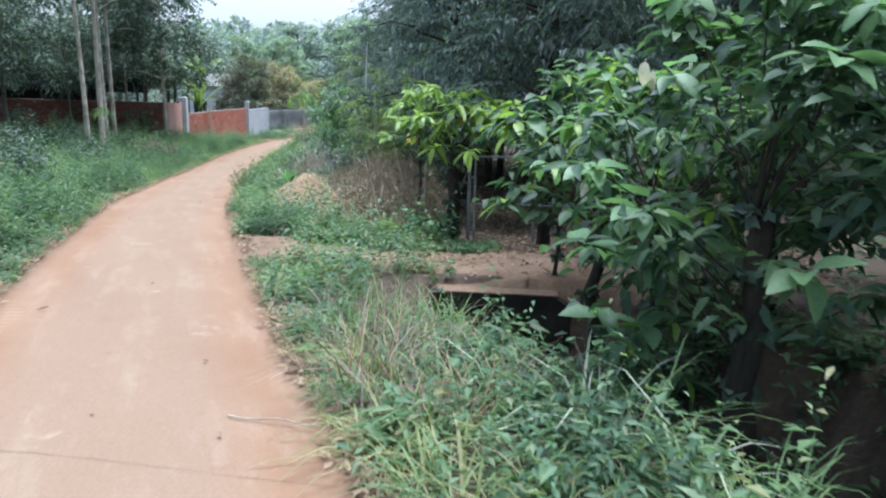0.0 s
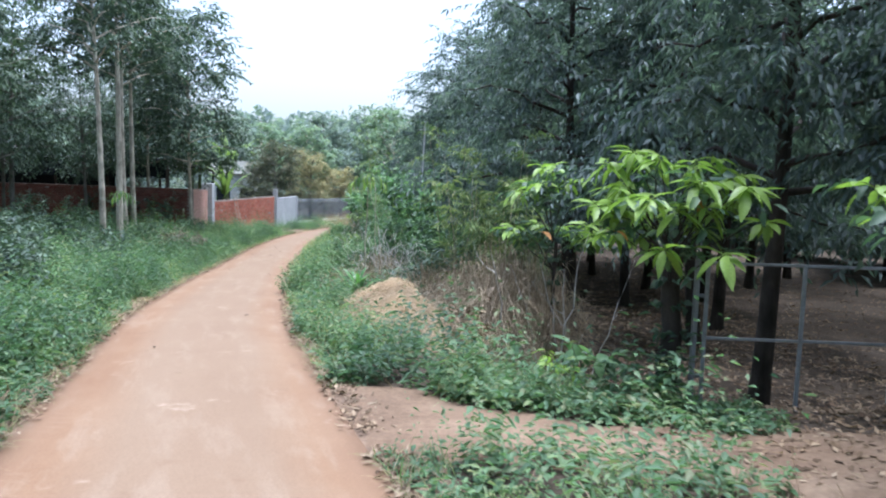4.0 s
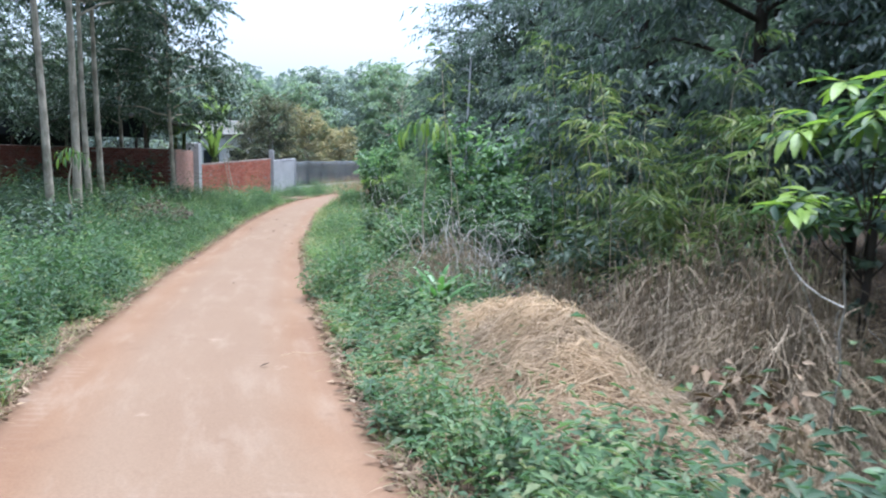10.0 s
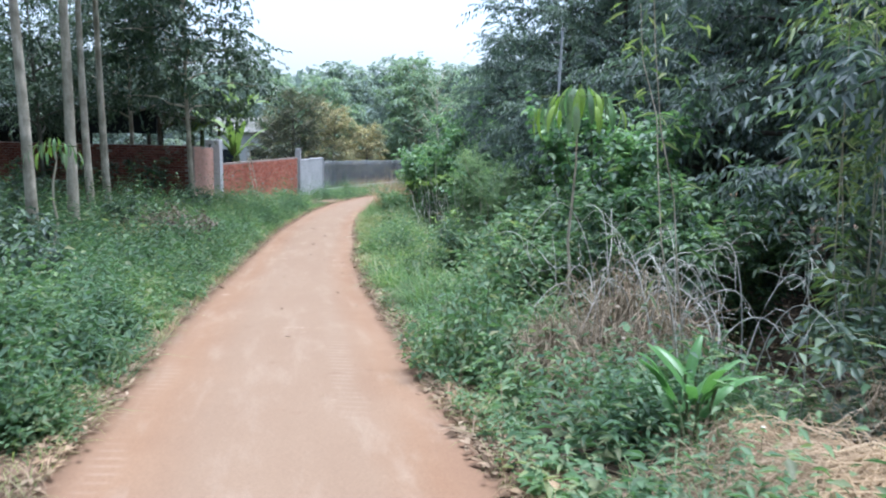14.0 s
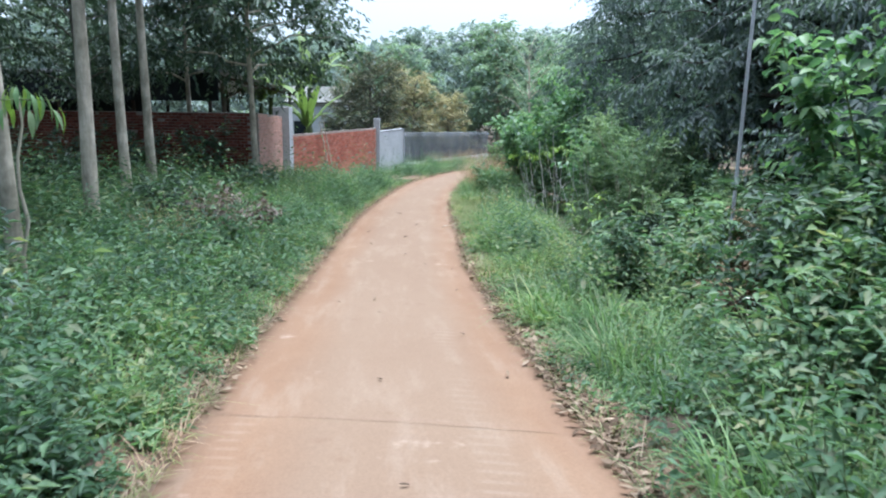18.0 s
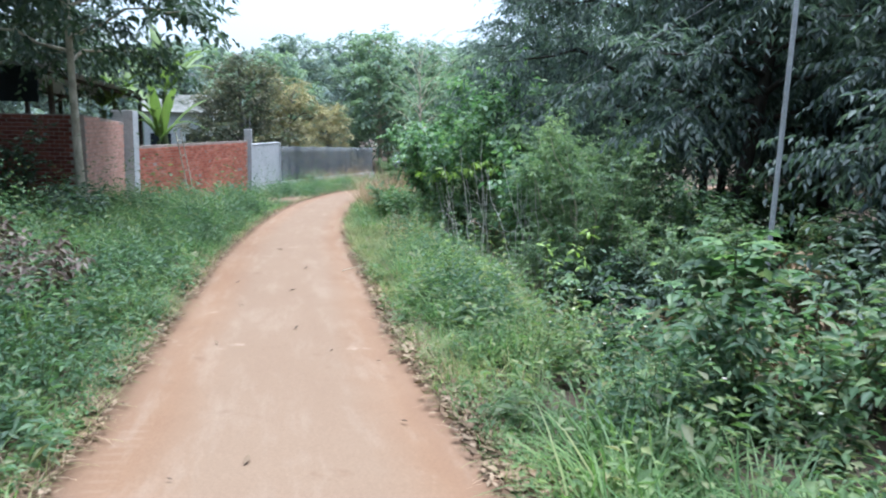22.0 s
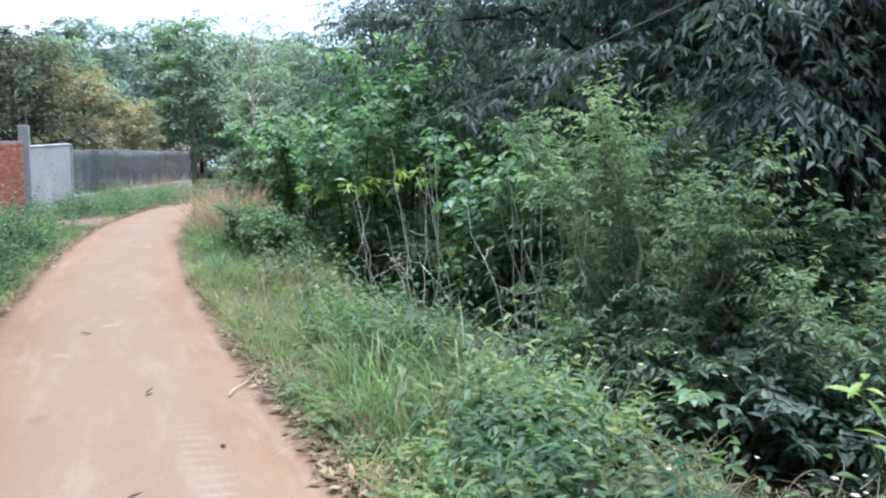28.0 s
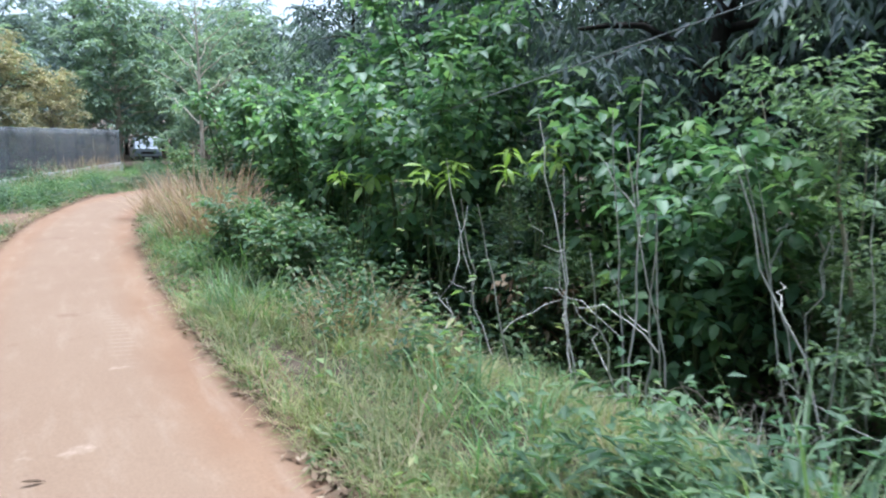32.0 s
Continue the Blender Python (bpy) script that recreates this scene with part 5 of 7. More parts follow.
for q, (x, y, r, h) in enumerate(((-13.8, 35.3, .7, 1.6), (-15.4, 35.2, .8, 1.3), (-17.4, 35.6, .9, 1.5), (-19.8, 36.0, .9, 1.4), (-12.2, 33.8, .6, .9), (-14.9, 31.2, .7, 1.0), (-16.2, 29.0, .8, 1.1), (-14.2, 26.6, .7, 1.0), (-13.6, 23.4, .7, 1.0), (-9.6, 17.6, .6, .85), (-10.6, 19.4, .7, 1.0), (-9.9, 21.6, .6, .9), (-11.8, 21.4, .7, 1.1), (-10.9, 23.0, .6, .9), (-8.6, 15.2, .6, .8), (-10.2, 15.8, .7, 1.0), (-12.2, 18.2, .8, 1.1), (-11.9, 29.2, .6, .8), (-12.6, 25.2, .7, 1.0), (-8.2, 11.6, .6, .8), (-9.8, 12.6, .7, 1.0))):
    shrub("understorey_shrub", "dusky shrub growing under the tall trees", (x, y), r, h, 480 + q, 8, 120, 9, .13, .055, M_SHADE, "understorey shrubs", start=.1)

for q, (x, y, r, h) in enumerate(((-2.85, 28.5, .5, 1.25), (-4.35, 28.1, .5, .75), (-3.9, 27.5, .45, .7), (-3.1, 27.7, .5, .95), (-4.9, 36.4, .5, .9), (-1.6, 13.9, .3, .8), (-10.7, 28.9, .6, .75), (-10.3, 28.2, .45, .6), (-11.3, 29.4, .5, .7))):
    shrub("withered_shrub", "withered shrub with curled brown leaves", (x, y), r, h, 495 + q, 9, 90, 7, .12, .05, M_LITTER if x > -10 else M_DEADREED, "withered shrubs", twig=.3, hang=.7, stem=M_STEM, start=.2)

# fresh yellow-green shoots on the vine bush
for q, (x, y, z, r) in enumerate(((-5.9, 36.9, -.75, .3), (-5.35, 36.2, -.45, .3), (-6.4, 37.9, -.9, .3), (-6.0, 38.6, -.2, .35))):
    whorled_shrub((x, y), r, on_ground(x, y) * -1 + z, 330 + q, 5, 7, "vine shoot with yellow-green young leaves", 0, BRIGHT_LEAVES, low=.85, inner=0, leaf_size=.75, group="vine shoots")


# bamboo-like clump with thin pale stems and sparse leaves
def cane_clump(x, y, n, h, r, seed, label, leaf=M_BAMBOO, k=10, L=.16, W=.026, thin=.0075):
    g = np.random.default_rng(seed)
    c = thing("cane_clump", pose(x, y, on_ground(x, y)), label, "canes", "cane clumps")
    lines = []
    for q in range(n):
        a, rr = g.uniform(0, 6.28), r * math.sqrt(g.uniform(0, 1))
        b = np.array([rr * math.cos(a), rr * math.sin(a), -.1])
        hh = h * g.uniform(.6, 1)
        e = b + [g.normal(0, .12) * hh, g.normal(0, .12) * hh, hh]
        lines.append((bend(b, e, 0, .03, 8, g), np.linspace(thin, .003, 8)))
        V, F = tube(*lines[-1], 6)
        part("cane", mesh_of("cane", V, F, M_STEM), M_STEM, c)
    S, D = along(lines, n * 18, g, .25)
    V, F = sprays(S, unit(D * .2 + around(len(S), g, -.2, .6)), .4, k, L, W, g, .6)
    part("foliage", mesh_of("foliage", V, F, leaf), leaf, c)


CANES = "clump of thin pale canes with narrow grey-green leaves"
cane_clump(-1.3, 17.4, 14, 3.8, .6, 501, CANES)
cane_clump(-1.9, 19.2, 6, 4.4, .4, 502, CANES)
cane_clump(-.8, 16.6, 8, 3.0, .5, 503, CANES)
cane_clump(-3.2, 18.9, 2, 4.7, .1, 504, "pair of tall bare pale canes", k=3)


# dead brush: tangled bare stems
def brush(name, x, y, rx, ry_, h, n, seed, label, mat, thick=.0065, curl=.5, arch=.6, category="dead brush"):
    g = np.random.default_rng(seed)
    b = thing(name, pose(x, y, on_ground(x, y)), label, category, "dead brush")
    lots = [[], [], []]
    for q in range(n):
        a, rr = g.uniform(0, 6.28), math.sqrt(g.uniform(0, 1))
        o = np.array([rx * rr * math.cos(a), ry_ * rr * math.sin(a), -.05])
        m = 10
        hh = h * g.uniform(.45, 1.1) * (1.15 - .5 * rr)
        head = g.uniform(0, 6.28)
        u = np.linspace(0, 1, m)
        out = g.uniform(.2, 1.0) * arch * h
        P = o + np.stack([np.cos(head + curl * u * g.normal(0, 2)) * out * u, np.sin(head + curl * u * g.normal(0, 2)) * out * u, hh * np.sin(np.pi * u * g.uniform(.5, .98))], 1)
        P += (np.sin(u[:, None] * g.uniform(4, 11, 3) + g.uniform(0, 6.28, 3)) - np.sin(g.uniform(0, 6.28, 3))) * .045 * h * u[:, None]
        lots[q % 3].append(tube(P, np.linspace(thick * g.uniform(.6, 1.3), thick * .35, m), 3))
    if mat is M_BRUSH:
        m = int(n * 3.2)
        a, rr = g.uniform(0, 6.28, m), np.sqrt(g.uniform(0, 1, m))
        P = np.stack([rx * rr * np.cos(a), ry_ * rr * np.sin(a), h * g.uniform(.25, .95, m) * (1.1 - .5 * rr)], 1)
        V, F = blades(P, np.stack([np.cos(a), np.sin(a), g.uniform(-.2, .9, m)], 1) * .5 + g.normal(0, .6, (m, 3)), h * g.uniform(.25, .6, m), g.uniform(.003, .007, m), g.uniform(1.0, 2.0, m))
        part("dry_straw_mass", mesh_of("dry_straw_mass", V, F, mat), mat, b, "limp hanging dry strands")["kind"] = "stuff"
    for lot in lots:
        part("tangle", mesh_of("tangle", *merge(lot), mat), mat, b)["kind"] = "stuff"
    return b


brush("dead_brush", -1.55, 16.1, .6, .9, 1.6, 520, 512, "thicket of dry brown stems and dead creepers", M_BRUSH, arch=.3)
brush("dead_brush", -2.2, 17.2, .55, .7, 1.35, 340, 513, "thicket of dry brown stems and dead creepers", M_BRUSH, arch=.3)
brush("dead_brush", -.95, 16.0, .7, .8, 1.7, 420, 514, "thicket of dry brown stems and dead creepers", M_BRUSH, arch=.3)
brush("dead_brush", -1.3, 14.4, .45, .6, 1.6, 340, 519, "thicket of dry brown stems and dead creepers", M_BRUSH, arch=.25)
brush("dead_brush", -.75, 15.2, .5, .7, 1.65, 300, 520, "thicket of dry brown stems and dead creepers", M_BRUSH, arch=.4)
brush("dead_brush", -4.15, 19.3, .32, .4, .6, 170, 522, "thicket of dry brown stems and dead creepers", M_BRUSH, arch=.45)
brush("dead_brush", -3.4, 20.1, .55, .65, 1.15, 260, 516, "thicket of dry brown stems and dead creepers", M_BRUSH, arch=.5)
brush("dead_brush", -1.72, 13.25, .3, .4, .6, 150, 524, "thicket of dry brown stems and dead creepers", M_BRUSH, arch=.3)
brush("dead_brush", -5.3, 34.2, .8, .6, .55, 70, 517, "low heap of grey fallen twigs", M_STEM, .006, .6, 1.4)
brush("dead_brush", -4.7, 29.7, .5, .5, .5, 60, 518, "low heap of grey fallen twigs", M_BRUSH, .006, .6, 1.2)


def dead_vines(x, y, rx, ry_, n, h, seed, label):
    """Long bleached creepers that climb, arch over and fork into thin twigs."""
    g = np.random.default_rng(seed)
    t = thing("dead_vines", pose(x, y, on_ground(x, y)), label, "dead vines", "dead vines")
    u = np.linspace(0, 1, 14)[:, None]
    for q in range(n):
        a, rr = 2.4 * q, math.sqrt((q + .5) / n)
        o = np.array([rx * rr * math.cos(a), ry_ * rr * math.sin(a), -.08])
        head = g.uniform(0, 6.28)
        out = np.array([math.cos(head), math.sin(head), 0]) * g.uniform(.35, 1.1)
        top = o + out * g.uniform(.1, .5) + [0, 0, h * g.uniform(.7, 1.35)]
        end = o + out * g.uniform(.9, 1.4) + [g.normal(0, .15), g.normal(0, .15), h * g.uniform(.1, 1.0)]
        P = o * (1 - u) ** 2 + 2 * top * u * (1 - u) + end * u ** 2
        P += np.sin(u * g.uniform(5, 10, 3) + g.uniform(0, 6.28, 3)) * .03 * u
        vine = part("vine", mesh_of("vine", *tube(P, np.linspace(g.uniform(.004, .0068), .0025, 14), 6), M_PALESTEM), M_PALESTEM, t)
        for k in range(3):
            b = P[g.integers(4, 13)]
            d = unit(np.array([g.normal(), g.normal(), g.uniform(-.6, .8)])) * g.uniform(.15, .5)
            part("twig", mesh_of("twig", *tube(bend(b, b + d, g.normal(0, .15), .015, 7, g), np.linspace(.0032, .0014, 7), 4), M_PALESTEM), M_PALESTEM, vine)


dead_vines(-3.35, 20.2, .5, .8, 26, 1.8, 525, "arching tangle of bleached dead vines beside the lane")
dead_vines(-2.9, 18.9, .5, .6, 14, 1.7, 526, "arching tangle of bleached dead vines beside the lane")


def straw_heap():
    """A slumped heap of cut dry grass."""
    g = np.random.default_rng(521)
    x, y = -2.65, 15.6
    lie = on_ground(x, y)
    s = thing("straw_heap", pose(x, y, lie), "slumped heap of pale dry cut grass on the verge", "straw heap")

    def top(px, py):
        u = px + .22 * py
        r2 = (u / np.where(u < 0, .66, .95)) ** 2 + (py / np.where(py < 0, 2.0, 1.85)) ** 2
        lumps = .09 * np.sin(5 * px + 3 * py) * np.sin(4 * py) + .05 * np.sin(13 * px - 9 * py) * np.sin(7 * py + 4 * px)
        return .5 * np.exp(-r2 ** 1.3) + lumps * np.exp(-r2 * .6) - .02

    def onto(px, py): return top(px, py) + height(px + x, py + y) - lie
    n = 44
    px, py = np.meshgrid(np.linspace(-1.4, 1.7, n), np.linspace(-2.7, 2.6, n))
    V = np.stack([px, py, onto(px, py) - .05], -1).reshape(-1, 3)
    i, j = np.meshgrid(np.arange(n - 1), np.arange(n - 1), indexing="ij")
    a = i * n + j
    # dark brown base colour stands in for shadow between the strands
    part("core", mesh_of("core", V, np.stack([a, a + 1, a + 1 + n, a + n], -1).reshape(-1, 4), M_VERGE), M_VERGE, s, "base coloured dark brown for the shadow between strands")
    # bent strands slide down both flanks, with a few lying across
    m = 7500
    q = g.normal(0, 1, (m, 2)) * [.42, .9]
    q[:, 0] -= .22 * q[:, 1]
    side = np.where(q[:, 0] + .22 * q[:, 1] + g.normal(0, .25, m) > 0, 1.0, -1.0)
    turn = np.where(side > 0, -.3, np.pi + .3) + g.normal(0, .9, m)
    reach, k = g.uniform(.3, 1.1, m), 7
    lift = g.uniform(-.01, .2, m) * g.uniform(.2, 1, m)
    thick = g.uniform(.0011, .0032, m)
    curl = g.normal(0, 1.5, m)
    P = []
    for c in range(k):
        w = c / (k - 1)
        d = reach * w
        ex, ey = q[:, 0] + np.cos(turn + curl * w) * d, q[:, 1] + np.sin(turn + curl * w) * d
        P.append(np.stack([ex, ey, onto(ex, ey) + lift * np.sin(np.pi * min(1, w * 1.2)) + .012 + .02 * g.normal(0, 1, m) * w], 1))
    P = np.stack(P, 1)
    across = unit(np.cross(P[:, -1] - P[:, 0], [0, 0, 1.0]) + 1e-6)[:, None] * thick[:, None, None]
    V = np.stack([P + across, P + [0, 0, .004], P - across], 2).reshape(-1, 3)
    f = []
    for c in range(k - 1):
        for e in range(2):
            f.append([3 * c + e, 3 * c + e + 1, 3 * c + e + 4, 3 * c + e + 3])
    F = (np.arange(m)[:, None, None] * 3 * k + np.array(f)[None]).reshape(-1, 4)
    part("loose_straw", mesh_of("loose_straw", V, F, M_STRAW), M_STRAW, s)["kind"] = "stuff"


straw_heap()


# pale leaning stems before the vine bush
def pale_stems(x, y, n, h, seed, label):
    g = np.random.default_rng(seed)
    s = thing("dead_shrub", pose(x, y, on_ground(x, y)), label, "dead shrub", "dead shrubs")
    for q in range(n):
        b = np.array([g.normal(0, .22), g.normal(0, .3), -.1])
        e = b + [g.normal(-.3, .42), g.normal(.1, .42), h * g.uniform(.75, 1.15)]
        P = bend(b, e, g.normal(0, .22), .025, 10, g)
        stem = part("stem", mesh_of("stem", *tube(P, np.linspace(.0092, .0035, 10), 5), M_PALESTEM), M_PALESTEM, s)
        o = P[g.integers(3, 8)]
        d = np.array([g.normal(-.1, .3), g.normal(0, .3), g.uniform(.1, .6)]) * h * .4
        part("twig", mesh_of("twig", *tube(bend(o, o + d, g.normal(0, .12), .02, 7, g), np.linspace(.0045, .0016, 7), 4), M_PALESTEM), M_PALESTEM, stem)


pale_stems(-5.9, 35.7, 5, 1.5, 531, "dead shrub of bare pale leaning stems")
pale_stems(-5.45, 34.6, 4, 2.2, 532, "dead shrub of bare pale leaning stems")
pale_stems(-5.0, 33.4, 4, 2.0, 533, "dead shrub of bare pale leaning stems")
pale_stems(-5.65, 34.1, 3, 1.7, 535, "dead shrub of bare pale leaning stems")
pale_stems(-4.95, 33.1, 3, 2.4, 536, "dead shrub of tall forked bleached stems")
pale_stems(-5.05, 32.3, 2, 2.0, 537, "dead shrub of tall forked bleached stems")
brush("dead_brush", -5.1, 33.7, .6, .5, .55, 34, 523, "low arching bleached twigs", M_PALESTEM, .008, .4, 1.6)
pale_stems(-.8, 13.9, 6, 1.9, 534, "dead shrub of bare forked stems by dead brush")


# ---- plants with large leaves ----
GINGER_LEAVES = [banana_leaf(1.5, .3, 8, .25, M_GINGER), banana_leaf(1.3, .26, 9, .4, M_GINGER), banana_leaf(1.6, .32, 10, .3, M_GINGER)]


def ginger_plant(x, y, n, seed):
    g = np.random.default_rng(seed)
    p = thing("ginger_plant", pose(x, y, on_ground(x, y)), "small clump of broad upright glossy green leaves", "plant")
    for k in range(n):
        m = pose(g.normal(0, .07), g.normal(0, .07), g.uniform(.12, .38), 0, -g.uniform(0, 38), 137.5 * k) @ Matrix.Scale(g.uniform(.2, .34), 4)
        part("leaf", GINGER_LEAVES[k % 3], None, p, m=m)
    for k in range(7):
        a = 51 * k
        V, F = tube(bend((.05 * math.cos(a), .05 * math.sin(a), -.05), (.1 * math.cos(a), .1 * math.sin(a), g.uniform(.3, .45)), 0, .01, 5, g), .009, 6)
        part("stem", mesh_of("stem", V, F, M_GREENSTEM), M_GREENSTEM, p)


ginger_plant(-3.55, 17.6, 15, 541)


def palmate(seed, R=.2):
    """A leaf of seven lobes on a stalk."""
    g = np.random.default_rng(seed)
    pieces = []
    for k in range(7):
        a = radians(-126 + 42 * k)
        L = R * (.7 + .3 * math.cos(a * .6)) * g.uniform(.9, 1.1)
        d = np.array([[math.cos(a), math.sin(a), .12]])
        pieces.append(leaf_full(np.zeros((1, 3)) + [R * .9, 0, 0], d, np.array([[0, 0, 1.0]]), [L], [L * .58], .1, .3))
    V, F = merge(pieces)
    return mesh_of("leaf", V, F, M_DEEP if seed == 2 else M_BROAD)


PALMATE = [palmate(1), palmate(4), palmate(2)]


def cassava(x, y, h, n, seed, size=1.0):
    g = np.random.default_rng(seed)
    p = thing("cassava_plant", pose(x, y, on_ground(x, y)), "cassava-like plant with lobed green leaves on long stalks", "plant", "lobed-leaf plants")
    stem = bend((0, 0, -.1), (.04, .03, h), 0, .02, 7, g)
    V, F = tube(stem, np.linspace(.016, .008, 7), 6)
    part("stem", mesh_of("stem", V, F, M_GREENSTEM), M_GREENSTEM, p)
    for k in range(n):
        u = .45 + .55 * (k + .5) / n
        c = np.array([.04 * u, .03 * u, h * u])
        a, t = 137.5 * k, g.uniform(-25, 15)
        m = pose(*c, 0, t, a) @ Matrix.Scale(size * g.uniform(.8, 1.2), 4)
        leaf = part("leaf", PALMATE[k % 3], None, p, m=m)
        V, F = tube([(0, 0, 0), (.09, 0, .01), (.18, 0, 0)], .003, 4)
        part("leaf_stalk", mesh_of("leaf_stalk", V, F, M_GREENSTEM), M_GREENSTEM, leaf)


for q, (x, y, h, n, s) in enumerate(((-3.85, 28.3, 1.5, 24, 1.25), (-3.45, 28.2, 1.25, 16, 1.0), (-4.0, 28.9, 1.1, 12, .9), (-4.7, 31.2, .7, 9, .7), (-4.4, 28.9, .7, 9, .75), (-4.1, 26.4, .9, 10, .75), (-4.1, 35.0, 1.7, 14, 1.0),
                                     (-2.9, 22.6, 1.6, 12, 1.1), (-4.7, 37.0, 2.9, 16, 1.1))):
    cassava(x, y, h, n, 551 + q, s)

# ---- ground cover: uncountable, one object a stretch ----
def leafy_weeds(P, h, k, L, W, g, tilt=None, size=None):
    """Small upright plants: stems with leaves turning round them."""
    n = len(P)
    i = np.repeat(np.arange(n), k)
    u = np.tile(np.linspace(.2, 1, k), n)
    lean = g.normal(0, .22, (n, 2)) + (0 if tilt is None else tilt)
    hh = h * g.uniform(.5, 1.25, n)
    Q = P[i].copy()
    Q[:, :2] += lean[i] * (hh[i] * u)[:, None]
    Q[:, 2] += hh[i] * u
    a = np.tile(np.arange(k) * 2.4, n) + np.repeat(g.uniform(0, 6.28, n), k) + g.normal(0, .3, n * k)
    e = g.uniform(-.35, .6, n * k)
    D = np.stack([np.cos(a) * np.cos(e), np.sin(a) * np.cos(e), np.sin(e)], 1)
    LL = L * g.uniform(.6, 1.25, n * k) * (1.1 - .45 * u) * (1 if size is None else size[i])
    return leaf_faces(Q, D, np.array([0, 0, 1.0]) + g.normal(0, .25, (n * k, 3)), LL, LL * W / L * g.uniform(.8, 1.1, n * k), .15, .25)


def strip(side, y0, y1, s0, s1, density, g):
    """Random ground points between two distances from the road's right or left edge."""
    n = int((y1 - y0) * (s1 - s0) * density)
    y = g.uniform(y0, y1, n)
    s = g.uniform(s0, s1, n)
    x = x_right(y) + s if side == "r" else x_left(y) - s
    return x, y, s


def gathered(side, y0, y1, s0, s1, density, g, each, spread):
    """Ground points in clumps: places, distances from the road, and each plant's height factor, leaf size and outward tilt."""
    cx, cy, cs = strip(side, y0, y1, s0, s1, density / each, g)
    m = len(cx)
    i = np.repeat(np.arange(m), each)
    d = g.normal(0, spread, (m * each, 2))
    r = np.hypot(d[:, 0], d[:, 1]) / spread
    f = g.uniform(.55, 1.5, m)[i] * (1.1 - .16 * r ** 2).clip(.45)
    q = g.choice([.7, .9, 1.0, 1.2, 1.45], m)[i]
    x, y = cx[i] + d[:, 0], cy[i] + d[:, 1]
    s = x - x_right(y) if side == "r" else x_left(y) - x
    return x, y, s, f, q, d / spread * .22


def clear_of_way(x, y):
    return (np.abs(y - way_at(x)) > way_half(x)) | (x < x_right(y) - 1)


def off_heap(x, y): return (np.hypot((x + 4.05) / .55, (y - 19.35) / .6) > 1) & (np.hypot((x + 3.4) / .6, (y - 20.0) / .7) > 1) & (((x + 2.6 + .22 * (y - 15.6)) / .8) ** 2 + ((y - 15.6) / 1.95) ** 2 > 1) & (np.hypot(x + 3.5, y - 17.5) > .3)


def clear_of_bed(x, y):
    """The shaded ditch bed along the second half stays bare."""
    return (x - x_right(y) < 1.75 - .25 * step(28, 30, y) + .15 * np.sin(2.3 * y)) | (y < 20.5) | (y > 35.5)


def clear_of_ramp(x, y):
    return ((x > -11.6) | (y < 39.0) | (y > 48)) & (np.abs(y - 45.8 - .35 * (x + 10)) > 1.0) | (x > -9.6)


def grounded(x, y): return np.stack([x, y, height(x, y) - .01], 1)


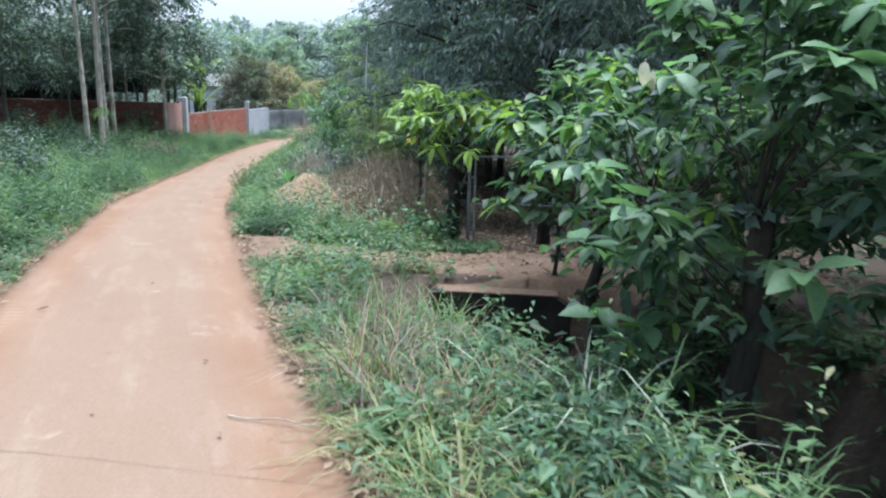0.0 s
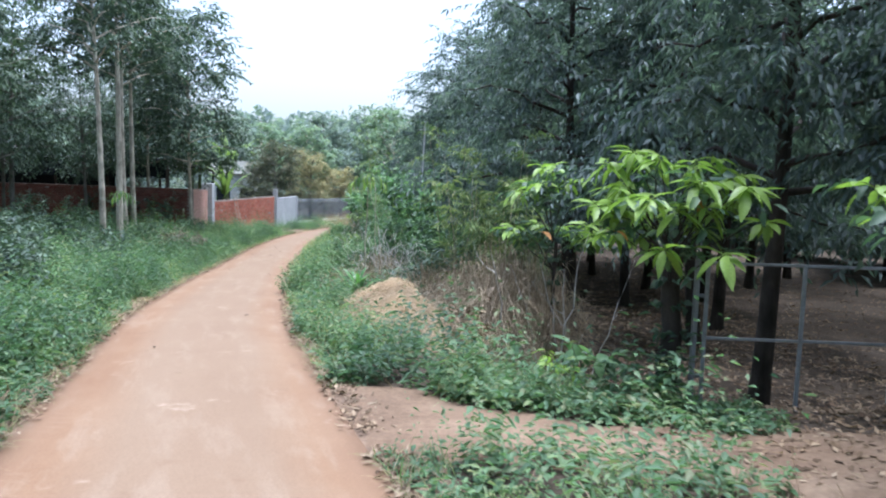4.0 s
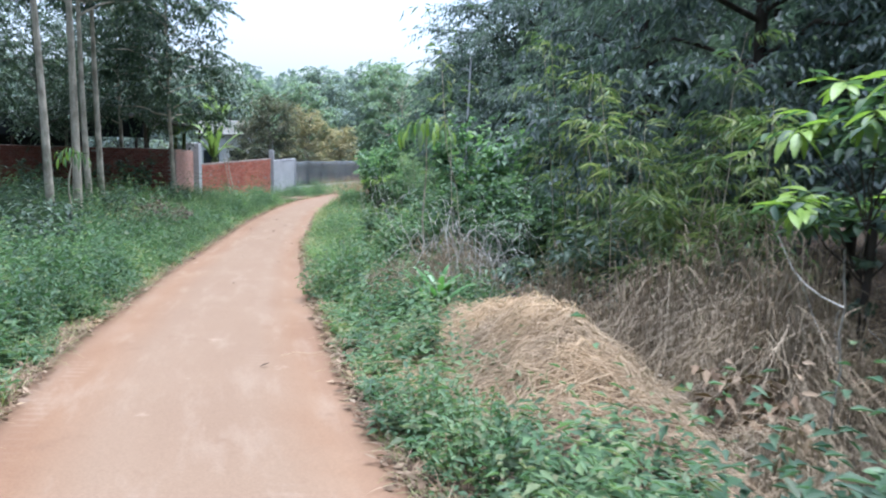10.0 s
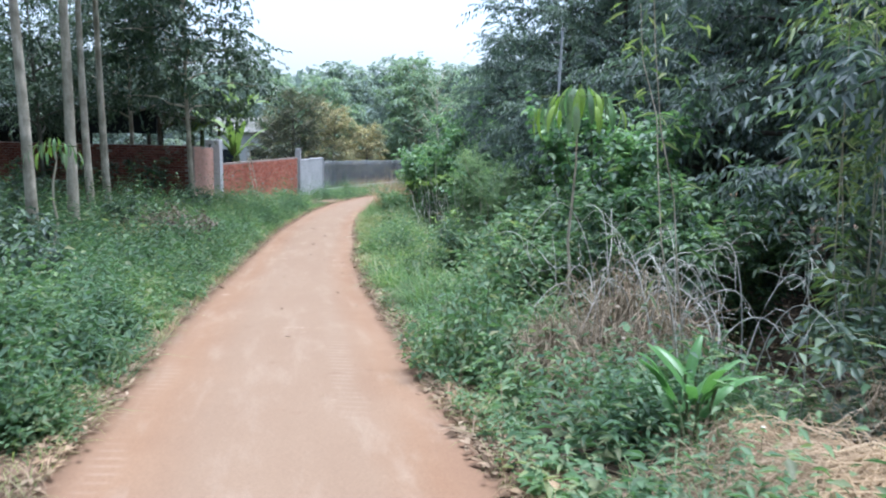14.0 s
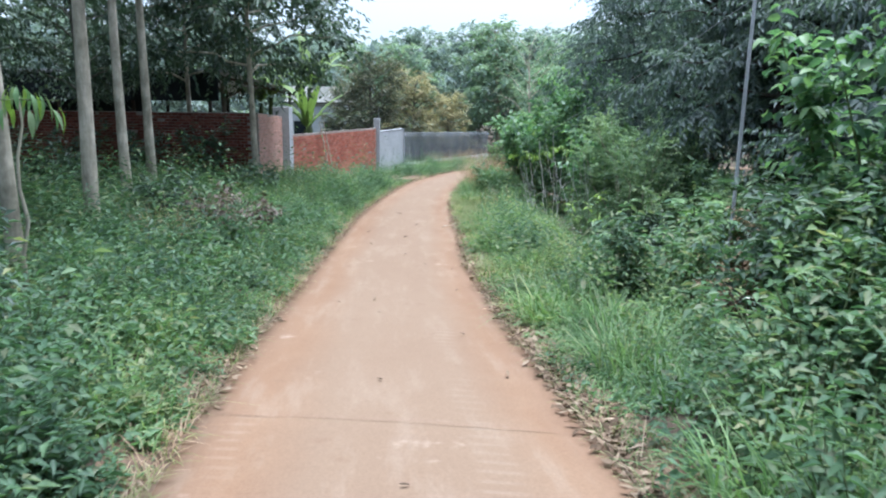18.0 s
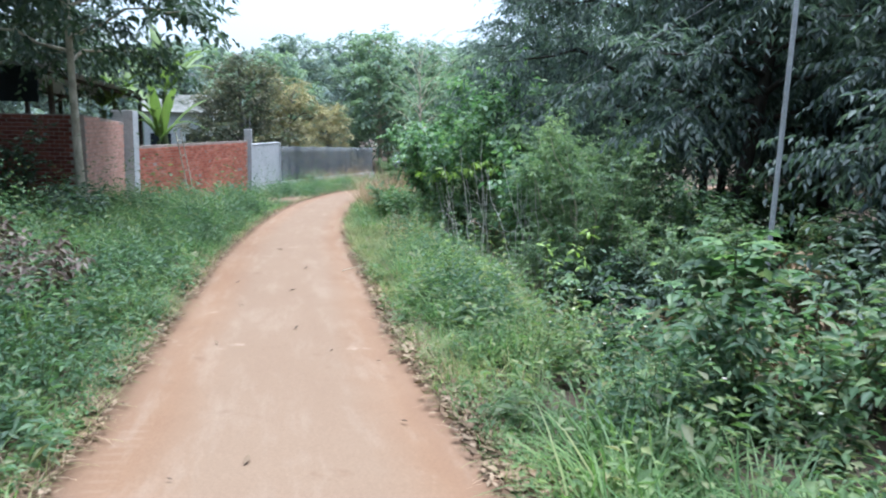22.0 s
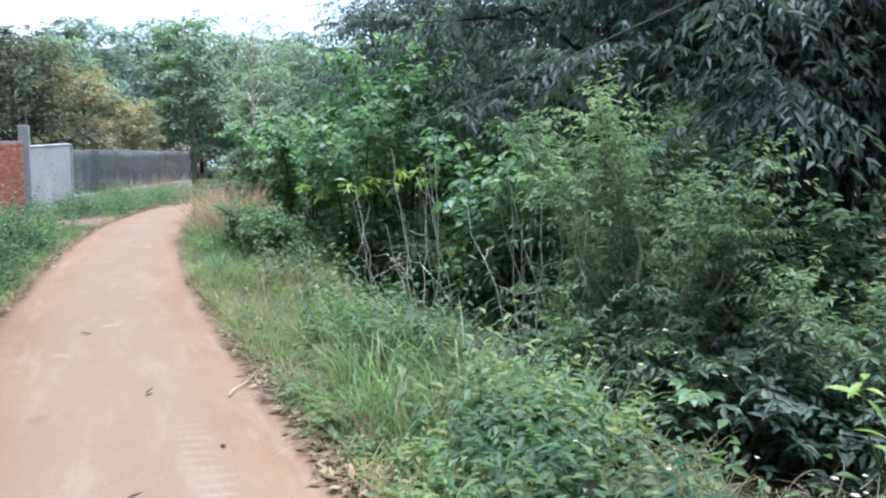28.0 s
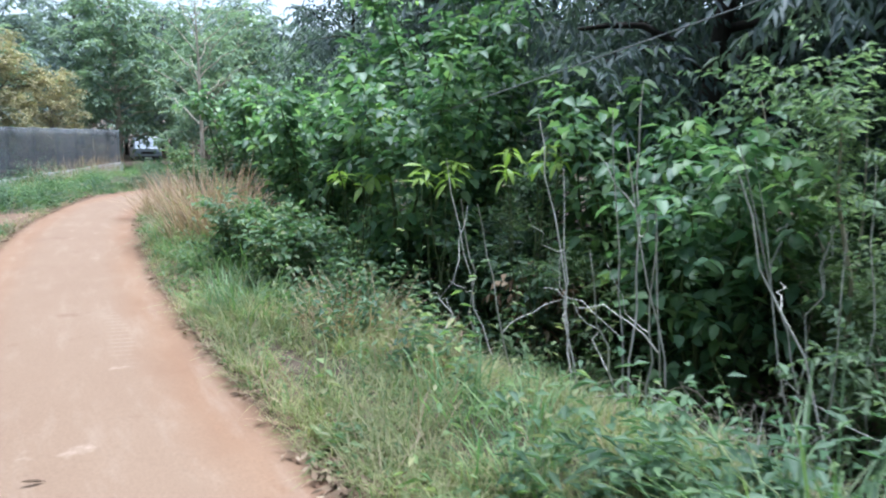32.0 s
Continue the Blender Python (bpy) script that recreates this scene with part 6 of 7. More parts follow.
WEEDS = "tangle of green wayside weeds"
GRASS = "rough green grass on the verge"
for q, (side, y0, y1) in enumerate([(s, y, y + 8) for s in "lr" for y in range(-1, 55, 8)]):
    g = np.random.default_rng(700 + q)
    wide = 2.4 if side == "l" else 2.1
    far = 1 if y0 < 30 else .6 if y0 < 46 else .4
    x, y, s, f, q_, d = gathered(side, y0, y1, .0, wide, 130 * far, g, 10, .1)
    keep = (s > .02 + .1 * g.uniform(0, 1, len(s)) ** 2) & clear_of_bed(x, y) & clear_of_way(x, y) & clear_of_ramp(x, y) & ~((x > -.75) & (y > 5.2) & (y < 8)) & ~((x > -2.35 + .2 * np.sin(3 * y)) & (y > 11.2 - .5 * step(-.4, .4, x)) & (y < 14.5)) & ~((side == "r") & (y < 6) & (g.uniform(0, 1, len(x)) < .6)) & (rough(x * 1.3, y * 1.3) > -1.15) & off_heap(x, y) & ~((side == "l") & (g.uniform(0, 1, len(x)) < .6 * step(21, 26, y) * (1 - step(43, 45, y)))) & ~((side == "r") & (s < 1.0) & (g.uniform(0, 1, len(x)) < .5 * step(19, 21, y))) & ~((side == "r") & (y > 32) & (y < 37) & (s < 1.8) & (g.uniform(0, 1, len(x)) < .75))
    x, y, s, f, q_, d = x[keep], y[keep], s[keep], f[keep], q_[keep], d[keep]
    tall_ = .14 + (.4 if side == "l" else .34) * step(.03, .7, s) + .17 * rough(x * .8 + 3, y * .8) * step(.0, .6, s) + .09 * rough(x * 2.2, y * 2.2)
    pieces = [leafy_weeds(grounded(x, y), np.maximum(tall_, .08) * f * (1 + (.75 if side == "l" else 0) * step(22, 30, y) * (1 - step(41, 44, y))), 8, .092, .04, g, d, q_)]
    x, y, s, f, q_, d = gathered(side, y0, y1, wide, wide + (6.0 if side == "l" else 2.2), 58 * far, g, 9, .17)
    keep = clear_of_way(x, y) & (x > -24) & clear_of_bed(x, y) & off_heap(x, y) & clear_of_ramp(x, y)
    if side == "r":
        keep &= ~((x > -3.0) & (y > 12.6) & (y < 17.5)) & ~((x > .1) & (y > 7) & (y < 13)) & ~((x > -2.35) & (y > 11) & (y < 14.5))
    x, y, f, q_, d = x[keep], y[keep], f[keep], q_[keep], d[keep]
    pieces.append(leafy_weeds(grounded(x, y), np.maximum(.44 + .12 * rough(x, y), .15) * f * (1 + .6 * step(22, 30, y) * (1 - step(41, 44, y))), 9, .12, .052, g, d, q_))
    # mounds of taller weeds
    m = int(8 * ((5.5 if side == "l" else 2.0)) * 1.5 * far)
    cs = g.uniform(.45, 6.0, m) if side == "l" else g.uniform(.8, 2.8, m)
    cy = g.uniform(y0, y1, m)
    cx = x_left(cy) - cs if side == "l" else x_right(cy) + cs
    each = 28
    rr, aa = .42 * np.sqrt(g.uniform(0, 1, m * each)), g.uniform(0, 6.28, m * each)
    ch = g.uniform(.4, .9, m) * (1 if side == "l" else 1.1)
    i = np.repeat(np.arange(m), each)
    x, y = cx[i] + rr * np.cos(aa), cy[i] + rr * np.sin(aa)
    keep = clear_of_way(x, y) & clear_of_ramp(x, y) & ~((side == "r") & (x > -3.6) & (y > 12.6) & (y < 18)) & ~((y > 5.5) & (y < 12.5) & (x > -1.2)) & (x > -24) & clear_of_bed(x, y) & off_heap(x, y)
    x, y, hh = x[keep], y[keep], (ch[i] * (1 - .55 * (rr / .42) ** 2))[keep]
    V, F = leafy_weeds(grounded(x, y), hh, 9, .115, .05, g)
    tagged(part("weed_mounds", mesh_of("weed_mounds", V, F, M_WEED_DARK), None), "mounds of taller dark green weeds", "weeds", kind="stuff")
    # low plants right at the lane's edge
    x, y, s, f, q_, d = gathered(side, y0, y1, .06, .4, 150 * far, g, 6, .06)
    keep = clear_of_way(x, y) & clear_of_ramp(x, y) & (s > .04)
    pieces.append(leafy_weeds(grounded(x, y)[keep], np.full(keep.sum(), .13) * f[keep], 5, .055, .026, g, d[keep], q_[keep]))
    part_ = part("weeds", mesh_of("weeds", *merge(pieces), M_MEADOW if side == "r" and y0 > 22 else M_WEED), None)
    tagged(part_, WEEDS, "weeds", kind="stuff")
    lush = (side == "l" and y0 > 30) or (side == "r" and 26 < y0 < 46)
    x, y, s = strip(side, y0, y1, .02, wide + (2.0 if lush else .6), 300 * far, g)
    thick = rough(x * .7 + 5, y * .7) + (.5 if lush else -.25)
    keep = (thick > .15) & clear_of_way(x, y) & clear_of_ramp(x, y)
    x, y, s = x[keep], y[keep], s[keep]
    n = len(x)
    D = np.array([0, 0, 1.0]) + g.normal(0, .42, (n, 3)) * [1, 1, .2]
    V, F = blades(grounded(x, y), D, g.uniform(.16, .48, n) * (.6 + .4 * step(.1, .9, s)) * (1 + (1.3 if side == "l" and lush else .15) * step(.3, 1.3, s) * (1 - step(42, 45, y))), g.uniform(.006, .012, n), g.uniform(.2, .8, n))
    tagged(part("grass", mesh_of("grass", V, F, M_GRASS), None), GRASS, "grass", kind="stuff")


# sparser growth further off and behind
g = np.random.default_rng(660)
for x0, x1, y0, y1, dens, h, L in ((-34, -12, -8, 62, 11, .5, .24), (-12, -2, -14, -1, 22, .4, .14), (1, 16, -14, 2.5, 8, .4, .16), (3.5, 22, 2.5, 12, 5, .3, .18), (-8, 24, 52, 70, 8, .5, .22)):
    n = int((x1 - x0) * (y1 - y0) * dens)
    x, y = g.uniform(x0, x1, n), g.uniform(y0, y1, n)
    keep = ((x < x_left(y) - 7.5) | (x > x_right(y) + 1.2) | ((y < -1) & ((x < x_left(y) - .2) | (x > x_right(y) + .2)))) & ~((x > -30) & (x < -13.2) & (y > 36) & (y < 46)) & ~((x > -12.6) & (x < -8) & (y > 48)) & (rough(x * .5, y * .5) > -.6)
    V, F = leafy_weeds(grounded(x, y)[keep], np.full(keep.sum(), h), 6, L, L * .4, g)
    tagged(part("weeds", mesh_of("weeds", V, F, M_WEED_DARK), None), WEEDS, "weeds", kind="stuff")


# leafy clumps that bulge out of the verges
def weed_clump(seed, r, h, n_stem, k, L, W, leaf, label):
    """A domed clump of upright leafy stems at the origin."""
    g = np.random.default_rng(seed)
    t = thing("weed_clump", pose(0, 0, 0), label, "weeds", "weed clumps")
    pieces, leaves = [], []
    for q in range(n_stem):
        a, rr = 2.4 * q + g.uniform(-.4, .4), r * math.sqrt((q + .5) / n_stem)
        b = np.array([rr * .55 * math.cos(a), rr * .55 * math.sin(a), -.05])
        hh = h * (1.05 - .62 * (rr / r) ** 2) * g.uniform(.75, 1.15)
        e = np.array([rr * 1.15 * math.cos(a), rr * 1.15 * math.sin(a), hh])
        P = bend(b, e, -.03, .02, 5, g)
        pieces.append(tube(P, np.linspace(.006, .002, 5), 3))
        u = np.linspace(.25, 1, k)
        f = u * 4
        i = np.minimum(f.astype(int), 3)
        C = P[i] + (P[i + 1] - P[i]) * (f - i)[:, None]
        az = np.arange(k) * 2.4 + g.uniform(0, 6.28)
        el = g.uniform(-.45, .45, k)
        D = np.stack([np.cos(az) * np.cos(el), np.sin(az) * np.cos(el), np.sin(el)], 1)
        LL = L * g.uniform(.6, 1.2, k) * (1.15 - .4 * u)
        leaves.append(leaf_faces(C, D, np.array([0, 0, 1.0]) + g.normal(0, .3, (k, 3)), LL, LL * W / L, .16, .3))
    part("stem_mass", mesh_of("stem_mass", *merge(pieces), M_GREENSTEM), M_GREENSTEM, t)["kind"] = "stuff"
    part("foliage", mesh_of("foliage", *merge(leaves), leaf), leaf, t)
    return t


def scattered(proto, spots):
    for q, (x, y, s, a) in enumerate(spots):
        m = pose(x, y, on_ground(x, y), 0, 0, a)
        if q:
            c = copy_thing(proto, m)
        else:
            c, proto.matrix_basis = proto, m
        c.scale = (s, s, s * (.85 + .3 * math.sin(7 * a) ** 2))


CLUMPS = [weed_clump(1201, .5, .62, 34, 11, .11, .052, M_WEED, "bulging clump of green leafy weeds on the verge"),
          weed_clump(1202, .55, .75, 30, 12, .13, .045, M_WEED_DARK, "tall clump of dark green weeds on the verge"),
          weed_clump(1203, .42, .5, 30, 12, .07, .036, M_MEADOW, "low clump of fine yellow-green weeds on the verge"),
          weed_clump(1204, .6, .8, 28, 12, .15, .06, M_DEEP, "tall clump of broad-leaved weeds on the verge")]
spots = [[], [], [], []]
g = np.random.default_rng(1210)
for q in range(120):
    y = 6.5 + 36 * (q + g.uniform(0, 1)) / 120
    off = abs(g.normal(.9, .9)) + .32
    spots[q % 4].append((float(x_left(y)) - off, y, g.uniform(.55, 1.0) * (.7 + .3 * min(1, off)), g.uniform(0, 360)))
for q in range(44):
    y = 18.6 + 24 * (q + g.uniform(0, 1)) / 44
    off = abs(g.normal(.75, .5)) + .38
    if not 29.3 < y < 38 and off_heap(float(x_right(y)) + off, y):
        spots[(0, 2)[q % 2]].append((float(x_right(y)) + off, y, g.uniform(.5, .95) * (.7 + .3 * min(1, off)), g.uniform(0, 360)))
# the roadside bush by the dead vines, and low growth on the near verge
spots[0] += [(-4.75, 19.75, 1.05, 20), (-4.75, 20.5, 1.0, 140), (-4.6, 21.4, 1.1, 250), (-5.0, 19.35, .85, 200), (-3.55, 14.0, .6, 10), (-3.3, 13.2, .62, 90)]
spots[2] += [(-1.5, 7.9, .5, 0), (-.9, 8.2, .5, 60), (-1.7, 11.2, .6, 120), (-.9, 10.6, .6, 200), (-.2, 10.1, .5, 300), (-2.5, 12.1, .7, 30), (-3.0, 12.7, .7, 210)]
for proto, some_spots in zip(CLUMPS, spots):
    scattered(proto, some_spots)

# low weeds between the dirt way and the gate
g = np.random.default_rng(1220)
x = g.uniform(-1.9, .75, 620)
y = way_at(x) + way_half(x) + g.uniform(.0, 1.0, 620) ** 1.3 * 1.1
keep = y < 11.2
V, F = leafy_weeds(grounded(x, y)[keep], g.uniform(.1, .3, keep.sum()) * (1 - .45 * step(-1.1, -.4, x[keep])), 9, .085, .045, g)
tagged(part("weeds", mesh_of("weeds", V, F, M_WEED), None), "low green weeds beside the dirt way", "weeds", kind="stuff")


# small white flower heads among the weeds
g = np.random.default_rng(690)
y = np.concatenate([g.uniform(24.5, 30.5, 60), g.uniform(14, 24, 20)])
x = x_right(y) + g.uniform(.7, 3.2, len(y))
n = len(y) * 5
i = np.repeat(np.arange(len(y)), 5)
a = np.tile(np.arange(5) * 1.257, len(y))
P = np.stack([x, y, height(x, y) + g.uniform(.35, .75, len(y))], 1)[i]
V, F = leaf_faces(P, np.stack([np.cos(a), np.sin(a), np.full(n, .15)], 1), np.tile([[0, 0, 1.0]], (n, 1)), np.full(n, .016), np.full(n, .012), .05, .1)
stalks = [tube(bend((*p[:2], p[2] - .3), p, 0, .01, 3, g), .0015, 3) for p in P[::5]]
heads = thing("white_flowers", pose(0, 0, 0), "tiny white flower heads scattered among the weeds", "flowers", kind="stuff")
part("petals", mesh_of("petals", V, F, M_WITHERED), M_WITHERED, heads)["kind"] = "stuff"
part("stalk_mass", mesh_of("stalk_mass", *merge(stalks), M_GREENSTEM), M_GREENSTEM, heads)["kind"] = "stuff"


# ---- grass tufts that stand out ----
def one_blade(mat, lean, droop):
    V, F = blades(np.zeros((1, 3)), np.array([[lean, 0, 1.0]]), [1.0], [.02], droop)
    return mesh_of("blade", V, F, mat)


BLADES = {mat.name: [one_blade(mat, a, b) for a, b in ((.35, 1.0), (.5, 1.4), (.65, 1.6), (.3, .7))] for mat in (M_GRASS, M_LUSH, M_REED, M_YELLOWGRASS)}


def tuft(name, x, y, n, L, W, r, seed, mat, label, droop=(.3, .9), group="grass tufts", singles=0):
    g = np.random.default_rng(seed)
    a, rr = g.uniform(0, 6.28, n), r * np.sqrt(g.uniform(0, 1, n))
    P = np.stack([rr * np.cos(a), rr * np.sin(a), np.zeros(n) - .02], 1)
    D = np.stack([np.cos(a) * .35, np.sin(a) * .35, np.ones(n)], 1) + g.normal(0, .28, (n, 3))
    V, F = blades(P, D, L * g.uniform(.45, 1.1, n), W * g.uniform(.6, 1.2, n), g.uniform(*droop, n))
    t = thing(name, pose(x, y, on_ground(x, y)), label, "grass", group)
    part("blade_mass", mesh_of("blade_mass", V, F, mat), mat, t)["kind"] = "stuff"
    for k in range(singles):
        a, q = g.uniform(0, 360), r * math.sqrt(g.uniform(0, 1))
        size = L * g.uniform(.6, 1.15)
        part("blade", BLADES[mat.name][k % 4], mat, t, m=pose(q * math.cos(radians(a)), q * math.sin(radians(a)), -.02, 0, 0, a + g.uniform(-40, 40)) @ Matrix.Diagonal((size, W / .02, size, 1)))


REED = "tuft of long arching grass with pale midribs"
for q, (x, y, n, L, r, mat) in enumerate(((.1, 3.9, 60, .9, .28, M_GRASS), (-.3, 5.0, 60, .75, .3, M_YELLOWGRASS), (.85, 3.4, 40, 1.0, .25, M_GRASS), (1.5, 3.2, 26, 1.2, .2, M_GRASS), (-.85, 5.7, 40, .5, .2, M_GRASS), (-.2, 3.5, 60, .55, .25, M_YELLOWGRASS), (-.35, 4.3, 60, .55, .25, M_GRASS), (.1, 2.9, 50, .55, .25, M_GRASS), (.35, 2.7, 50, .6, .3, M_YELLOWGRASS), (.9, 2.6, 40, .6, .3, M_GRASS), (-.4, 4.9, 50, .5, .2, M_YELLOWGRASS),
                                          (1.1, 3.1, 7, 1.0, .12, M_REED), (.5, 3.2, 30, .7, .25, M_GRASS), (.8, 3.7, 7, 1.0, .12, M_REED), (.05, 3.1, 30, .6, .25, M_YELLOWGRASS), (.4, 4.4, 8, .8, .1, M_REED), (1.3, 2.7, 60, .9, .3, M_GRASS), (1.75, 2.9, 60, .9, .3, M_GRASS))):
    tuft("grass_tuft", x, y, n, L, .015 if mat is not M_REED else .02, r, 800 + q, mat, REED, (.8, 1.7), singles=16 if mat is not M_REED else 5)
for q, (x, y, n, L, r) in enumerate(((-6.75, 31.95, 150, .8, .34), (-6.3, 32.4, 90, .95, .28), (-6.75, 31.2, 120, .55, .3), (-7.55, 37.2, 200, .6, .4), (-7.45, 38.0, 160, .6, .35), (-5.3, 22.9, 130, .8, .3), (-5.85, 24.6, 110, .7, .3), (-5.6, 25.4, 90, .65, .3), (-7.9, 42, 120, .7, .4),
                                     (-5.7, 30.9, 70, .7, .25), (-6.3, 31.4, 26, 1.2, .15))):
    tuft("grass_tuft", x, y, n, L, .015, r, 820 + q, M_GRASS, "tuft of long bright green grass", (.3, 1.0), singles=40)
DRY = "clump of dry brown grass with seed heads"
for q, (x, y, n, L, r) in enumerate(((-7.55, 41.6, 380, 1.6, .42), (-7.3, 42.5, 360, 1.7, .5), (-7.1, 40.9, 300, 1.5, .4), (-7.9, 45.6, 260, 1.15, .45), (-7.7, 47.2, 260, 1.15, .5), (-7.3, 48.6, 240, 1.2, .5), (-7.2, 44.6, 200, 1.1, .5), (-11.2, 27.5, 240, .95, .5), (-10.7, 28.8, 200, .8, .5), (-3.6, 19.8, 70, .6, .35),
                                     (-6.9, 36.4, 200, .7, .4), (-6.6, 35.4, 120, .5, .35), (-6.75, 31.1, 120, .4, .3), (-7.2, 34.1, 60, .3, .3), (-9.9, 61.2, 200, 1.2, .7), (-10.7, 55.6, 240, 1.2, .7), (-11.2, 53.0, 120, .7, .6), (-10.3, 58.3, 240, 1.2, .7), (-9.5, 63.5, 200, 1.2, .7), (-3.9, 16.0, 80, .35, .3), (-.42, 4.5, 60, .8, .22), (-.05, 3.8, 50, .7, .22), (.3, 4.1, 45, .75, .2))):
    tuft("dry_grass", x, y, n, L, .009 if y < 40 else .013, r, 840 + q, M_DRYGRASS, DRY, (.2, .7), "dry grass")


for q, (x, y, n, L, r) in enumerate(((-.45, 4.5, 26, .95, .16), (-.62, 5.2, 24, 1.0, .15), (-.2, 4.0, 20, .8, .18), (.3, 4.2, 18, .8, .16), (-.95, 6.0, 14, .8, .12), (.75, 3.5, 12, .8, .12))):
    tuft("dead_reeds", x, y, n, L, .014, r, 860 + q, M_DEADREED, "clump of dark brown dead reeds by the ditch", (.5, 1.5), "dead reeds")


g = np.random.default_rng(870)
y = np.concatenate([g.uniform(26.5, 43, 14000), g.uniform(31.5, 37.5, 16000)])
s = g.uniform(.08, 1.8, 30000)
keep = rough(s * 2.5, y * 1.4) > -.25
x, y, s = (x_right(y) + s)[keep], y[keep], s[keep]
n = len(x)
V, F = blades(grounded(x, y), np.array([0, 0, 1.0]) + g.normal(0, .55, (n, 3)) * [1, 1, .2], g.uniform(.18, .42, n), g.uniform(.004, .008, n), g.uniform(.4, 1.1, n))
tagged(part("fine_grass", mesh_of("fine_grass", V, F, M_YELLOWGRASS), None), "fine yellowing grass on the verge", "grass", kind="stuff")


# long lush grass: on the bank below the walls, and along the verge of the hedge
g = np.random.default_rng(875)
for side, y0, y1, s1, n, low, high in (("l", 12, 26, 2.4, 9000, .25, .5), ("l", 22, 43.5, 2.9, 30000, .4, .85), ("r", 18.5, 31, 1.0, 11000, .25, .5)):
    y = g.uniform(y0, y1, n)
    s = g.uniform(.1, s1, n)
    x = x_right(y) + s if side == "r" else x_left(y) - s
    swell = .75 + .3 * rough(x * .9, y * .9)
    keep = (rough(x * 1.7 + 4, y * 1.7) > -.35) & (g.uniform(0, 1, n) < step(y0, y0 + 3, y) + .1) & clear_of_ramp(x, y)
    x, y, s, swell = x[keep], y[keep], s[keep], swell[keep]
    n = len(x)
    way = .5 * rough(x * .6, y * .6 + 9)
    D = np.stack([.3 * np.cos(3 * way), .3 * np.sin(3 * way), np.ones(n)], 1) + g.normal(0, .32, (n, 3)) * [1, 1, .2]
    V, F = blades(grounded(x, y), D, g.uniform(low, high, n) * swell * (.45 + .55 * step(.1, .8, s)), g.uniform(.007, .013, n), g.uniform(.4, 1.3, n))
    tagged(part("grass", mesh_of("grass", V, F, M_LUSH), None), "long lush grass bending over the lane's side", "grass", kind="stuff")


# dead stems and straw caught among the weeds
for side in "lr":
    x, y, s = strip(side, 1, 52, .05, 2.6, 18, g)
    keep = clear_of_way(x, y) & clear_of_ramp(x, y) & (rough(x * 1.5 + 8, y * 1.5) > -.3)
    x, y = x[keep], y[keep]
    n = len(x)
    V, F = blades(grounded(x, y), np.array([0, 0, 1.0]) + g.normal(0, .6, (n, 3)) * [1, 1, .2], g.uniform(.2, .55, n), g.uniform(.004, .008, n), g.uniform(.2, 1.3, n))
    tagged(part("dead_stems", mesh_of("dead_stems", V, F, M_DRYGRASS), None), "dead brown stems caught among the weeds", "dead grass", kind="stuff")


# longer grass standing out of the bank
for q in range(56):
    y = g.uniform(13, 41) if q < 30 else g.uniform(28, 43)
    x = float(x_left(y)) - g.uniform(.25, 3.6)
    tuft("grass_tuft", x, y, int(g.uniform(40, 90)), g.uniform(.5, .85), .013, g.uniform(.18, .34), 930 + q, M_GRASS, "tuft of long green grass on the bank", (.3, 1.1))


# short brown and yellow fringe along both edges of the lane
for side in "lr":
    y = g.uniform(0, 50, 14000)
    s = np.abs(g.normal(.04, .12, 14000))
    x = x_right(y) + s if side == "r" else x_left(y) - s
    keep = clear_of_way(x, y)
    x, y = x[keep], y[keep]
    n = len(x)
    V, F = blades(grounded(x, y), np.array([0, 0, .7]) + g.normal(0, .6, (n, 3)) * [1, 1, .2], g.uniform(.06, .27, n), g.uniform(.004, .008, n), g.uniform(.4, 1.2, n))
    cut = (len(F) // 10) * 5
    tagged(part("fringe_grass", mesh_of("fringe_grass", V, F[:cut], M_YELLOWGRASS), None), "short yellowing grass fringing the lane", "grass", kind="stuff")
    tagged(part("fringe_grass", mesh_of("fringe_grass", V, F[cut:], M_DRYGRASS), None), "short dead brown grass fringing the lane", "grass", kind="stuff")
for q in range(16):
    y = 50.8 + 12.5 * (q + g.uniform(0, 1)) / 16
    x = -11.4 + .21 * (y - 52.3) + g.uniform(.1, 1.1)
    tuft("grass_tuft", x, y, 110, g.uniform(.5, .8), .016, g.uniform(.3, .5), 1100 + q, M_LUSH, "tuft of long green grass before the net fence", (.3, 1.1))
for q in range(34):
    y = g.uniform(18.5, 31) if q < 24 else g.uniform(31, 44)
    x = float(x_right(y)) + g.uniform(.35, 1.5)
    tuft("grass_tuft", x, y, int(g.uniform(50, 110)), g.uniform(.45, .75), .014, g.uniform(.15, .28), 880 + q, M_LUSH, "tuft of long bright green grass", (.3, 1.0), singles=14)


# ---- leaf litter, stones and twigs ----
def litter(name, x, y, g, L, label, lift=.006, z=None):
    n = len(x)
    P = np.stack([x, y, (height(x, y) if z is None else z) + lift + g.uniform(0, .015, n)], 1)
    a = g.uniform(0, 6.28, n)
    D = np.stack([np.cos(a), np.sin(a), g.normal(0, .18, n)], 1)
    LL = L * g.uniform(.5, 1.3, n)
    V, F = leaf_faces(P, D, np.array([0, 0, 1.0]) + g.normal(0, .3, (n, 3)), LL, LL * g.uniform(.3, .5, n), .25, -.12)
    tagged(part(name, mesh_of(name, V, F, M_LITTER), None), label, "leaf litter", kind="stuff")


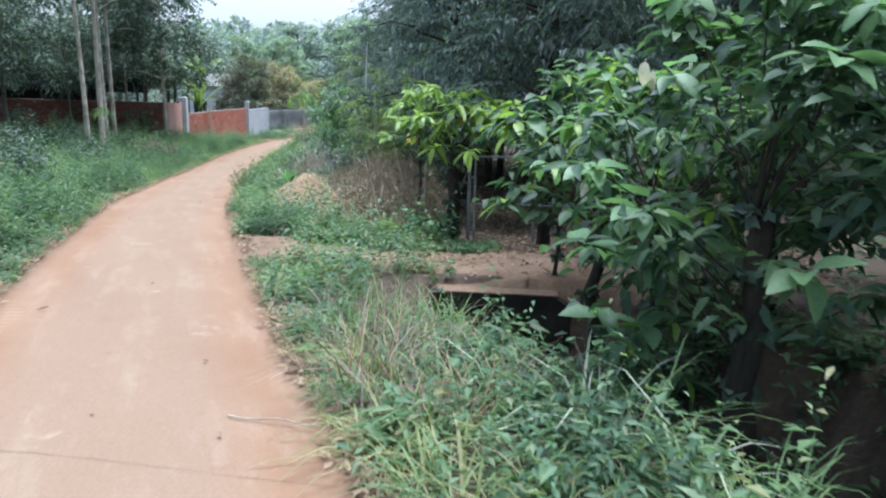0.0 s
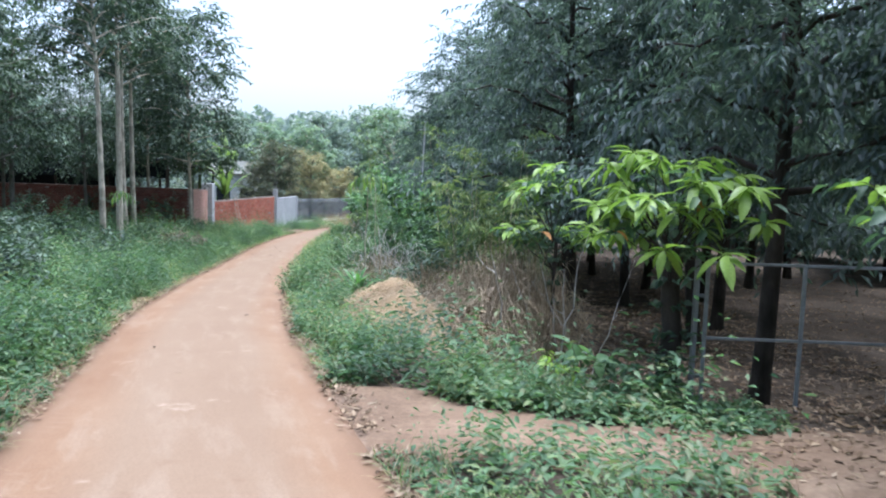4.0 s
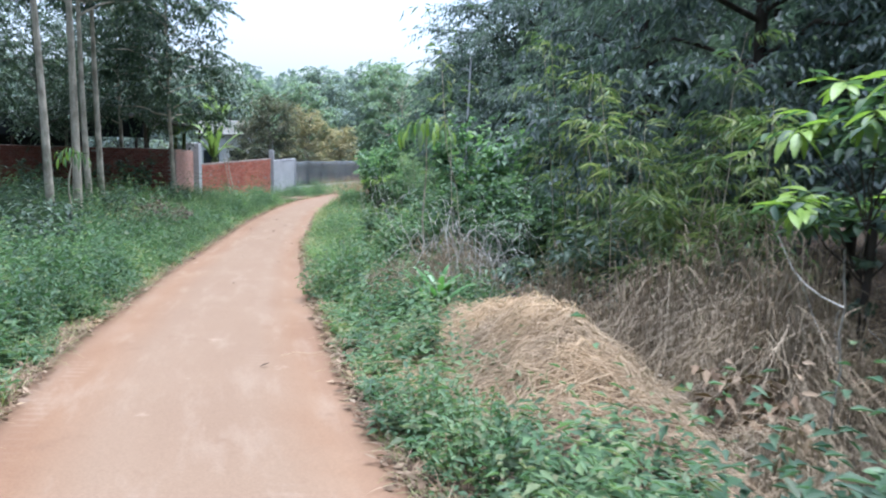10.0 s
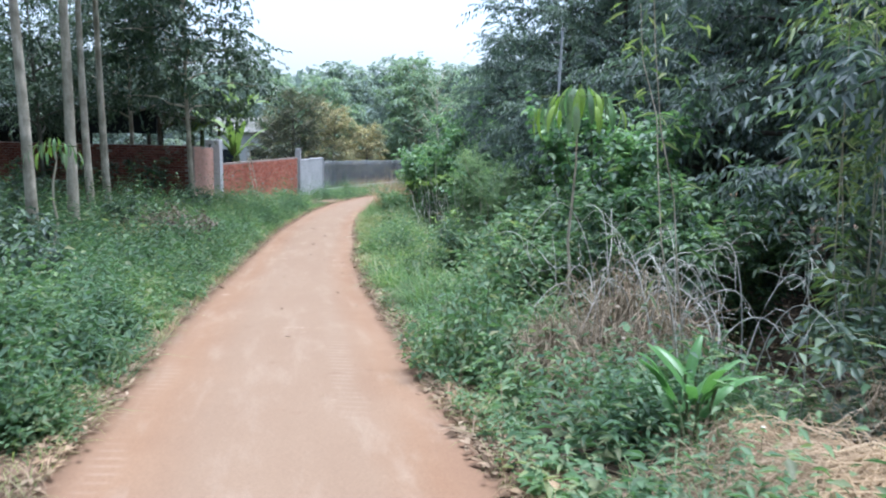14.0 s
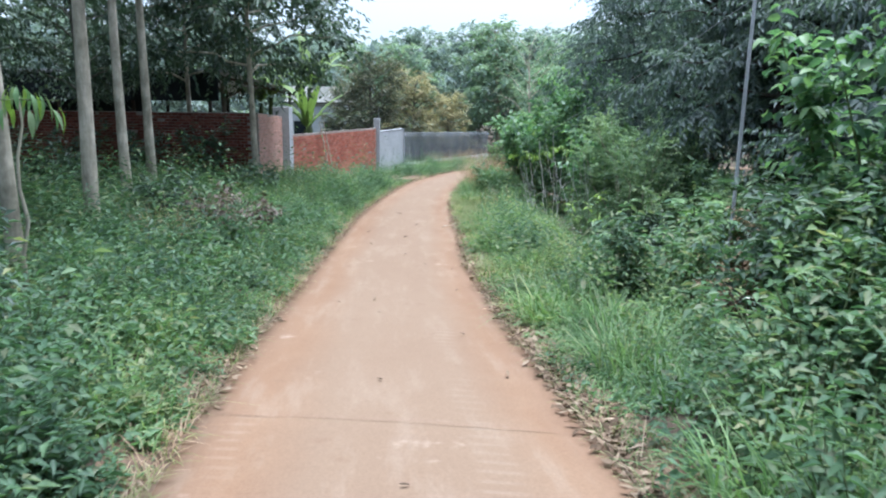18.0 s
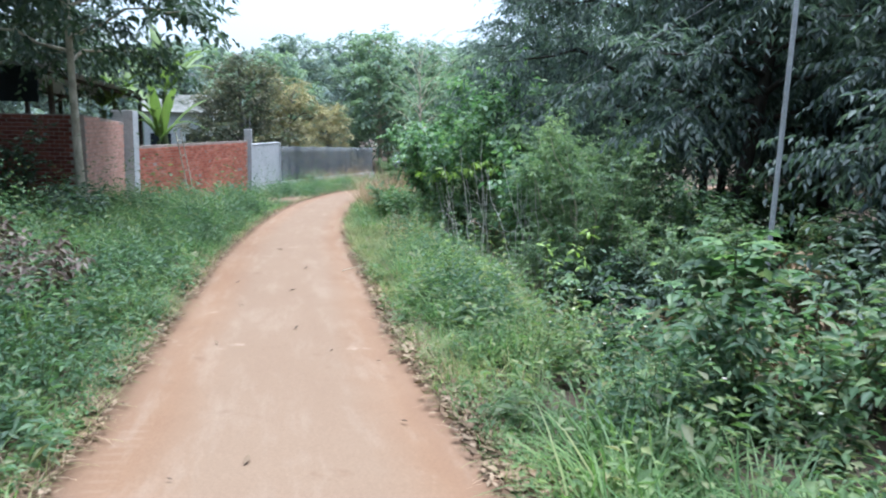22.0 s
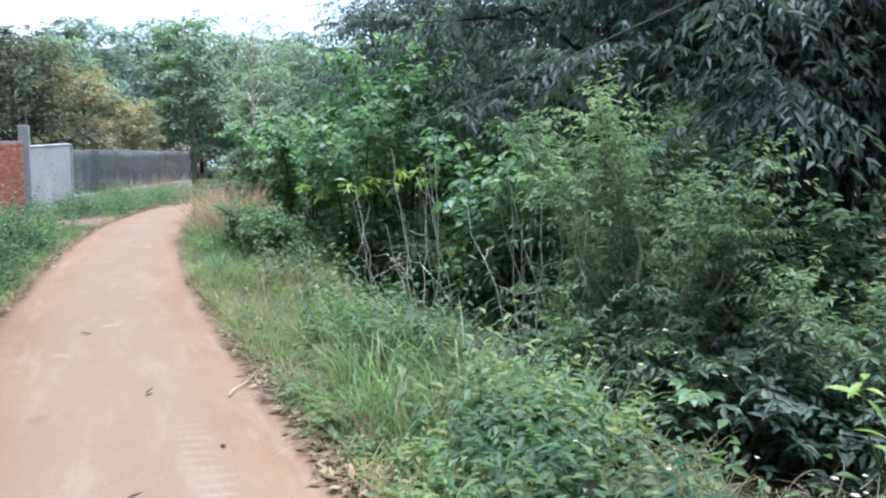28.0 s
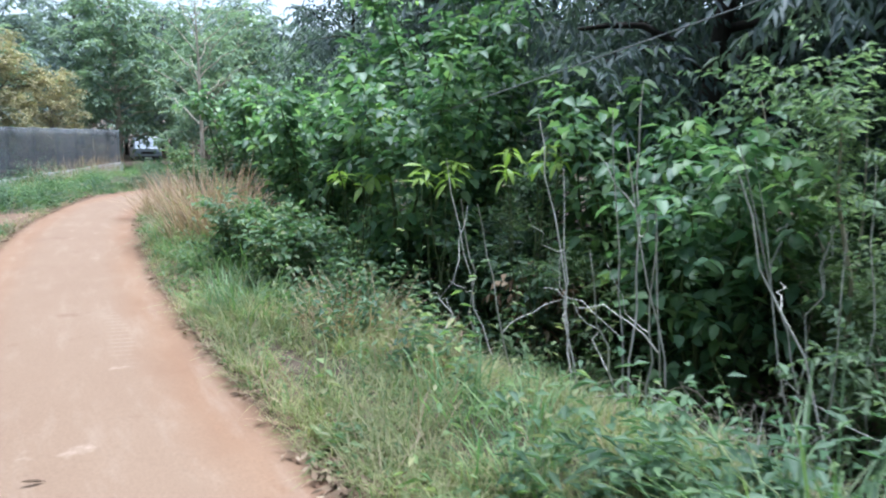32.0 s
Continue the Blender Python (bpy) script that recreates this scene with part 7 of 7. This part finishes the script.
g = np.random.default_rng(900)
for side in "lr":
    y = g.uniform(1, 52, 10000)
    s = g.normal(.09, .11, 10000) + .04 * rough(y, y)
    x = x_right(y) + s if side == "r" else x_left(y) - s
    keep = (rough(y * 1.1, y * .3) > -.4)
    litter("leaf_litter", x[keep], y[keep], g, .07, "dry fallen leaves along the lane's edge", .012)
y = g.uniform(14, 34, 3800)
litter("leaf_litter", x_right(y) + g.normal(.1, .09, 3800), y, g, .085, "dry fallen leaves along the lane's edge", .02)
x, y = g.uniform(-3.5, 13, 22000), g.uniform(11.2, 48, 22000)
keep = x > x_right(y) + 2.6
litter("leaf_litter", x[keep], y[keep], g, .1, "dry fallen leaves on the orchard floor")
x, y = g.uniform(-2.2, 5, 24000), g.uniform(10.8, 28, 24000)
keep = x > np.maximum(x_right(y) + 2.2, -1.7)
litter("leaf_litter", x[keep], y[keep], g, .085, "dry fallen leaves on the orchard floor", .015)
x, y = g.uniform(-.6, 5, 8000), g.uniform(8.0, 13.5, 8000)
keep = (g.uniform(0, 1, 8000) < step(8.0, 10.2, y) + .2)
litter("leaf_litter", x[keep], y[keep], g, .08, "dry fallen leaves by the orchard gate", .02)

STONE = []
for q in range(4):
    bm = bmesh.new()
    bmesh.ops.create_icosphere(bm, subdivisions=2, radius=1)
    for v in bm.verts:
        v.co *= 1 + .22 * noise.noise(v.co * 1.6 + Vector((q * 7, 0, 0)))
        v.co.z *= .62
    me = bpy.data.meshes.new("stone")
    bm.to_mesh(me)
    bm.free()
    me.materials.append(M_DIRT)
    STONE.append(me)
for q in range(80):
    side = g.uniform() < .6
    y = g.uniform(2.2, 12) if q < 45 else g.uniform(12, 40)
    s = abs(g.normal(.02, .09))
    x = float(x_right(y)) + s if side else float(x_left(y)) - s
    r = g.uniform(.009, .024) * (1.2 if y < 6 else 1)
    tagged(part("stone", STONE[q % 4], None, None, m=pose(x, y, on_ground(x, y, .02), g.uniform(-20, 20), g.uniform(-20, 20), g.uniform(0, 360)) @ Matrix.Scale(r, 4)),
           "small dusty stone at the lane's edge", "stone", "stones")


# single fallen leaves and a twig on the lane
def road_z(x, y): return float(fall(y)) + .014


LEAF = single_leaf(.12, .04, M_LITTER, 9, -.15, .2)
M_DARKLEAF = leafy("dark_dead_leaf", [(.045, .03, .022), (.08, .055, .04), (.12, .085, .06)], .85, .05, .15)
DARKLEAF = single_leaf(.13, .035, M_DARKLEAF, 10, -.2, .4)
for q, (x, y) in enumerate(((-8.27, 30.5), (-7.47, 27.65), (-8.45, 27.8), (-7.1, 27.3), (-7.9, 28.4), (-8.6, 29.6), (-9.0, 31.0), (-7.6, 33.9), (-6.2, 22.6), (-7.1, 22.4), (-6.6, 20.7), (-5.9, 18.6), (-5.0, 15.5), (-5.2, 12.6), (-4.4, 11.2),
                            (-2.9, 7.4), (-1.6, 4.9), (-1.9, 3.9), (-2.4, 9.4), (-7.5, 24.6), (-7.7, 25.2), (-8.0, 25.0), (-6.9, 25.9), (-7.9, 36.2), (-8.9, 34.2), (-8.3, 32.2), (-7.8, 31.2), (-6.6, 23.8), (-3.4, 6.2), (-1.1, 3.6))):
    tagged(part("fallen_leaf", DARKLEAF if q % 3 < 2 else LEAF, None, None, m=pose(x, y, road_z(x, y) + .008, 0, 0, g.uniform(0, 360)) @ Matrix.Scale(g.uniform(.3, .75), 4)),
           "curled dry leaf lying on the lane", "leaf", "fallen leaves")
for q, (a, b, r) in enumerate((((-7.75, 32.05), (-7.45, 32.75), .006), ((-7.4, 31.5), (-7.15, 31.9), .005), ((-1.15, 3.9), (-.62, 3.75), .006), ((-6.05, 25.0), (-5.95, 25.5), .006))):
    V, F = tube(bend((*a, road_z(*a) + .008), (*b, road_z(*b) + .02), 0, .012, 7), np.linspace(r, r * .5, 7), 5)
    tagged(part("twig", mesh_of("twig", V, F, M_STEM), None), "bare pale twig lying at the lane's edge", "twig", "twigs")

# ---- bricks of the walls, last ----
for w, d, n, ta, tb, singles in brick_jobs:
    courses = int(max(ta, tb) / BZ)
    cells = []
    for c in range(courses):
        for k in range(n + 1):
            x = (k + (.5 if c % 2 else .0)) * BX + BX / 2
            if x + BX / 2 < d and (c + 1) * BZ < ta + (tb - ta) * x / d:
                cells.append((x, c * BZ))
    cells.sort(key=lambda q: (-q[1], -q[0]))
    gg = np.random.default_rng(len(cells))
    for x, z in cells[:singles]:
        part("brick", BRICKS[w.name], None, w, m=pose(x, gg.normal(0, .0025), z, 0, 0, gg.normal(0, .6)))
    rest = np.array(cells[singles:])
    if len(rest):
        BV = np.array([v.co for v in BRICKS[w.name].vertices])
        polys = [list(p.vertices) for p in BRICKS[w.name].polygons]
        Vall = (BV[None] + np.stack([rest[:, 0], gg.normal(0, .003, len(rest)), rest[:, 1]], 1)[:, None]).reshape(-1, 3)
        off = (np.arange(len(rest)) * len(BV))[:, None]
        faces = []
        for size in (3, 4):
            f = np.array([p for p in polys if len(p) == size])
            if len(f):
                faces.append((f[None] + off[:, :, None]).reshape(-1, size))
        mat = BRICKS[w.name].materials[0]
        part("bricks", mesh_of("bricks", Vall, faces, mat, False), mat, w)["kind"] = "stuff"
